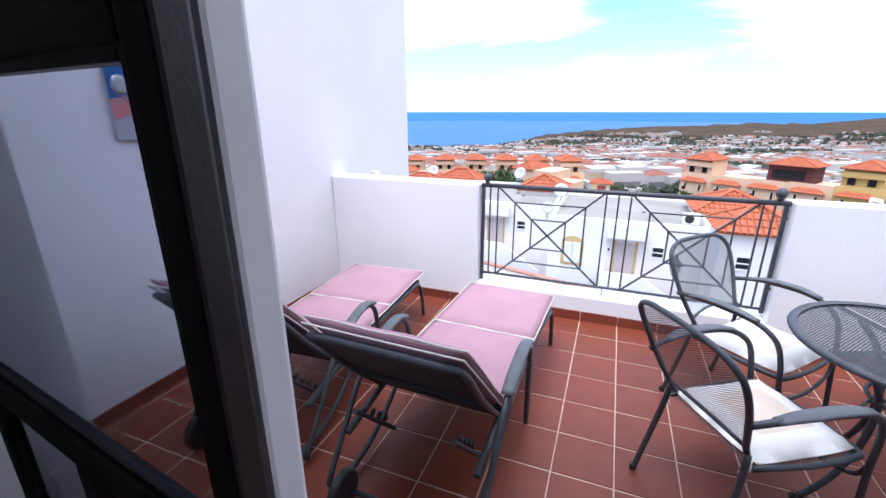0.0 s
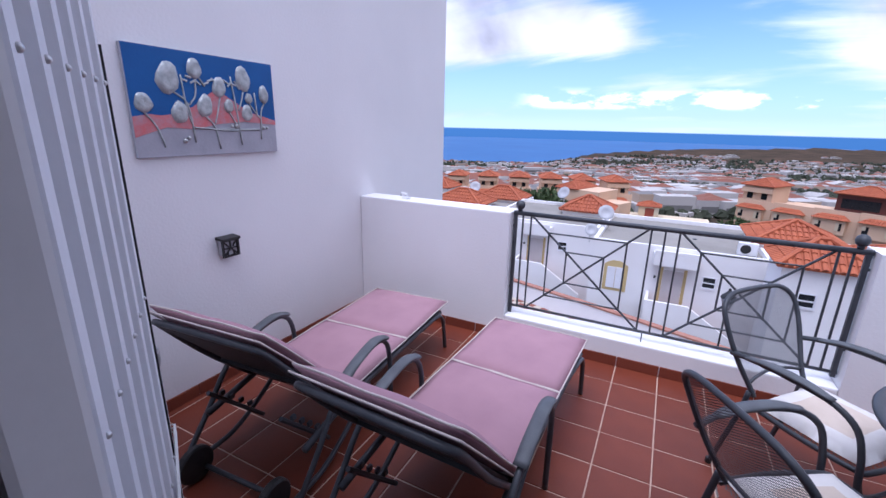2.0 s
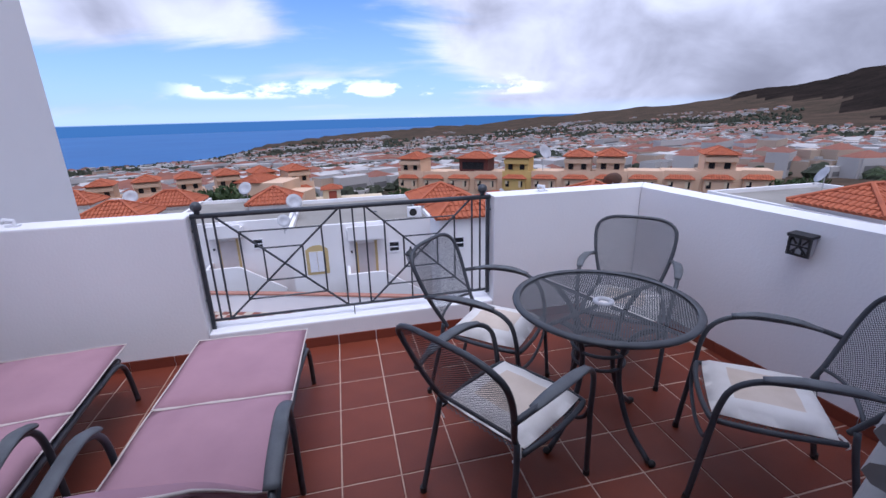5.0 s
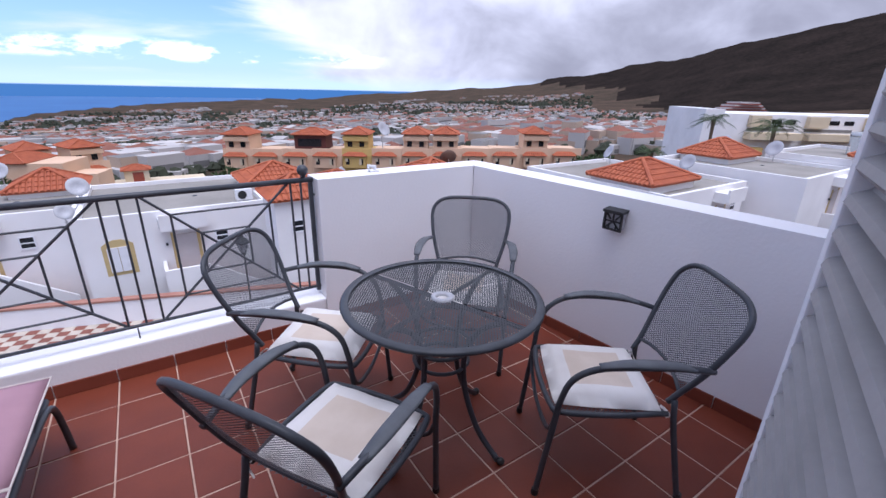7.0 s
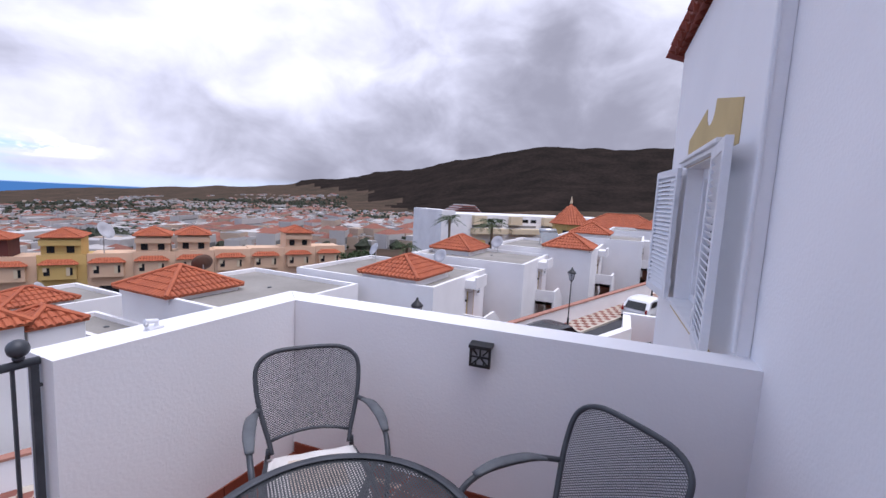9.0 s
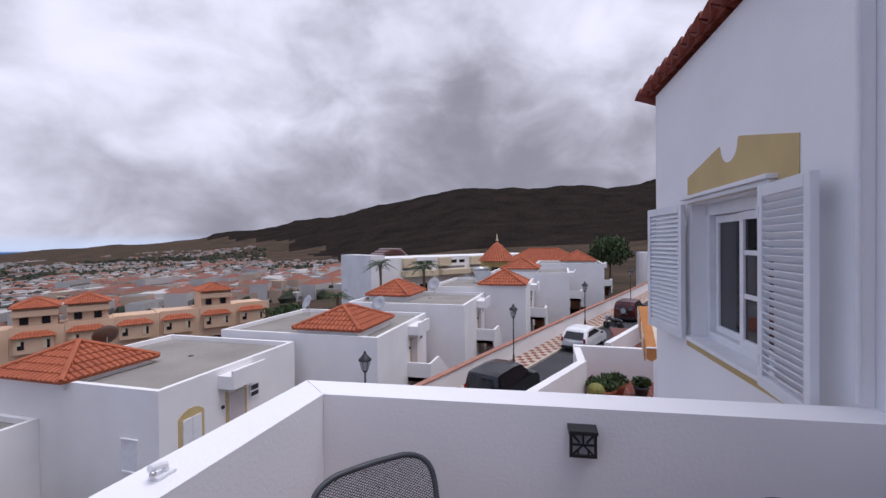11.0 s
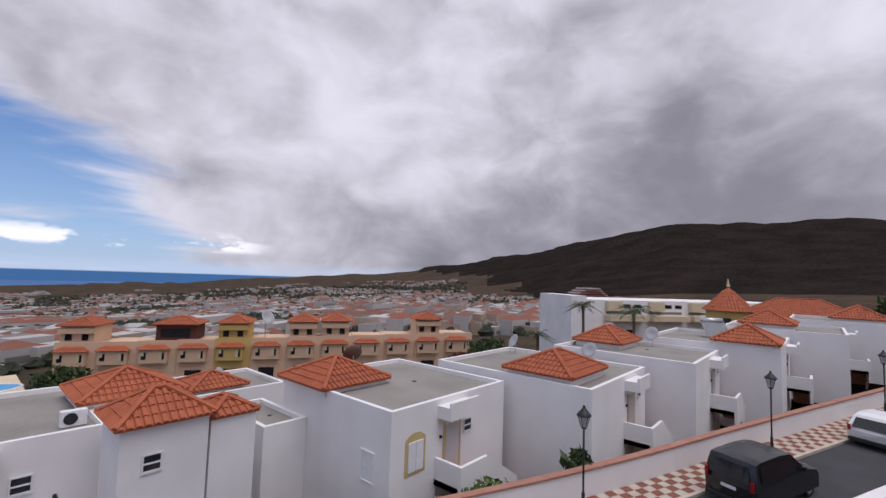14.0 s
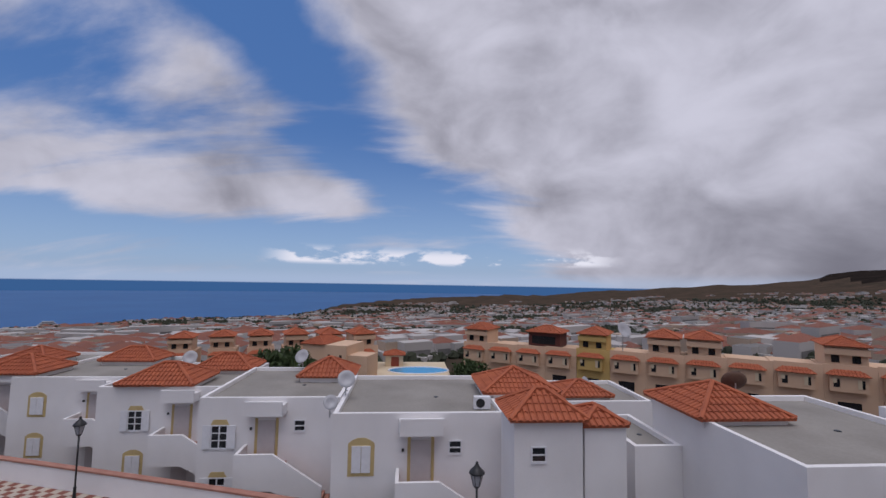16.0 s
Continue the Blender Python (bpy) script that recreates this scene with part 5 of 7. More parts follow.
house(-0.54, 23.3, 7.8, 7.9, -3.90, -10.2, door=3.95, wins=(("c", 1.3, -2.55), ("s", 5.5, -1.75), ("c", 1.3, -5.3)), pyr=((7.2, 2.4, 11.3, 6.4, 0.25, 0.9),), tower=(7.4, -3.3, 10.1, -1.0, 0.70, 0.85), stair=1)
house(9.7, 20.15, 1.7, 2.0, -3.55, -9.5, pyr=((-0.1, -0.1, 1.8, 2.1, 0.05, 0.45),), label="small white rendered wing with a tiled roof")
house(11.6, 28.2, 5.6, 5.4, -4.75, -11.0, pyr=((0.3, 0.6, 3.6, 3.6, 0.1, 0.6),), label="low white rendered house with a small tiled roof")
house(-8.1, 27.4, 7.3, 8.2, -4.25, -10.6, door=3.5, wins=(("o", 1.1, -2.55), ("s", 5.2, -1.7), ("o", 1.1, -5.2)), pyr=((3.9, 4.2, 7.5, 7.6, 0.15, 0.9),), stair=1)
house(-15.9, 31.5, 7.6, 8.0, -4.65, -11.0, door=5.0, wins=(("o", 2.3, -2.55), ("s", 6.6, -1.8), ("c", 2.3, -5.2)), pyr=((1.0, -0.2, 5.6, 3.6, 0.12, 1.0), (3.2, 4.6, 7.4, 7.8, 0.1, 0.9)), stair=1)
house(-24.2, 35.6, 8.2, 8.5, -4.95, -11.4, door=5.6, wins=(("c", 1.8, -2.5), ("c", 1.8, -5.2)), pyr=((-2.6, 0.2, 1.4, 4.0, 0.15, 1.0), (2.0, 5.2, 6.4, 8.4, 0.15, 0.9)), stair=1)
house(-34.0, 39.8, 9.6, 8.5, -5.3, -11.8, door=6.0, wins=(("c", 2.6, -2.5),), pyr=((3.0, 2.2, 7.0, 6.0, 0.15, 1.0),))
side = house(14.4, 15.4, 7.8, 8.0, -3.20, -9.6, door=3.65, wins=(("c", 1.35, -2.55), ("s", 4.75, -1.75)), pyr=((-0.3, 4.15, 3.7, 8.2, 0.06, 0.95),), stair=1, label="white rendered house with bare side wall and flat roof")
for y in (1.3, 6.9):
    bm = bmesh.new()
    for a, b in (((y - 0.42, 3.4), (y + 0.42, 3.46)), ((y - 0.42, 4.56), (y + 0.42, 4.62)), ((y - 0.42, 3.461), (y - 0.36, 4.559)), ((y + 0.36, 3.461), (y + 0.42, 4.559))):
        box(bm, (-0.05, a[0], a[1]), (-0.002, b[0], b[1]))
    niche = part("side_window", bm, M_WALL2, side, "walled-up window with a raised frame")
    part("panel", box(bmesh.new(), (-0.015, y - 0.355, 3.465), (-0.002, y + 0.355, 4.555)), M_WHITEP, niche)
house(12.3, 21.2, 2.09, 4.4, -4.7, -9.8, label="low white rendered wing with a roof terrace")
house(22.7, 10.95, 8.0, 9.5, -2.90, -8.8, door=5.4, wins=(("s", 6.8, -1.5),), pyr=((0.1, 1.0, 4.7, 5.0, 0.25, 0.9),), stair=1, label="white rendered house with a tiled corner roof")
house(31.3, 8.4, 7.7, 8.8, -2.40, -8.2, door=5.2, wins=(("s", 6.8, -1.5),), pyr=((2.6, 5.0, 7.0, 8.6, 0.2, 1.0),), stair=1)
house(39.1, 4.95, 10.2, 8.5, -1.95, -7.6, door=6.2, wins=(("s", 7.6, -1.5),), pyr=((-0.2, 0.0, 3.9, 4.0, 0.25, 1.1),), stair=1)
house(49.6, 1.3, 9.6, 8.5, -1.40, -7.0, door=6.0, wins=(("s", 7.6, -1.5),), pyr=((1.0, 3.2, 5.6, 7.4, 0.35, 1.1),), stair=1)
house(60.0, -3.0, 10.0, 8.5, -0.90, -6.4, door=6.0, wins=(("s", 7.6, -1.5),), pyr=((1.0, 0.8, 6.2, 5.4, 0.3, 1.2),), stair=1)
# white house closing the street
house(64.5, -17.0, 9.0, 8.3, 0.30, -5.6, wins=(("s", 1.5, -3.2),), label="white rendered house closing the end of the street")


# ---- satellite dishes, solar tank, roof units ----
def dish(m, size=0.45, material=M_LAMPG, label="pale grey satellite dish on a flat roof", lift=0.0):
    d_ = thing("satellite_dish", m, label, "satellite dish", "satellite dishes")
    bm = bmesh.new()
    prof = [(size * f, 0.35 * size * f * f) for f in (0.02, 0.25, 0.5, 0.75, 1.0)]
    lathe(bm, prof + [(size * 0.99, 0.35 * size + 0.012), (size * 0.5, 0.35 * size * 0.25 + 0.014), (size * 0.02, 0.014)], 20)
    bmesh.ops.rotate(bm, verts=bm.verts, matrix=Matrix.Rotation(radians(62), 3, "X"))
    bmesh.ops.translate(bm, verts=bm.verts, vec=(0, 0, size + 0.35 + lift))
    part("reflector", bm, material, d_, smooth=True)
    part("mast", tube(bmesh.new(), [(0, 0.03, 0), (0, 0.03, size + 0.35 + lift)], 0.03 + 0.02 * lift, 8), M_STEEL, d_)
    part("arm", tube(bmesh.new(), [(0, 0.0, 0.40 + lift), (0, -size * 0.9, size * 0.75 + lift)], 0.016, 6), M_STEEL, d_)
    part("receiver", box(bmesh.new(), (-0.04, -size * 0.95, size * 0.7 + lift), (0.04, -size * 0.8, size * 0.85 + lift), 0.01), M_LAMPG, d_)
    return d_


dish(pose(-0.42, 26.4, -3.9, 0, 0, 15))
dish(pose(-0.95, 25.0, -4.6, 0, 0, 20), 0.36)
dish(pose(-4.6, 34.9, -4.25, 0, 0, -20), 0.5)
dish(pose(-13.0, 36.6, -4.65, 0, 0, 10), 0.5)
dish(pose(18.3, 23.0, -3.42, 0, 0, 160), 0.55, M_BROWN, "brown satellite dish on a flat roof")
dish(pose(29.4, 19.2, -3.12, 0, 0, -120), 0.5)
dish(pose(29.9, 14.0, -3.12, 0, 0, -100), 0.5)
dish(pose(37.6, 15.6, -2.62, 0, 0, -110), 0.6)
dish(pose(38.2, 12.6, -2.62, 0, 0, -100), 0.55)
dish(pose(14.0, 30.4, -4.97, 0, 0, 40), 0.4)
ac = thing("air_conditioner", pose(6.4, 24.6, -4.12), "white outdoor air conditioning unit on a roof", "air conditioner")
part("casing", box(bmesh.new(), (-0.4, -0.16, 0.03), (0.4, 0.16, 0.62), 0.02), M_WHITEP, ac)
bm = bmesh.new()
lathe(bm, [(0.2, 0), (0.22, 0.01), (0.2, 0.02)], 18)
bmesh.ops.rotate(bm, verts=bm.verts, matrix=Matrix.Rotation(math.pi / 2, 3, "X"))
bmesh.ops.translate(bm, verts=bm.verts, vec=(-0.1, -0.163, 0.33))
part("fan_grille", bm, M_BLACK, ac)
ht = thing("solar_water_heater", pose(45.0, 9.6, -2.17, 0, 0, -60), "grey solar panel with a tank on a roof", "solar heater")
part("panel", prism(bmesh.new(), [(-0.9, -0.6, 0.25), (0.9, -0.6, 0.25), (0.9, 0.5, 1.35), (-0.9, 0.5, 1.35)], (0, 0.05, 0.06)), M_SOLAR, ht)
part("stand", tube(bmesh.new(), [(0.8, 0.5, 0), (0.8, 0.5, 1.3)], 0.03), M_STEEL, ht)
part("stand", tube(bmesh.new(), [(-0.8, 0.5, 0), (-0.8, 0.5, 1.3)], 0.03), M_STEEL, ht)
part("tank", tube(bmesh.new(), [(-0.8, 0.62, 1.35), (0.8, 0.62, 1.35)], 0.26, 14), M_STEEL, ht, smooth=True)


# ---- street lamps ----
def street_lamp(m):
    l_ = thing("street_lamp", m, "black iron street lamp with a glass lantern", "street lamp", "street lamps")
    part("base", lathe(bmesh.new(), [(0.12, 0), (0.12, 0.06), (0.07, 0.25), (0.055, 0.7), (0.07, 0.74), (0.045, 0.8)], 12), M_BLACK, l_, smooth=True)
    part("pole", tube(bmesh.new(), [(0, 0, 0.7), (0, 0, 2.95)], 0.035, 10), M_BLACK, l_, smooth=True)
    part("collar", lathe(bmesh.new(), [(0.04, 2.92), (0.10, 2.98), (0.11, 3.0), (0.04, 3.02)], 12), M_BLACK, l_, smooth=True)
    lan = part("lantern", lathe(bmesh.new(), [(0.11, 3.02), (0.20, 3.38), (0.20, 3.40), (0.10, 3.40)], 6), M_LAMPG, l_, "milky glass lantern")
    bm = bmesh.new()
    for k in range(6):
        a = math.pi / 3 * k
        tube(bm, [(0.112 * math.cos(a), 0.112 * math.sin(a), 3.02), (0.205 * math.cos(a), 0.205 * math.sin(a), 3.39)], 0.012, 5)
    part("lantern_bars", bm, M_BLACK, lan)
    part("lantern_cap", lathe(bmesh.new(), [(0.26, 3.40), (0.25, 3.44), (0.15, 3.55), (0.08, 3.62), (0.07, 3.66), (0.02, 3.68)], 12), M_BLACK, l_, smooth=True)
    part("finial", ball(bmesh.new(), (0, 0, 3.71), 0.05), M_BLACK, l_, smooth=True)
    return l_


lamp = street_lamp(pose(5.0, 17.45, -7.46))
for x, y, z in ((-11.55, 23.95, -7.9), (17.9, 9.3, -6.06), (28.0, 4.75, -5.5), (38.1, 0.32, -5.0), (49.7, -4.6, -4.6)):
    copy_thing(lamp, pose(x, y, z))


# ---- vehicles ----
def car(m, label, paint, L, W, H, profile, glassline, hatch=True, spare=False):
    """Nose at +x. profile: (x, z) of the body's side; glassline: (x, z) of the side windows."""
    c_ = thing("car", m, label, "car", "parked cars")
    bm = bmesh.new()
    rows = []
    ny = 7
    for j in range(ny):
        s = 2 * j / (ny - 1) - 1
        row = []
        for x, z in profile:
            k = max(0, (z - 0.55 * H) / (0.45 * H))
            half = W / 2 * (1 - 0.16 * k ** 1.3)
            yy = s * half
            crown = -0.035 * abs(s) ** 4 * H * (1 if z > 0.5 * H else 0)
            xx = x * (1 - 0.05 * abs(s) ** 3)
            row.append(bm.verts.new((xx, yy, z + crown)))
        rows.append(row)
    n = len(profile)
    for a, b in zip(rows, rows[1:]):
        for k in range(n):
            bm.faces.new((a[k], a[(k + 1) % n], b[(k + 1) % n], b[k]))
    bm.faces.new(rows[0][::-1])
    bm.faces.new(rows[-1])
    bmesh.ops.recalc_face_normals(bm, faces=bm.faces)
    body = part("body", bm, paint, c_)
    for s in (-1, 1):
        pts = []
        for x, z in glassline:
            k = max(0, (z - 0.55 * H) / (0.45 * H))
            pts.append((x, s * (W / 2 * (1 - 0.16 * k ** 1.3) + 0.004), z))
        part("side_window", prism(bmesh.new(), pts, (0, s * 0.006, 0)), M_DARKGL, c_)
    xr = min(p[0] for p in profile)
    zt = max(p[1] for p in profile)
    top_r = [p for p in profile if p[1] > 0.9 * zt]
    xt = min(p[0] for p in top_r)
    z0, z1 = 0.60 * H, 0.88 * H
    at = lambda z: float(np.interp(z, [0.55 * H, 0.97 * H], [xr, xt]))
    part("rear_window", prism(bmesh.new(), [(at(z0) - 0.03, -W * 0.38, z0), (at(z0) - 0.03, W * 0.38, z0), (at(z1) - 0.03, W * 0.34, z1), (at(z1) - 0.03, -W * 0.34, z1)], (0.02, 0, 0)), M_DARKGL, c_)
    for s in (-1, 1):
        part("tail_light", box(bmesh.new(), (xr - 0.02, s * W * 0.43 - 0.06, 0.48 * H), (xr + 0.06, s * W * 0.43 + 0.06, 0.66 * H), 0.01), M_REDL, c_)
        part("wing_mirror", box(bmesh.new(), (L * 0.17, s * (W / 2 + 0.08) - 0.07, 0.60 * H), (L * 0.21, s * (W / 2 + 0.08) + 0.07, 0.68 * H), 0.02), M_BLACK, c_)
        for x in (-L * 0.30, L * 0.31):
            wh = part("wheel", lathe(bmesh.new(), [(0.19, -0.09), (0.29, -0.10), (0.315, -0.06), (0.315, 0.06), (0.29, 0.10), (0.19, 0.09)], 20), M_TYRE, c_)
            wh.matrix_local = pose(x, s * (W / 2 - 0.10), 0.315, 90, 0, 0)
            rim = part("rim", lathe(bmesh.new(), [(0.02, -0.085), (0.19, -0.095), (0.19, 0.095), (0.02, 0.085)], 16), M_STEEL, wh)
    part("number_plate", box(bmesh.new(), (xr - 0.035, -0.26, 0.40 * H), (xr - 0.02, 0.26, 0.40 * H + 0.11), 0.004), M_WHITEP, c_)
    part("bumper", box(bmesh.new(), (xr - 0.05, -W * 0.46, 0.24), (xr + 0.1, W * 0.46, 0.42), 0.03), M_BLACK if hatch else paint, c_)
    if spare:
        sp = part("spare_wheel", lathe(bmesh.new(), [(0.05, -0.10), (0.30, -0.10), (0.33, -0.05), (0.33, 0.05), (0.30, 0.10), (0.05, 0.10)], 20), M_TYRE, c_, "covered spare wheel")
        sp.matrix_local = pose(xr - 0.11, 0, 0.58 * H, 0, 90, 0)
        hub = part("wheel_cover", lathe(bmesh.new(), [(0.05, -0.11), (0.22, -0.115), (0.22, -0.1), (0.05, -0.1)], 20), M_LAMPG, sp)
    return c_


van_p = [(-2.15, 0.25), (-2.17, 0.9), (-2.08, 1.45), (-1.98, 1.78), (-1.6, 1.83), (-0.4, 1.84), (0.35, 1.78), (0.95, 1.32), (1.25, 1.12), (1.95, 0.98), (2.14, 0.72), (2.12, 0.25)]
van_g = [(-1.75, 1.12), (-1.72, 1.62), (0.20, 1.64), (0.82, 1.16)]
hat_p = [(-1.85, 0.25), (-1.92, 0.75), (-1.80, 1.0), (-1.42, 1.40), (-1.0, 1.48), (0.0, 1.47), (0.85, 1.08), (1.05, 0.98), (1.7, 0.84), (1.92, 0.62), (1.90, 0.25)]
hat_g = [(-1.45, 1.02), (-1.15, 1.32), (-0.1, 1.34), (0.65, 1.02)]
suv_p = [(-1.95, 0.30), (-1.98, 1.0), (-1.88, 1.45), (-1.70, 1.70), (0.1, 1.72), (0.75, 1.18), (1.85, 1.05), (1.98, 0.75), (1.95, 0.30)]
suv_g = [(-1.6, 1.12), (-1.5, 1.55), (-0.02, 1.56), (0.55, 1.16)]


def on_street(x, d, dz=-0.10):
    i = min(range(len(line)), key=lambda k: abs(line[k].x - x))
    p = offset_pt(i, d, dz)
    a, b = line[max(i - 1, 0)], line[min(i + 1, len(line) - 1)]
    return p, math.degrees(math.atan2(b.y - a.y, b.x - a.x)), math.degrees(math.atan2(b.z - a.z, math.hypot(b.x - a.x, b.y - a.y)))


for x, d, lab, paint, size, prof, gl, sp in ((24.8, -2.15, "black passenger van parked at the kerb", M_BLACKCAR, (4.3, 1.82, 1.84), van_p, van_g, False), (34.8, -2.05, "small white hatchback parked at the kerb", M_WHITECAR, (3.9, 1.72, 1.48), hat_p, hat_g, False),
                                     (43.6, -2.1, "maroon off-road car with a spare wheel behind", M_REDCAR, (3.9, 1.75, 1.72), suv_p, suv_g, True), (-19.8, -2.1, "dark blue car parked at the kerb", surf("blue_car_paint", (0.012, 0.018, 0.035), (0.015, 0.022, 0.04), 2, 0.25), (3.9, 1.72, 1.48), hat_p, hat_g, False)):
    p, yaw, pit = on_street(x, d)
    car(pose(p.x, p.y, p.z, 0, -pit, yaw), lab, paint, *size, prof, gl, spare=sp)
p, yaw, pit = on_street(39.6, -2.2)
mo = thing("motorcycle", pose(p.x, p.y, p.z, 0, 0, yaw + 70), "dark motorcycle with pale fairing parked at the kerb", "motorcycle")
for x in (-0.65, 0.65):
    wh = part("wheel", lathe(bmesh.new(), [(0.2, -0.05), (0.29, -0.05), (0.30, 0), (0.29, 0.05), (0.2, 0.05)], 18), M_TYRE, mo)
    wh.matrix_local = pose(x, 0, 0.30, 90, 0, 0)
bm = bmesh.new()
tube(bm, bend([(-0.85, 0, 0.72), (-0.4, 0, 0.78), (0.05, 0, 0.74), (0.35, 0, 0.88), (0.55, 0, 0.80)], 4), [0.06, 0.10, 0.12, 0.13, 0.14, 0.15, 0.16, 0.16, 0.15, 0.14, 0.14, 0.15, 0.15, 0.14, 0.12, 0.10, 0.06], 8)
part("seat_and_tank", bm, M_BLACKCAR, mo, smooth=True)
part("fairing", ball(bmesh.new(), (0.55, 0, 0.88), 0.2, 1.2), M_LAMPG, mo, smooth=True)
part("engine", box(bmesh.new(), (-0.28, -0.16, 0.25), (0.30, 0.16, 0.62), 0.05), M_IRON, mo)
part("handlebar", tube(bmesh.new(), [(0.40, -0.36, 1.06), (0.48, 0, 1.0), (0.40, 0.36, 1.06)], 0.018, 6), M_BLACK, mo)
part("fork", tube(bmesh.new(), [(0.65, 0.09, 0.30), (0.46, 0.09, 1.0)], 0.025, 6), M_STEEL, mo)


# ---- plants ----
def leaf_cloud(bm, centre, radii_, n, size, seed):
    rnd = random.Random(seed)
    c = Vector(centre)
    for _ in range(n):
        while True:
            p = Vector((rnd.uniform(-1, 1), rnd.uniform(-1, 1), rnd.uniform(-1, 1)))
            if 0.25 < p.length < 1:
                break
        k = 1 + 0.35 * noise.noise(p * 2.3 + Vector((seed, 0, 0)))
        p = Vector((p.x * radii_[0], p.y * radii_[1], p.z * radii_[2])) * k
        q = Euler((rnd.uniform(0, 6.3), rnd.uniform(0, 6.3), rnd.uniform(0, 6.3))).to_matrix()
        s = size * rnd.uniform(0.6, 1.3)
        v = [bm.verts.new(c + p + q @ Vector(w)) for w in ((-s, 0, 0), (0, -s * 0.45, s * 0.1), (s, 0, 0), (0, s * 0.45, s * 0.1))]
        bm.faces.new(v)
    return bm


def shrub(m, radii_, n, size, seed, mat_, label, name="shrub", trunk=0.0):
    s_ = thing(name, m, label, name.replace("_", " "))
    if trunk:
        bm = bmesh.new()
        tube(bm, bend([(0, 0, -0.4), (0.05, 0, trunk * 0.5), (-0.03, 0.04, trunk)], 3), [0.22, 0.2, 0.19, 0.17, 0.16, 0.15, 0.12], 8)
        for k in range(4):
            a = k * 1.7
            tube(bm, [(0, 0, trunk * 0.8), (math.cos(a) * radii_[0] * 0.5, math.sin(a) * radii_[1] * 0.5, trunk + radii_[2] * 0.5)], [0.10, 0.04], 6)
        part("trunk", bm, M_TRUNK, s_)
    bm = bmesh.new()
    leaf_cloud(bm, (0, 0, trunk + radii_[2] * 0.75), radii_, n, size, seed)
    part("crown", bm, mat_, s_)
    return s_


def palm(m, height, seed, label="date palm with a crown of arching fronds", fr=22, length=2.6):
    rnd = random.Random(seed)
    p_ = thing("palm_tree", m, label, "palm tree", "palm trees")
    part("trunk", tube(bmesh.new(), bend([(0, 0, -0.5), (0.05, 0, height * 0.5), (0, 0.04, height)], 4), [0.24, 0.22, 0.2, 0.19, 0.18, 0.19, 0.2, 0.22, 0.26], 10), M_TRUNK, p_)
    for k in range(fr):
        a, lift = 2 * math.pi * k / fr * 2.4 + rnd.uniform(-0.2, 0.2), rnd.uniform(0.1, 1.15)
        bm = bmesh.new()
        pts = []
        for i in range(9):
            t = i / 8
            r = length * (t * math.cos(lift) + 0.12 * t)
            z = length * (t * math.sin(lift) - 0.62 * t * t)
            pts.append(Vector((r * math.cos(a), r * math.sin(a), height + z)))
        side = Vector((-math.sin(a), math.cos(a), 0))
        for i in range(8):
            d = pts[i + 1] - pts[i]
            for f in (0.0, 0.33, 0.66):
                o = pts[i] + d * f
                w = 0.5 * math.sin(math.pi * min(0.97, (i + f) / 8 * 0.9 + 0.1)) + 0.05
                for s in (-1, 1):
                    v = [bm.verts.new(o), bm.verts.new(o + d * 0.2), bm.verts.new(o + d * 0.9 + side * s * w - Vector((0, 0, w * 0.45)))]
                    bm.faces.new(v)
        part("frond", bm, M_GREEN, p_)
    return p_


palm(pose(64, 29, -6.5), 5.2, 3)
palm(pose(61, 21.0, -7.0), 5.6, 4, fr=26, length=3.0)
palm(pose(58, 33, -11.0), 5.5, 7)
palm(pose(36.5, -5.6, -4.2), 3.0, 9, "small palm in a walled patio", 16, 1.4)
shrub(pose(46, -12.5, -4.5), (3.4, 3.4, 2.6), 2600, 0.30, 5, M_GREENL, "broad bright green tree behind the houses", "tree", 3.6)
shrub(pose(75.5, -5.2, -5.5), (3.2, 3.0, 2.2), 2400, 0.32, 6, M_GREEN, "broad green tree at the end of the street", "tree", 4.4)
shrub(pose(-14.5, 66.5, -15.6), (5.5, 4.5, 3.0), 3000, 0.5, 8, M_GREEN, "large dark green tree beside ochre houses", "tree", 2.6)
shrub(pose(-30, 57, -14.5), (3.0, 3.0, 2.4), 1200, 0.4, 12, M_GREEN, "dark green tree behind the white houses", "tree", 2.0)
shrub(pose(13.5, 76, -15.6), (3.4, 2.2, 2.0), 1000, 0.4, 13, M_GREEN, "dark hedge tree beside the pool", "tree", 1.2)
shrub(pose(56, 40, -13.0), (3.6, 3.0, 2.6), 1600, 0.35, 14, M_GREEN, "dark green tree beside the apartment building", "tree", 2.0)
shrub(pose(54, 42.5, -11.0), (4.0, 2.4, 1.2), 1400, 0.3, 15, surf("red_flowers", (0.22, 0.02, 0.03), (0.08, 0.05, 0.02), 2, 0.8), "red flowering hedge beside the apartment building", "hedge")
shrub(pose(16.6, 12.4, -7.0), (1.7, 0.9, 0.8), 1500, 0.13, 16, M_GREENL, "rounded green shrub in a front garden", "shrub")
shrub(pose(10.6, 15.8, -7.5), (1.0, 0.8, 0.8), 900, 0.13, 17, M_GREENL, "clipped light green shrub beside the street", "shrub")
shrub(pose(19.8, 10.3, -6.1), (0.6, 0.6, 0.9), 260, 0.26, 18, M_GREEN, "spiky green plant behind the street wall", "shrub")

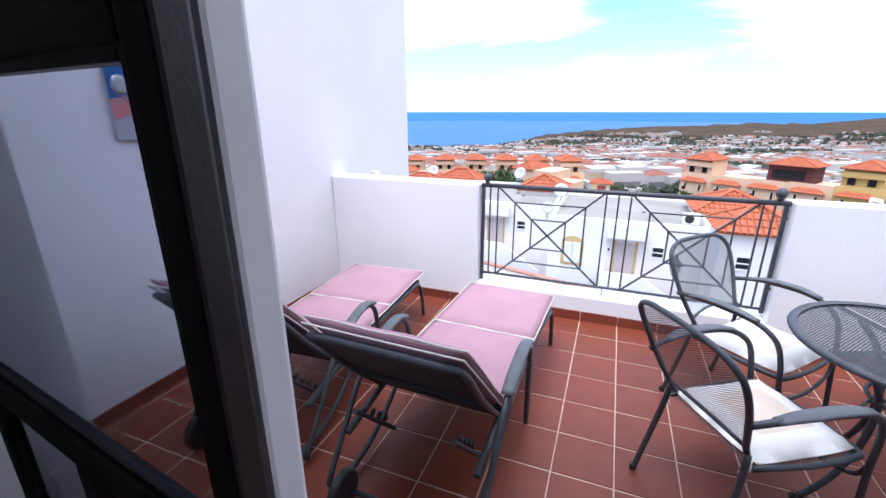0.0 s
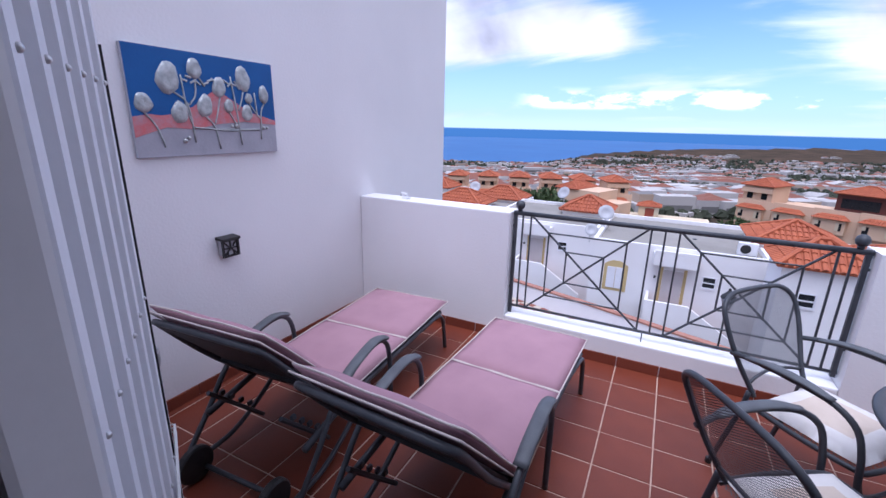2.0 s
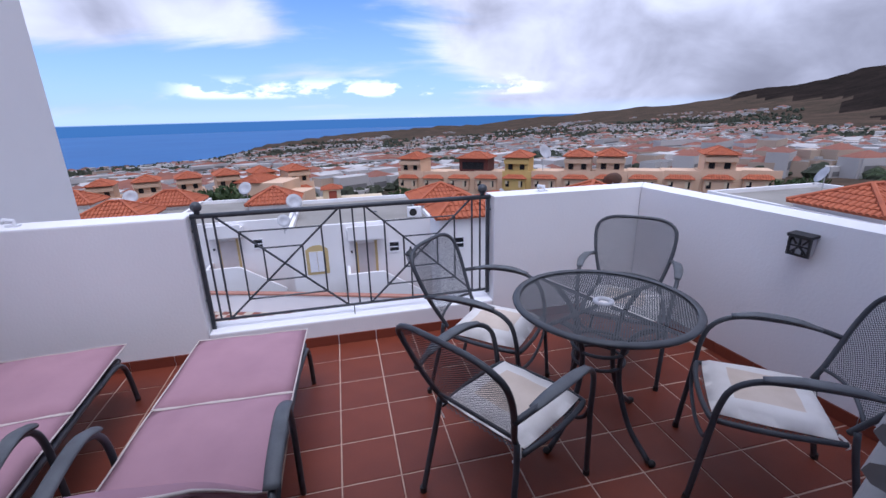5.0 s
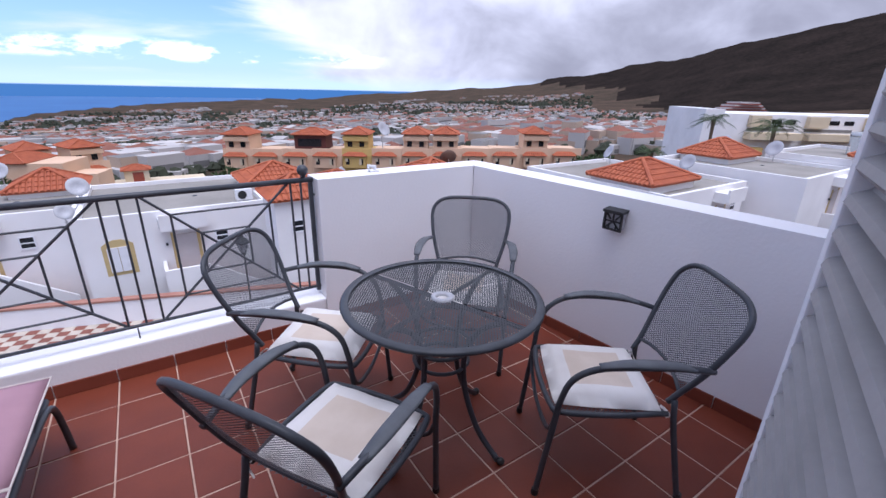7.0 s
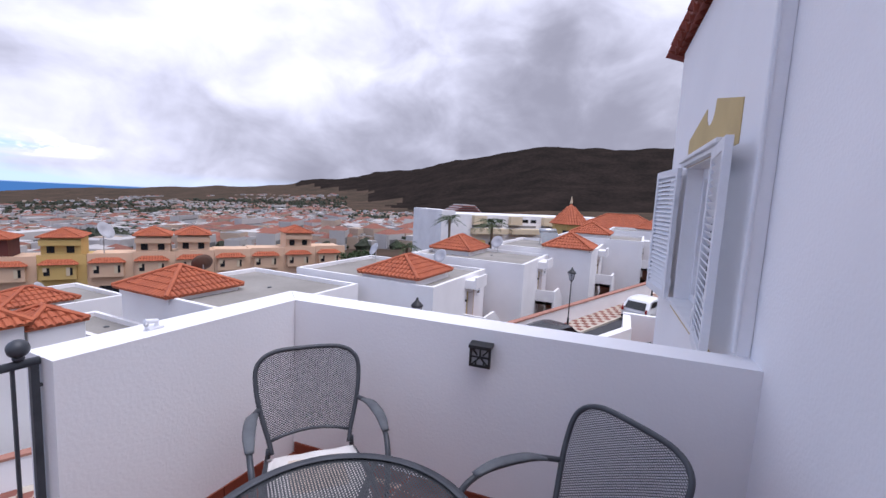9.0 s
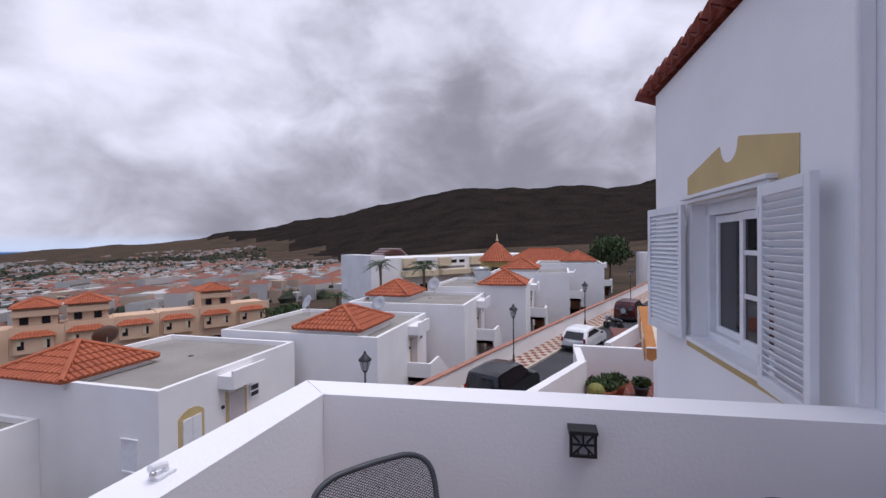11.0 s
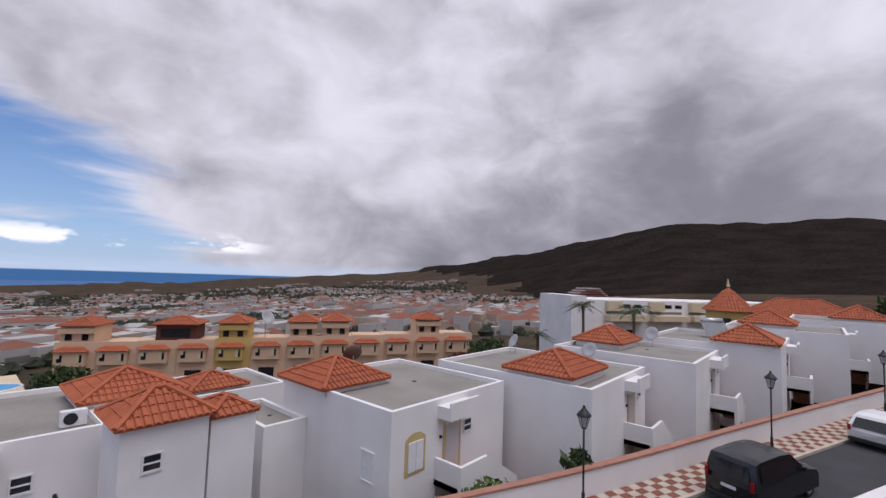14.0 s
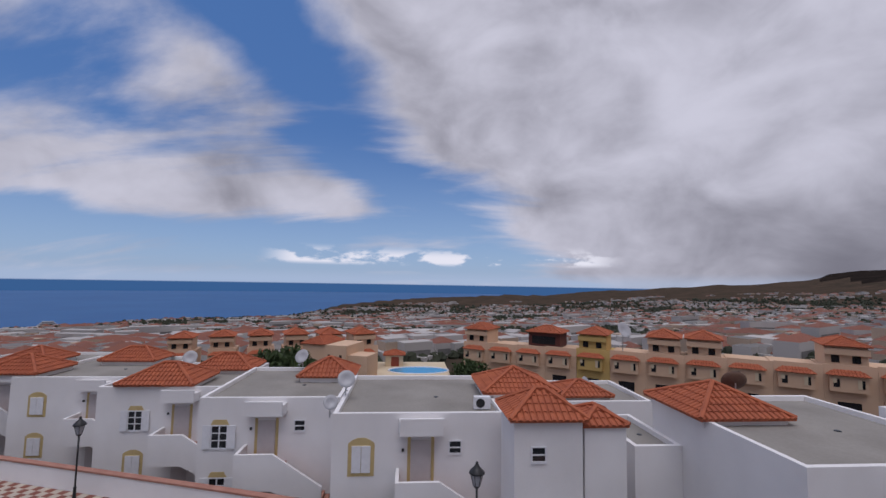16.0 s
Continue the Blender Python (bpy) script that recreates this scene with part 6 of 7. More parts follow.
# ---- the neighbour's patio, pots and awning ----
PZ = -3.15
struct(boxed("floor_patio", (9.2, -4.0, -6.0), (19.25, 1.4, PZ), M_TILE), "terracotta tiled floor of the patio below", "floor")
bm = bmesh.new()
for k in range(29):
    box(bm, (9.2 + k * 0.35, -4.0, PZ + 0.001), (9.212 + k * 0.35, 1.4, PZ + 0.005))
for k in range(16):
    box(bm, (9.2, -3.95 + k * 0.35, PZ + 0.006), (19.25, -3.938 + k * 0.35, PZ + 0.009))
tagged(part("patio_joints", bm, M_GROUT), "pale joints between the patio tiles", "joints", kind="stuff")
bm = bmesh.new()
prism(bm, [(8.5, 5.10, -7), (17.05, 1.50, -7), (17.05, 1.24, -7), (8.5, 4.84, -7)], (0, 0, 7 - 1.95))
struct(part("wall_patio_a", bm, M_WALL2), "white rendered patio wall along the street", "wall")
struct(boxed("wall_patio_b", (19.25, -4.4, -6), (19.47, 1.6, -2.0), M_WALL2), "white rendered wall between patios", "wall")
struct(part("wall_patio_c", prism(bmesh.new(), [(17.052, 1.25, -6), (17.052, 1.5, -6), (19.248, 1.6, -6), (19.248, 1.35, -6)], (0, 0, 6 - 2.05)), M_WALL2), "white rendered patio wall along the street", "wall")
struct(boxed("floor_patio_far", (19.48, -8.0, -6), (29.0, -0.6, -3.1), M_TILE), "terracotta tiled floor of the further patio", "floor")
struct(part("wall_patio_d", prism(bmesh.new(), [(21.4, 0.1, -6), (29.4, -3.3, -6), (29.4, -3.06, -6), (21.4, 0.34, -6)], (0, 0, 6 - 2.3)), M_WALL2), "white rendered patio wall along the street", "wall")
gate = thing("metal_gate", pose(19.6, 1.15, -4.9, 0, 0, -20), "dark iron gate between the patio walls", "gate")
for k in range(9):
    part("gate_bar", box(bmesh.new(), (0.1 + k * 0.18, -0.01, 0), (0.125 + k * 0.18, 0.01, 2.6)), M_BLACK, gate)
part("gate_rail", box(bmesh.new(), (0.05, -0.015, 2.4), (1.65, 0.015, 2.45)), M_BLACK, gate)
# pillar, balcony and awning at the neighbour's front
struct(boxed("pillar", (12.9, -0.34, -6), (13.25, 0.02, -0.1), M_WALL2), "white rendered pillar of the neighbour's porch", "pillar")
struct(boxed("wall_neighbour", (13.6, -7.5, -6), (20.5, -2.6, 0.4), M_WALL2), "white rendered wall of the neighbouring house", "wall")
nb = thing("neighbour_house", pose(22.5, -8.8, -6), "white rendered neighbouring house with a stepped parapet", "house")
part("wall", box(bmesh.new(), (0, 0, 0), (9, 5.6, 6.7)), M_WALL2, nb)
part("upper_storey", box(bmesh.new(), (3.4, -3, 6.7), (12, 4.0, 8.1)), M_WALL2, nb)
bm = bmesh.new()
for k in range(3):
    box(bm, (7.2 - k * 1.4, 4.42, 6.701 + k * 0.001), (8.6 - k * 1.4, 5.0, 7.4 + k * 0.5))
part("stepped_parapet", bm, M_WALL2, nb)
part("balcony_door", box(bmesh.new(), (3.36, 1.0, 6.71), (3.398, 2.4, 7.9)), M_DARKGL, nb)
bm = bmesh.new()
for k in range(10):
    tube(bm, [(0.6 + 0.02, 1.0 + k * 0.4, 6.7), (0.6 + 0.02, 1.0 + k * 0.4, 7.5)], 0.015, 5)
tube(bm, [(0.62, 1.0, 7.5), (0.62, 4.7, 7.5)], 0.02, 6)
part("balcony_rail", bm, M_BLACK, nb)
aw = thing("awning", pose(11.75, 0.42, -0.33), "orange and cream striped awning over the patio", "awning")
for k in range(6):
    y0 = -0.18 * k
    mat_ = M_AWN1 if k % 2 == 0 else M_AWN2
    bm = bmesh.new()
    prism(bm, [(0, y0 - 0.178, 0.10), (0, y0, 0.10), (0.88, y0, 0.75), (0.88, y0 - 0.178, 0.75)], (0, 0, 0.01))
    prism(bm, [(-0.005, y0 - 0.178, -0.12), (-0.005, y0 - 0.09, -0.17), (-0.005, y0, -0.12), (-0.005, y0, 0.10), (-0.005, y0 - 0.178, 0.10)], (0.008, 0, 0))
    part("stripe", bm, mat_, aw)
for k in range(4):
    x0 = 0.22 * k
    mat_ = M_AWN1 if k % 2 == 0 else M_AWN2
    bm = bmesh.new()
    zt = 0.10 + x0 / 0.88 * 0.65
    prism(bm, [(x0, 0.01, zt - 0.24), (x0 + 0.11, 0.01, zt - 0.30), (x0 + 0.218, 0.01, zt - 0.12), (x0 + 0.218, 0.01, zt + 0.16), (x0, 0.01, zt)], (0, 0.008, 0))
    part("valance", bm, mat_, aw)
part("front_bar", tube(bmesh.new(), [(0, 0.0, 0.09), (0, -1.08, 0.09)], 0.02, 6), M_WHITEP, aw)
for x, y, r, h_, n_, kind in ((16.35, 1.02, 0.26, 0.34, 0, "cactus"), (16.95, 0.82, 0.44, 0.40, 500, "bowl"), (17.55, 0.40, 0.38, 0.40, 420, "bowl"), (17.75, -0.45, 0.24, 0.30, 300, "small")):
    mat_ = M_POT if kind != "small" else M_IRON
    pt = thing("plant_pot", pose(x, y, PZ + 0.005), "terracotta pot standing on the patio" if kind != "small" else "dark grey pot standing on the patio", "pot", "patio pots")
    part("pot", lathe(bmesh.new(), [(r * 0.7, 0), (r * 0.95, h_ * 0.8), (r, h_ * 0.82), (r, h_), (r * 0.88, h_), (r * 0.85, h_ * 0.86), (0.02, h_ * 0.86)], 18), mat_, pt, smooth=True)
    if kind == "cactus":
        bm = bmesh.new()
        rings = []
        for j in range(9):
            a = math.pi * j / 8
            rings.append([bm.verts.new(((0.235 * math.sin(a) + 0.001) * (1 + 0.08 * (k % 2)) * math.cos(2 * math.pi * k / 24), (0.235 * math.sin(a) + 0.001) * (1 + 0.08 * (k % 2)) * math.sin(2 * math.pi * k / 24), h_ + 0.17 - 0.22 * math.cos(a))) for k in range(24)])
        for a, b in zip(rings, rings[1:]):
            for k in range(24):
                bm.faces.new((a[k], a[(k + 1) % 24], b[(k + 1) % 24], b[k]))
        part("cactus", bm, surf("yellow_green_cactus", (0.22, 0.20, 0.05), (0.14, 0.15, 0.04), 8, 0.8), pt, "round yellow-green ribbed cactus")
    else:
        bm = bmesh.new()
        leaf_cloud(bm, (0, 0, h_ + 0.14), (r * 1.15, r * 1.15, 0.15), n_, 0.08, n_)
        part("plant", bm, M_GREEN, pt, "low green succulents")

# ---- the ochre terrace houses below ----
def ochre_unit(m, upper, paint=M_HOCH, label="ochre terrace house with tiled window hoods"):
    """Front along local x, facing -y; 5 m wide."""
    o_ = thing("terrace_house", m, label, "house", "ochre terrace houses")
    part("wall", box(bmesh.new(), (0, 0, -6.0), (5.0, 7.0, 2.95)), paint, o_)
    bm = bmesh.new()
    box(bm, (0.4, -0.65, 0.2), (4.0, -0.002, 2.1))
    part("bay", bm, paint, o_)
    rf = bmesh.new()
    tile_slope(rf, (0.2, -0.95, 2.15), (4.2, -0.95, 2.15), (0.9, 0.0, 2.75), (3.5, 0.0, 2.75), 0.32, 0.6, 0.13)
    tile_slope(rf, (4.2, -0.95, 2.15), (4.2, 0.0, 2.15), (3.5, 0.0, 2.75), (3.5, 0.0, 2.75), 0.32, 0.6, 0.13)
    tile_slope(rf, (0.2, 0.0, 2.15), (0.2, -0.95, 2.15), (0.9, 0.0, 2.75), (0.9, 0.0, 2.75), 0.32, 0.6, 0.13)
    part("window_hood", rf, M_ROOFT, o_, "orange clay tiles")
    for x in (0.75, 3.05):
        w_ = part("window", box(bmesh.new(), (x, -0.70, 0.75), (x + 0.6, -0.652, 1.75)), M_DARKGL, o_)
        part("shutter", box(bmesh.new(), (x - 0.06, -0.74, 1.25 if x < 2 else 0.7), (x + 0.32, -0.702, 1.80)), M_HCREAM, w_)
    part("ground_opening", box(bmesh.new(), (1.2, -0.05, -2.6), (3.4, -0.002, -1.1)), M_DARKGL, o_)
    part("parapet", box(bmesh.new(), (0, 0.0, 2.951), (5.0, 0.2, 3.35)), paint, o_)
    if upper:
        up_ = part("upper_storey", box(bmesh.new(), (0.3, 0.6, 2.952), (4.4, 5.6, 5.6)), paint, o_)
        bm = bmesh.new()
        box(bm, (0.2, 0.1, 4.55), (4.5, 0.598, 5.3))
        part("soffit", bm, paint, up_)
        hip_roof(o_, 0.0, -0.1, 4.7, 5.9, 5.62, 1.0, "tiled_roof")
        for x in (0.9, 2.9):
            part("window", box(bmesh.new(), (x, 0.55, 3.55), (x + 0.8, 0.598, 4.45)), M_DARKGL, o_)
    return o_


R0, R1 = Vector((13.36, 82.2)), Vector((64.4, 47.35))
row_dir = (R1 - R0).normalized()
yaw = math.degrees(math.atan2(row_dir.y, row_dir.x))
uppers = [1, 0, 0, 0, 1, 0, 1, 1, 0, 0, 1, 0]
proto = {}
for k, u in enumerate(uppers):
    p = R0 + row_dir * (5.03 * k - 0.3)
    z = -11.9 + 0.13 * k
    m = pose(p.x, p.y, z, 0, 0, yaw)
    if k == 4:
        ochre_unit(m, 1, M_HYEL, "yellow terrace house with tiled window hoods")
    elif u in proto:
        copy_thing(proto[u], m)
    else:
        proto[u] = ochre_unit(m, u)
p = R0 + row_dir * (5.03 * 5.45)
z_row = -11.9 + 0.13 * 5
big_dish = dish(pose(p.x, p.y + 1.5, z_row + 2.95, 0, 0, 20) , 1.25, M_LAMPG, "large pale satellite dish on an ochre house roof", 1.7)
pav = thing("roof_pavilion", pose((R0 + row_dir * 11.4).x + 0.9, (R0 + row_dir * 11.4).y + 1.3, -11.9 + 0.36 + 2.955, 0, 0, yaw), "dark timber roof pavilion with an orange tiled roof", "pavilion")
part("pavilion_wall", box(bmesh.new(), (0, 0, 0), (5.4, 4.5, 2.4)), surf("maroon_timber", (0.10, 0.025, 0.02), (0.07, 0.02, 0.015), 1, 0.7), pav)
part("pavilion_window", box(bmesh.new(), (0.6, -0.05, 0.5), (4.6, -0.002, 1.8)), M_DARKGL, pav)
hip_roof(pav, -0.4, -0.4, 5.8, 4.9, 2.45, 1.0, "tiled_roof")

# the second ochre group, nearer the sea
for k in range(6):
    a = radians(-27.5 + 4.15 * k)
    r = 100 - 3.0 * k
    x, y = EYE[0] + r * math.sin(a), EYE[1] + r * math.cos(a)
    z = EYE[2] - r * math.tan(radians(6.1)) - 6.6
    m = pose(x, y, z, 0, 0, 14 + 2 * k)
    copy_thing(proto[1], m)
end = thing("ochre_block", pose(-9.0, 80.0, -16.0, 0, 0, -20), "plain ochre end block with narrow slit windows", "house")
part("wall", box(bmesh.new(), (-7, 0, -6), (1.5, 7, 6.8)), M_HOCH, end)
part("stair_wall", box(bmesh.new(), (1.52, 0.5, -6), (5.2, 5, 5.2)), M_HOCH, end)
for x in (-2.0, 0.2):
    part("slit_window", box(bmesh.new(), (x, -0.06, 1.2), (x + 0.45, -0.002, 5.2)), M_DARKGL, end)
hip_roof(end, -7.3, -0.3, -2.6, 7.3, 6.85, 1.1, "tiled_roof")
# pool terrace between the groups
pool = thing("swimming_pool", pose(6.1, 88.0, -15.0), "blue swimming pool in a sandy paved terrace", "swimming pool")
bm = bmesh.new()
prism(bm, [(-16, -8, -4), (4.8, -8, -4), (4.8, 9, -4), (-16, 9, -4)], (0, 0, 4))
part("pool_terrace", bm, M_HCREAM, pool)
bm = bmesh.new()
prism(bm, [(5.6 * math.cos(2 * math.pi * k / 28) - 1, 3.2 * math.sin(2 * math.pi * k / 28), 0.002) for k in range(28)], (0, 0, 0.05))
part("pool_water", bm, M_POOL, pool, "clear blue water")
bm = bmesh.new()
tube(bm, [(5.8 * math.cos(2 * math.pi * k / 28) - 1, 3.4 * math.sin(2 * math.pi * k / 28), 0.04) for k in range(28)], 0.16, 6, closed=True)
part("pool_rim", bm, M_WHITEP, pool)
hut = thing("pool_hut", pose(-1.5, 92.0, -15.0), "low cream pool hut with orange tiled roof", "hut")
part("wall", box(bmesh.new(), (0, 0, 0), (3.6, 3, 2.2)), M_HCREAM, hut)
part("opening", box(bmesh.new(), (1.2, -0.04, 0), (2.8, -0.002, 1.9)), M_ROOFE, hut)
hip_roof(hut, -0.4, -0.4, 4.0, 3.4, 2.25, 0.8, "tiled_roof")

# ---- white apartment building and the yellow turret house ----
ap = thing("apartment_building", pose(83.3, 38.5, -12.5, 0, 0, -36), "long white apartment building with cream balconies", "apartment building")
part("wall", box(bmesh.new(), (0, 0, -6), (54, 14, 11.4)), M_WALL2, ap)
part("stair_block", box(bmesh.new(), (-1.5, -0.6, -6), (1.7, 13, 12.1)), M_WALL2, ap)
for k in range(5):
    x = 6.0 + k * 9.6
    b_ = part("balcony", box(bmesh.new(), (x, -2.0, 7.4), (x + 8.6, -0.002, 8.5)), M_HCREAM, ap)
    part("roof_turret", box(bmesh.new(), (x + 0.2, -1.0, 9.4), (x + 3.4, 2.5, 11.2)), M_HCREAM, ap)
    part("balcony_shade", box(bmesh.new(), (x + 0.3, -0.05, 8.7), (x + 8.2, -0.003, 9.2)), M_TGREY, ap)
    for j in range(2):
        part("window", box(bmesh.new(), (x + 4.2 + j * 2.4, -0.06, 9.9), (x + 5.8 + j * 2.4, -0.003, 10.6)), M_DARKGL, ap)
        part("lower_window", box(bmesh.new(), (x + 0.8 + j * 4, -0.06, 3.8), (x + 2.8 + j * 4, -0.003, 5.6)), M_DARKGL, ap)
part("yellow_base", box(bmesh.new(), (4.2, -1.4, -6), (9.0, -0.003, 6.0)), M_HYEL, ap)
tu = thing("turret_house", pose(84, 8.5, -7), "yellow house with an orange tiled turret", "house")
part("turret", lathe(bmesh.new(), [(3.0, -3), (3.0, 5.6)], 8, (-3, 5, 0)), M_HYEL, tu)
bm = bmesh.new()
for k in range(8):
    a, b = 2 * math.pi * k / 8, 2 * math.pi * (k + 1) / 8
    tile_slope(bm, (-3 + 3.5 * math.cos(b), 5 + 3.5 * math.sin(b), 5.6), (-3 + 3.5 * math.cos(a), 5 + 3.5 * math.sin(a), 5.6), (-3, 5, 9.2), (-3, 5, 9.2), 0.4, 0.7, 0.16)
part("turret_roof", bm, M_ROOFT, tu, "orange clay tiles")
part("finial", tube(bmesh.new(), [(-3, 5, 9.2), (-3, 5, 10.4)], [0.25, 0.05], 8), M_HCREAM, tu)
part("body", box(bmesh.new(), (0, -10, -3), (9, 4, 5.2)), M_HYEL, tu)
hip_roof(tu, -0.5, -10.5, 9.5, 4.5, 5.25, 2.4, "tiled_roof")
for y in (-8, -5, -2, 1):
    part("window", box(bmesh.new(), (-0.05, y, 2.6), (-0.003, y + 1.1, 4.2)), M_DARKGL, tu)
part("turret_window", box(bmesh.new(), (-6.05, 4.3, 2.9), (-5.7, 5.6, 4.6)), M_DARKGL, tu)
# far red-and-white stepped apartment block on the hill's foot
rb = thing("red_apartment_block", pose(560, 262, -20, 0, 0, -25), "stepped apartment block in red and white bands", "apartment building")
M_BRICKR = surf("red_brown_render", (0.26, 0.09, 0.07), (0.20, 0.07, 0.055), 0.1, 0.9)
for k in range(5):
    part("storey", box(bmesh.new(), (k * 7, -k * 1.5, 3.2 * k), (78 - k * 6, 18, 3.2 * k + 1.7)), M_BRICKR, rb)
    part("balcony_band", box(bmesh.new(), (k * 7 + 1, -k * 1.5 + 1, 3.2 * k + 1.701), (77 - k * 6, 18, 3.2 * k + 3.199)), M_TWHITE, rb)

# ---- the town: thousands of small houses, and trees between them ----
rng = np.random.default_rng(5)
verts, faces, mats = [], [], []
tverts, tfaces = [], []


def add_box(cx, cy, z0, w, d, h, yaw_, wall, roof_):
    c, s = math.cos(yaw_), math.sin(yaw_)
    n0 = len(verts)
    for z in (z0, z0 + h):
        for u, v in ((-w / 2, -d / 2), (w / 2, -d / 2), (w / 2, d / 2), (-w / 2, d / 2)):
            verts.append((cx + u * c - v * s, cy + u * s + v * c, z))
    for k in range(4):
        faces.append((n0 + k, n0 + (k + 1) % 4, n0 + 4 + (k + 1) % 4, n0 + 4 + k))
        mats.append(wall)
    if roof_ == 2:
        verts.append((cx, cy, z0 + h + min(w, d) * 0.28))
        for k in range(4):
            faces.append((n0 + 4 + k, n0 + 4 + (k + 1) % 4, n0 + 8))
            mats.append(2)
    else:
        faces.append((n0 + 4, n0 + 5, n0 + 6, n0 + 7))
        mats.append(roof_)
    # a dark band of openings
    if h > 3.5:
        n1 = len(verts)
        for z in (z0 + h * 0.45, z0 + h * 0.72):
            for u in (-w * 0.42, w * 0.42):
                verts.append((cx + u * c + (d / 2 + 0.06) * s, cy + u * s - (d / 2 + 0.06) * c, z))
        faces.append((n1, n1 + 1, n1 + 3, n1 + 2))
        mats.append(3)


def add_tree(cx, cy, z0, r):
    n0 = len(tverts)
    k = 7
    for lvl, (f, hz) in enumerate(((0.75, 0.15), (1.0, 0.8), (0.55, 1.5))):
        for q in range(k):
            a = 2 * math.pi * (q + 0.4 * lvl) / k
            rr = r * f * rng.uniform(0.65, 1.25)
            tverts.append((cx + rr * math.cos(a), cy + rr * math.sin(a), z0 + r * hz * rng.uniform(0.8, 1.2)))
    tverts.append((cx, cy, z0 + 1.75 * r))
    for lvl in range(2):
        for q in range(k):
            b = n0 + lvl * k
            tfaces.append((b + q, b + (q + 1) % k, b + k + (q + 1) % k, b + k + q))
    for q in range(k):
        tfaces.append((n0 + 2 * k + q, n0 + 2 * k + (q + 1) % k, n0 + 3 * k))


def coast_r(a):
    return 1480 - 20 * max(0, -15 - a) + max(0, a + 15) * 50


made = 0
for _ in range(38000):
    a = rng.uniform(-62, 74)
    r = math.exp(rng.uniform(math.log(128), math.log(2600)))
    if r > coast_r(a) - 20:
        continue
    if a > 52 and r > 1050 - (a - 52) * 25:
        continue
    x, y = EYE[0] + r * math.sin(radians(a)), EYE[1] + r * math.cos(radians(a))
    if 2 < a < 66 and r < 150:
        continue
    dens = noise.noise((x / 260, y / 260, 7.0)) + 0.25
    if r < 800:
        dens += 0.15
    if r > 1300:
        dens -= 0.12 + (r - 1300) / 3400
    if dens < -0.05 or rng.uniform() > 0.45 + dens:
        if rng.uniform() < 0.75 and r < 2000:
            add_tree(x, y, ground_z(x, y) - 0.3, rng.uniform(1.3, 2.8) * (1 + r / 1500))
        continue
    zone = noise.noise((x / 150, y / 150, 3.0))
    yaw_ = 0.6 * round(zone * 3) + 0.5
    w, d = rng.uniform(5, 10) * (1 + r / 2200), rng.uniform(4, 6.5) * (1 + r / 2200)
    h = rng.choice([2.6, 3.0, 4.4, 5.2, 7.0], p=[0.32, 0.28, 0.22, 0.14, 0.04])
    if rng.uniform() < 0.05 and r > 250:
        w, d, h = w * 3.2, d * 1.3, h * 1.5
    white = rng.uniform() < (0.80 if a < 32 else 0.62) + zone * 0.35
    wall = 0 if white else 1
    roof_ = rng.choice([2, 2, 3, wall]) if (zone < -0.1) else rng.choice([2, 3, 0, 0, 0])
    add_box(x, y, ground_z(x, y) - 1.5, w, d, h + 1.5, yaw_, wall, int(roof_))
    made += 1
    if rng.uniform() < 0.4 and r < 1600:
        add_tree(x + rng.uniform(-9, 9), y - rng.uniform(4, 8), ground_z(x, y) - 0.3, rng.uniform(1.3, 2.6) * (1 + r / 1500))
me = bpy.data.meshes.new("town")
me.from_pydata(verts, [], faces)
for m_ in (M_TWHITE, M_TCREAM, M_TROOF, M_TGREY):
    me.materials.append(m_)
me.polygons.foreach_set("material_index", mats)
tagged(new("town_houses", me), "white and orange-roofed houses spread down to the coast", "town", kind="stuff")
me = bpy.data.meshes.new("town_trees")
me.from_pydata(tverts, [], tfaces)
me.materials.append(M_GREENF)
tagged(new("town_trees", me), "dark trees and bushes between the town houses", "trees", kind="stuff")
# white hotels on the shore
for a, r, w, h in ((-37.5, 1430, 46, 16), (-30.0, 1400, 70, 13), (-22.5, 1390, 60, 9), (-12, 1440, 80, 8), (-5, 1650, 90, 9), (6, 2200, 60, 12)):
    x, y = EYE[0] + r * math.sin(radians(a)), EYE[1] + r * math.cos(radians(a))
    ht_ = thing("shore_hotel", pose(x, y, ground_z(x, y), 0, 0, -a), "white hotel on the shore", "hotel", "shore hotels")
    for k in range(4):
        f = 1 - 0.17 * k
        part("storey", box(bmesh.new(), (-w * f / 2, -8 + k * 1.2, k * h / 4 - (3 if k == 0 else 0)), (w * f / 2, 8, (k + 1) * h / 4 - 0.02)), M_TWHITE, ht_)
        part("balcony_band", box(bmesh.new(), (-w * f / 2 + 1, -8.1 + k * 1.2, k * h / 4 + h * 0.07), (w * f / 2 - 1, -8.002 + k * 1.2, k * h / 4 + h * 0.17)), M_TGREY, ht_)

# ---- floor tiles and skirting of the terrace ----
P = 0.277
tiles = thing("floor", pose(0, 0, 0), "square terracotta floor tiles with pale joints", "floor", kind="structure")


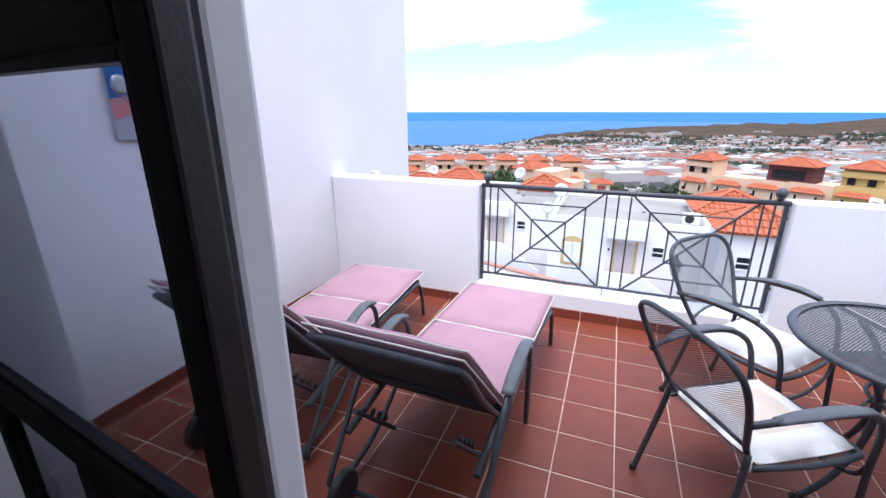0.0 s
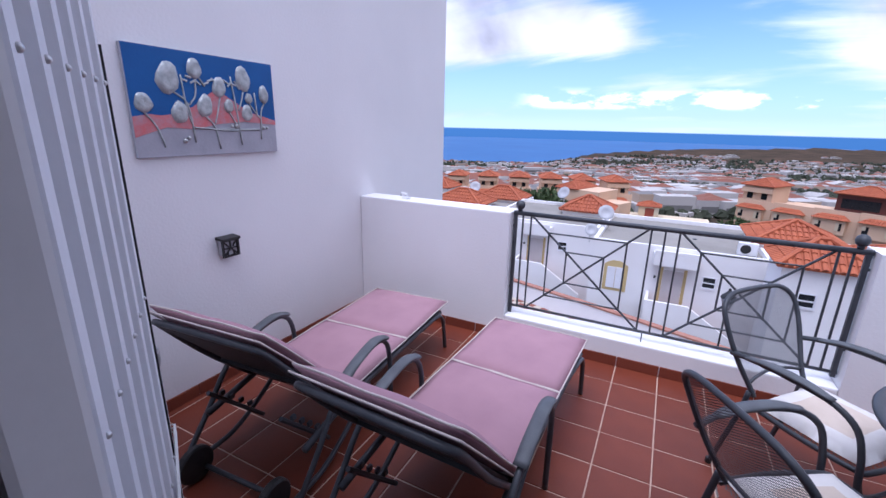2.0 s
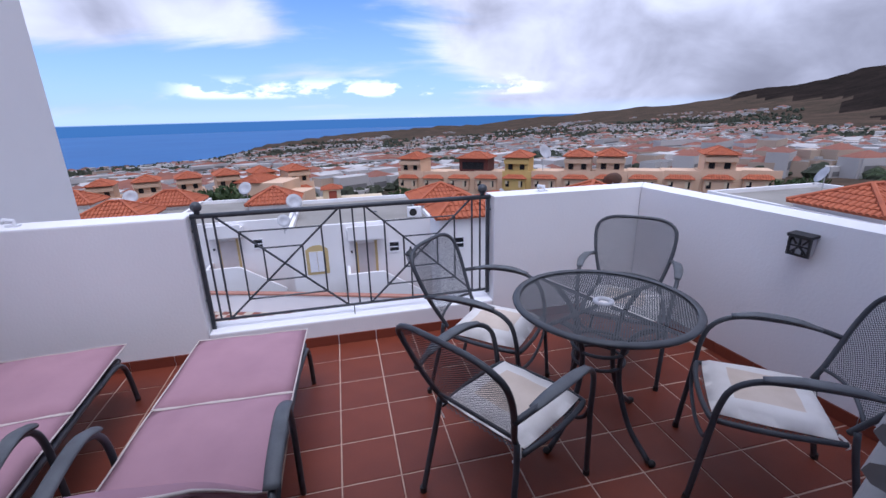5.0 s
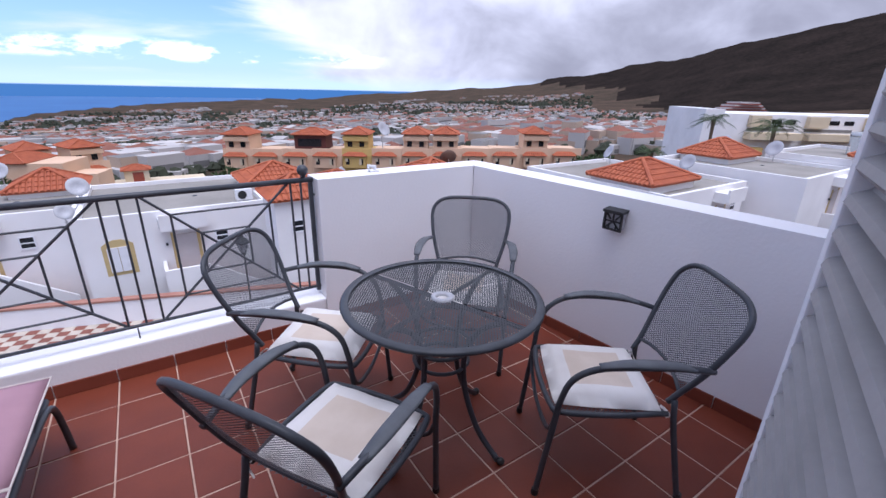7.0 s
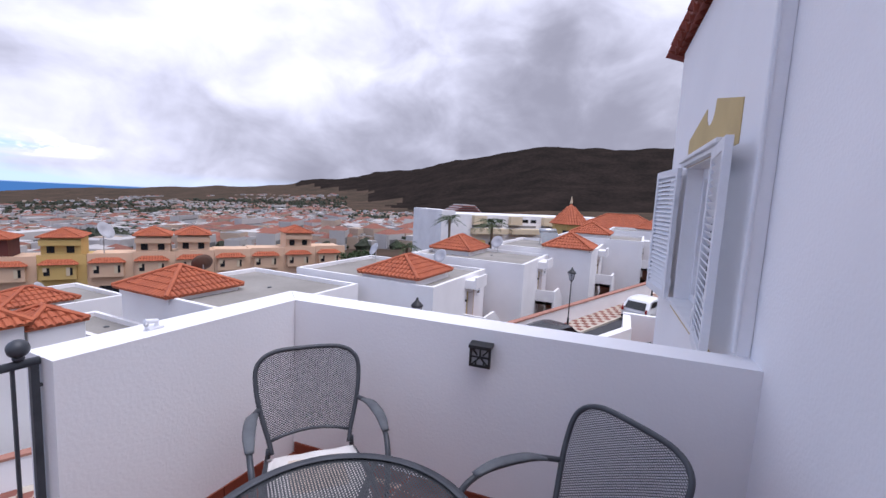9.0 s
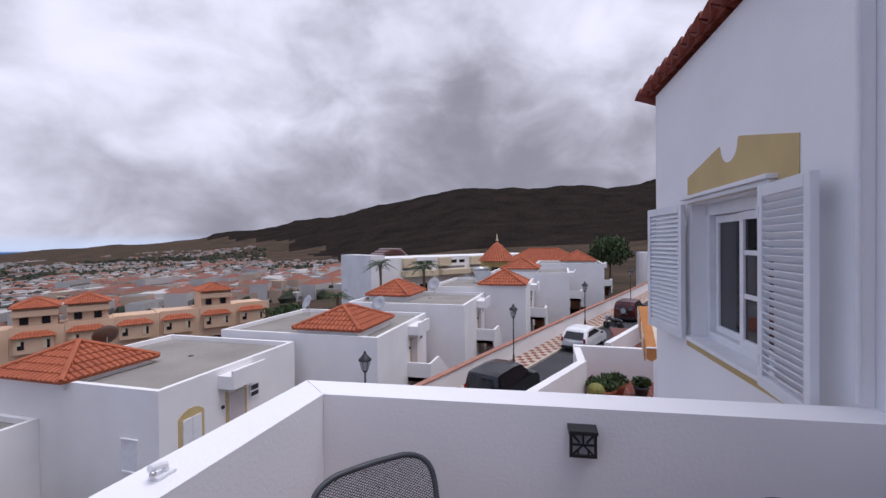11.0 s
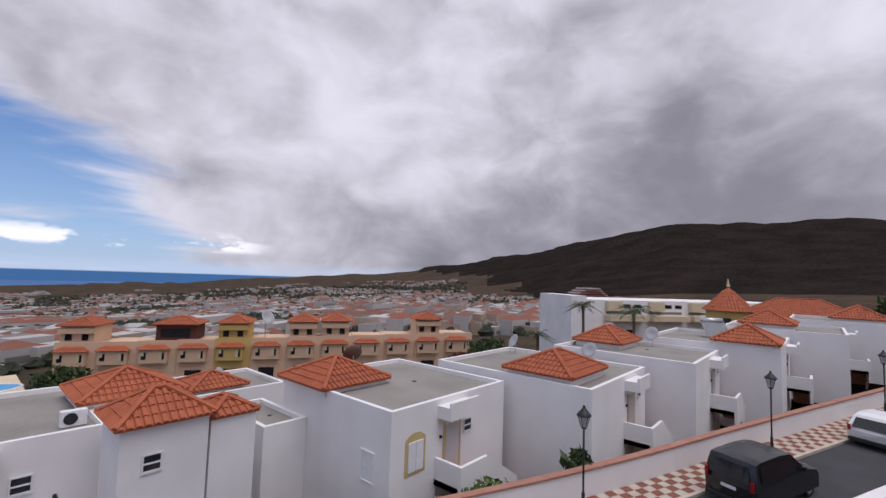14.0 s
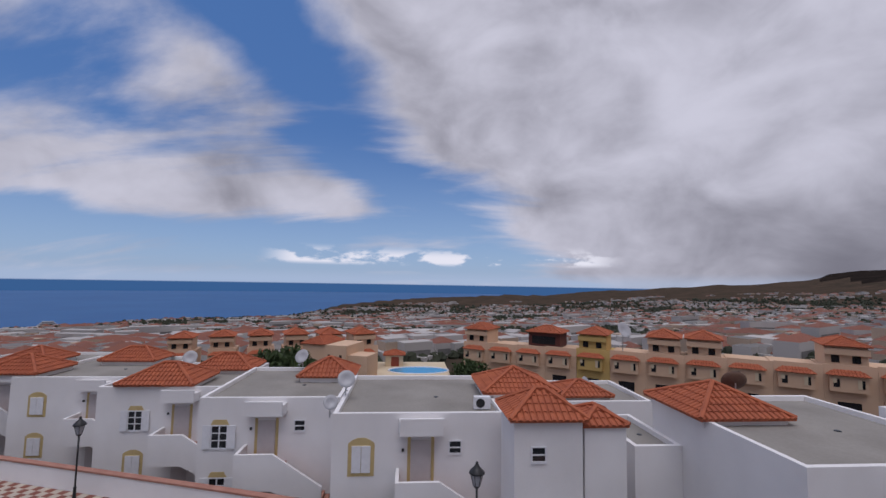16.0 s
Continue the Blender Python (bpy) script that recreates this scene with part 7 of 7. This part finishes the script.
def tile_mesh_of(w, d, h, material, name):
    bm = bmesh.new()
    box(bm, (-w / 2, -d / 2, -h), (w / 2, d / 2, 0))
    edges = [e for e in bm.edges if all(abs(v.co.z) < 1e-6 for v in e.verts)]
    bmesh.ops.bevel(bm, geom=edges, offset=0.003, segments=1, affect="EDGES")
    me = bpy.data.meshes.new(name)
    bm.to_mesh(me)
    bm.free()
    me.materials.append(material)
    return me


me_tile = tile_mesh_of(P - 0.007, P - 0.007, 0.012, M_TILE, "tile")
for i in range(-9, 11):
    for j in range(-10, 3):
        x, y = 2.265 + P * (i + 0.5), 2.58 + P * (j + 0.5)
        edge = RW[0][0] + (RW[1][0] - RW[0][0]) * (RW[0][1] - y) / (RW[0][1] - RW[1][1])
        if x > edge + 0.10 or x < -0.1 or y > 3.16 or y < 0.02:
            continue
        ob = new("tile", me_tile)
        ob.parent = tiles
        ob.matrix_local = pose(x, y, random.uniform(-0.0012, 0.0012), random.uniform(-0.15, 0.15), random.uniform(-0.15, 0.15), 0)
SK = 0.075
skirt = thing("baseboard", pose(0, 0, 0), "dark terracotta skirting tiles along the walls", "skirting", kind="structure")
me_sk = bpy.data.meshes.new("skirting_tile")
bm = box(bmesh.new(), (-P / 2 + 0.003, -0.011, 0.0015), (P / 2 - 0.003, -0.001, SK))
bm.to_mesh(me_sk)
bm.free()
me_sk.materials.append(M_SKIRT)
runs = []
for i in range(-8, 9):
    x = 2.265 + P * (i + 0.5)
    if 0.12 < x < 4.55:
        runs.append(pose(x, 3.10, 0))
for j in range(0, 9):
    runs.append(pose(0, 3.10 - P * (j + 0.5), 0, 0, 0, 90))
L = math.hypot(RW[0][0] - RW[1][0], RW[0][1] - RW[1][1])
for j in range(0, 9):
    f = (0.013 + P * (j + 0.5)) / L
    runs.append(pose(RW[0][0] + (RW[1][0] - RW[0][0]) * f, RW[0][1] + (RW[1][1] - RW[0][1]) * f, 0, 0, 0, -90 - ang))
for m in runs:
    ob = new("skirting_tile", me_sk)
    ob.parent = skirt
    ob.matrix_local = m
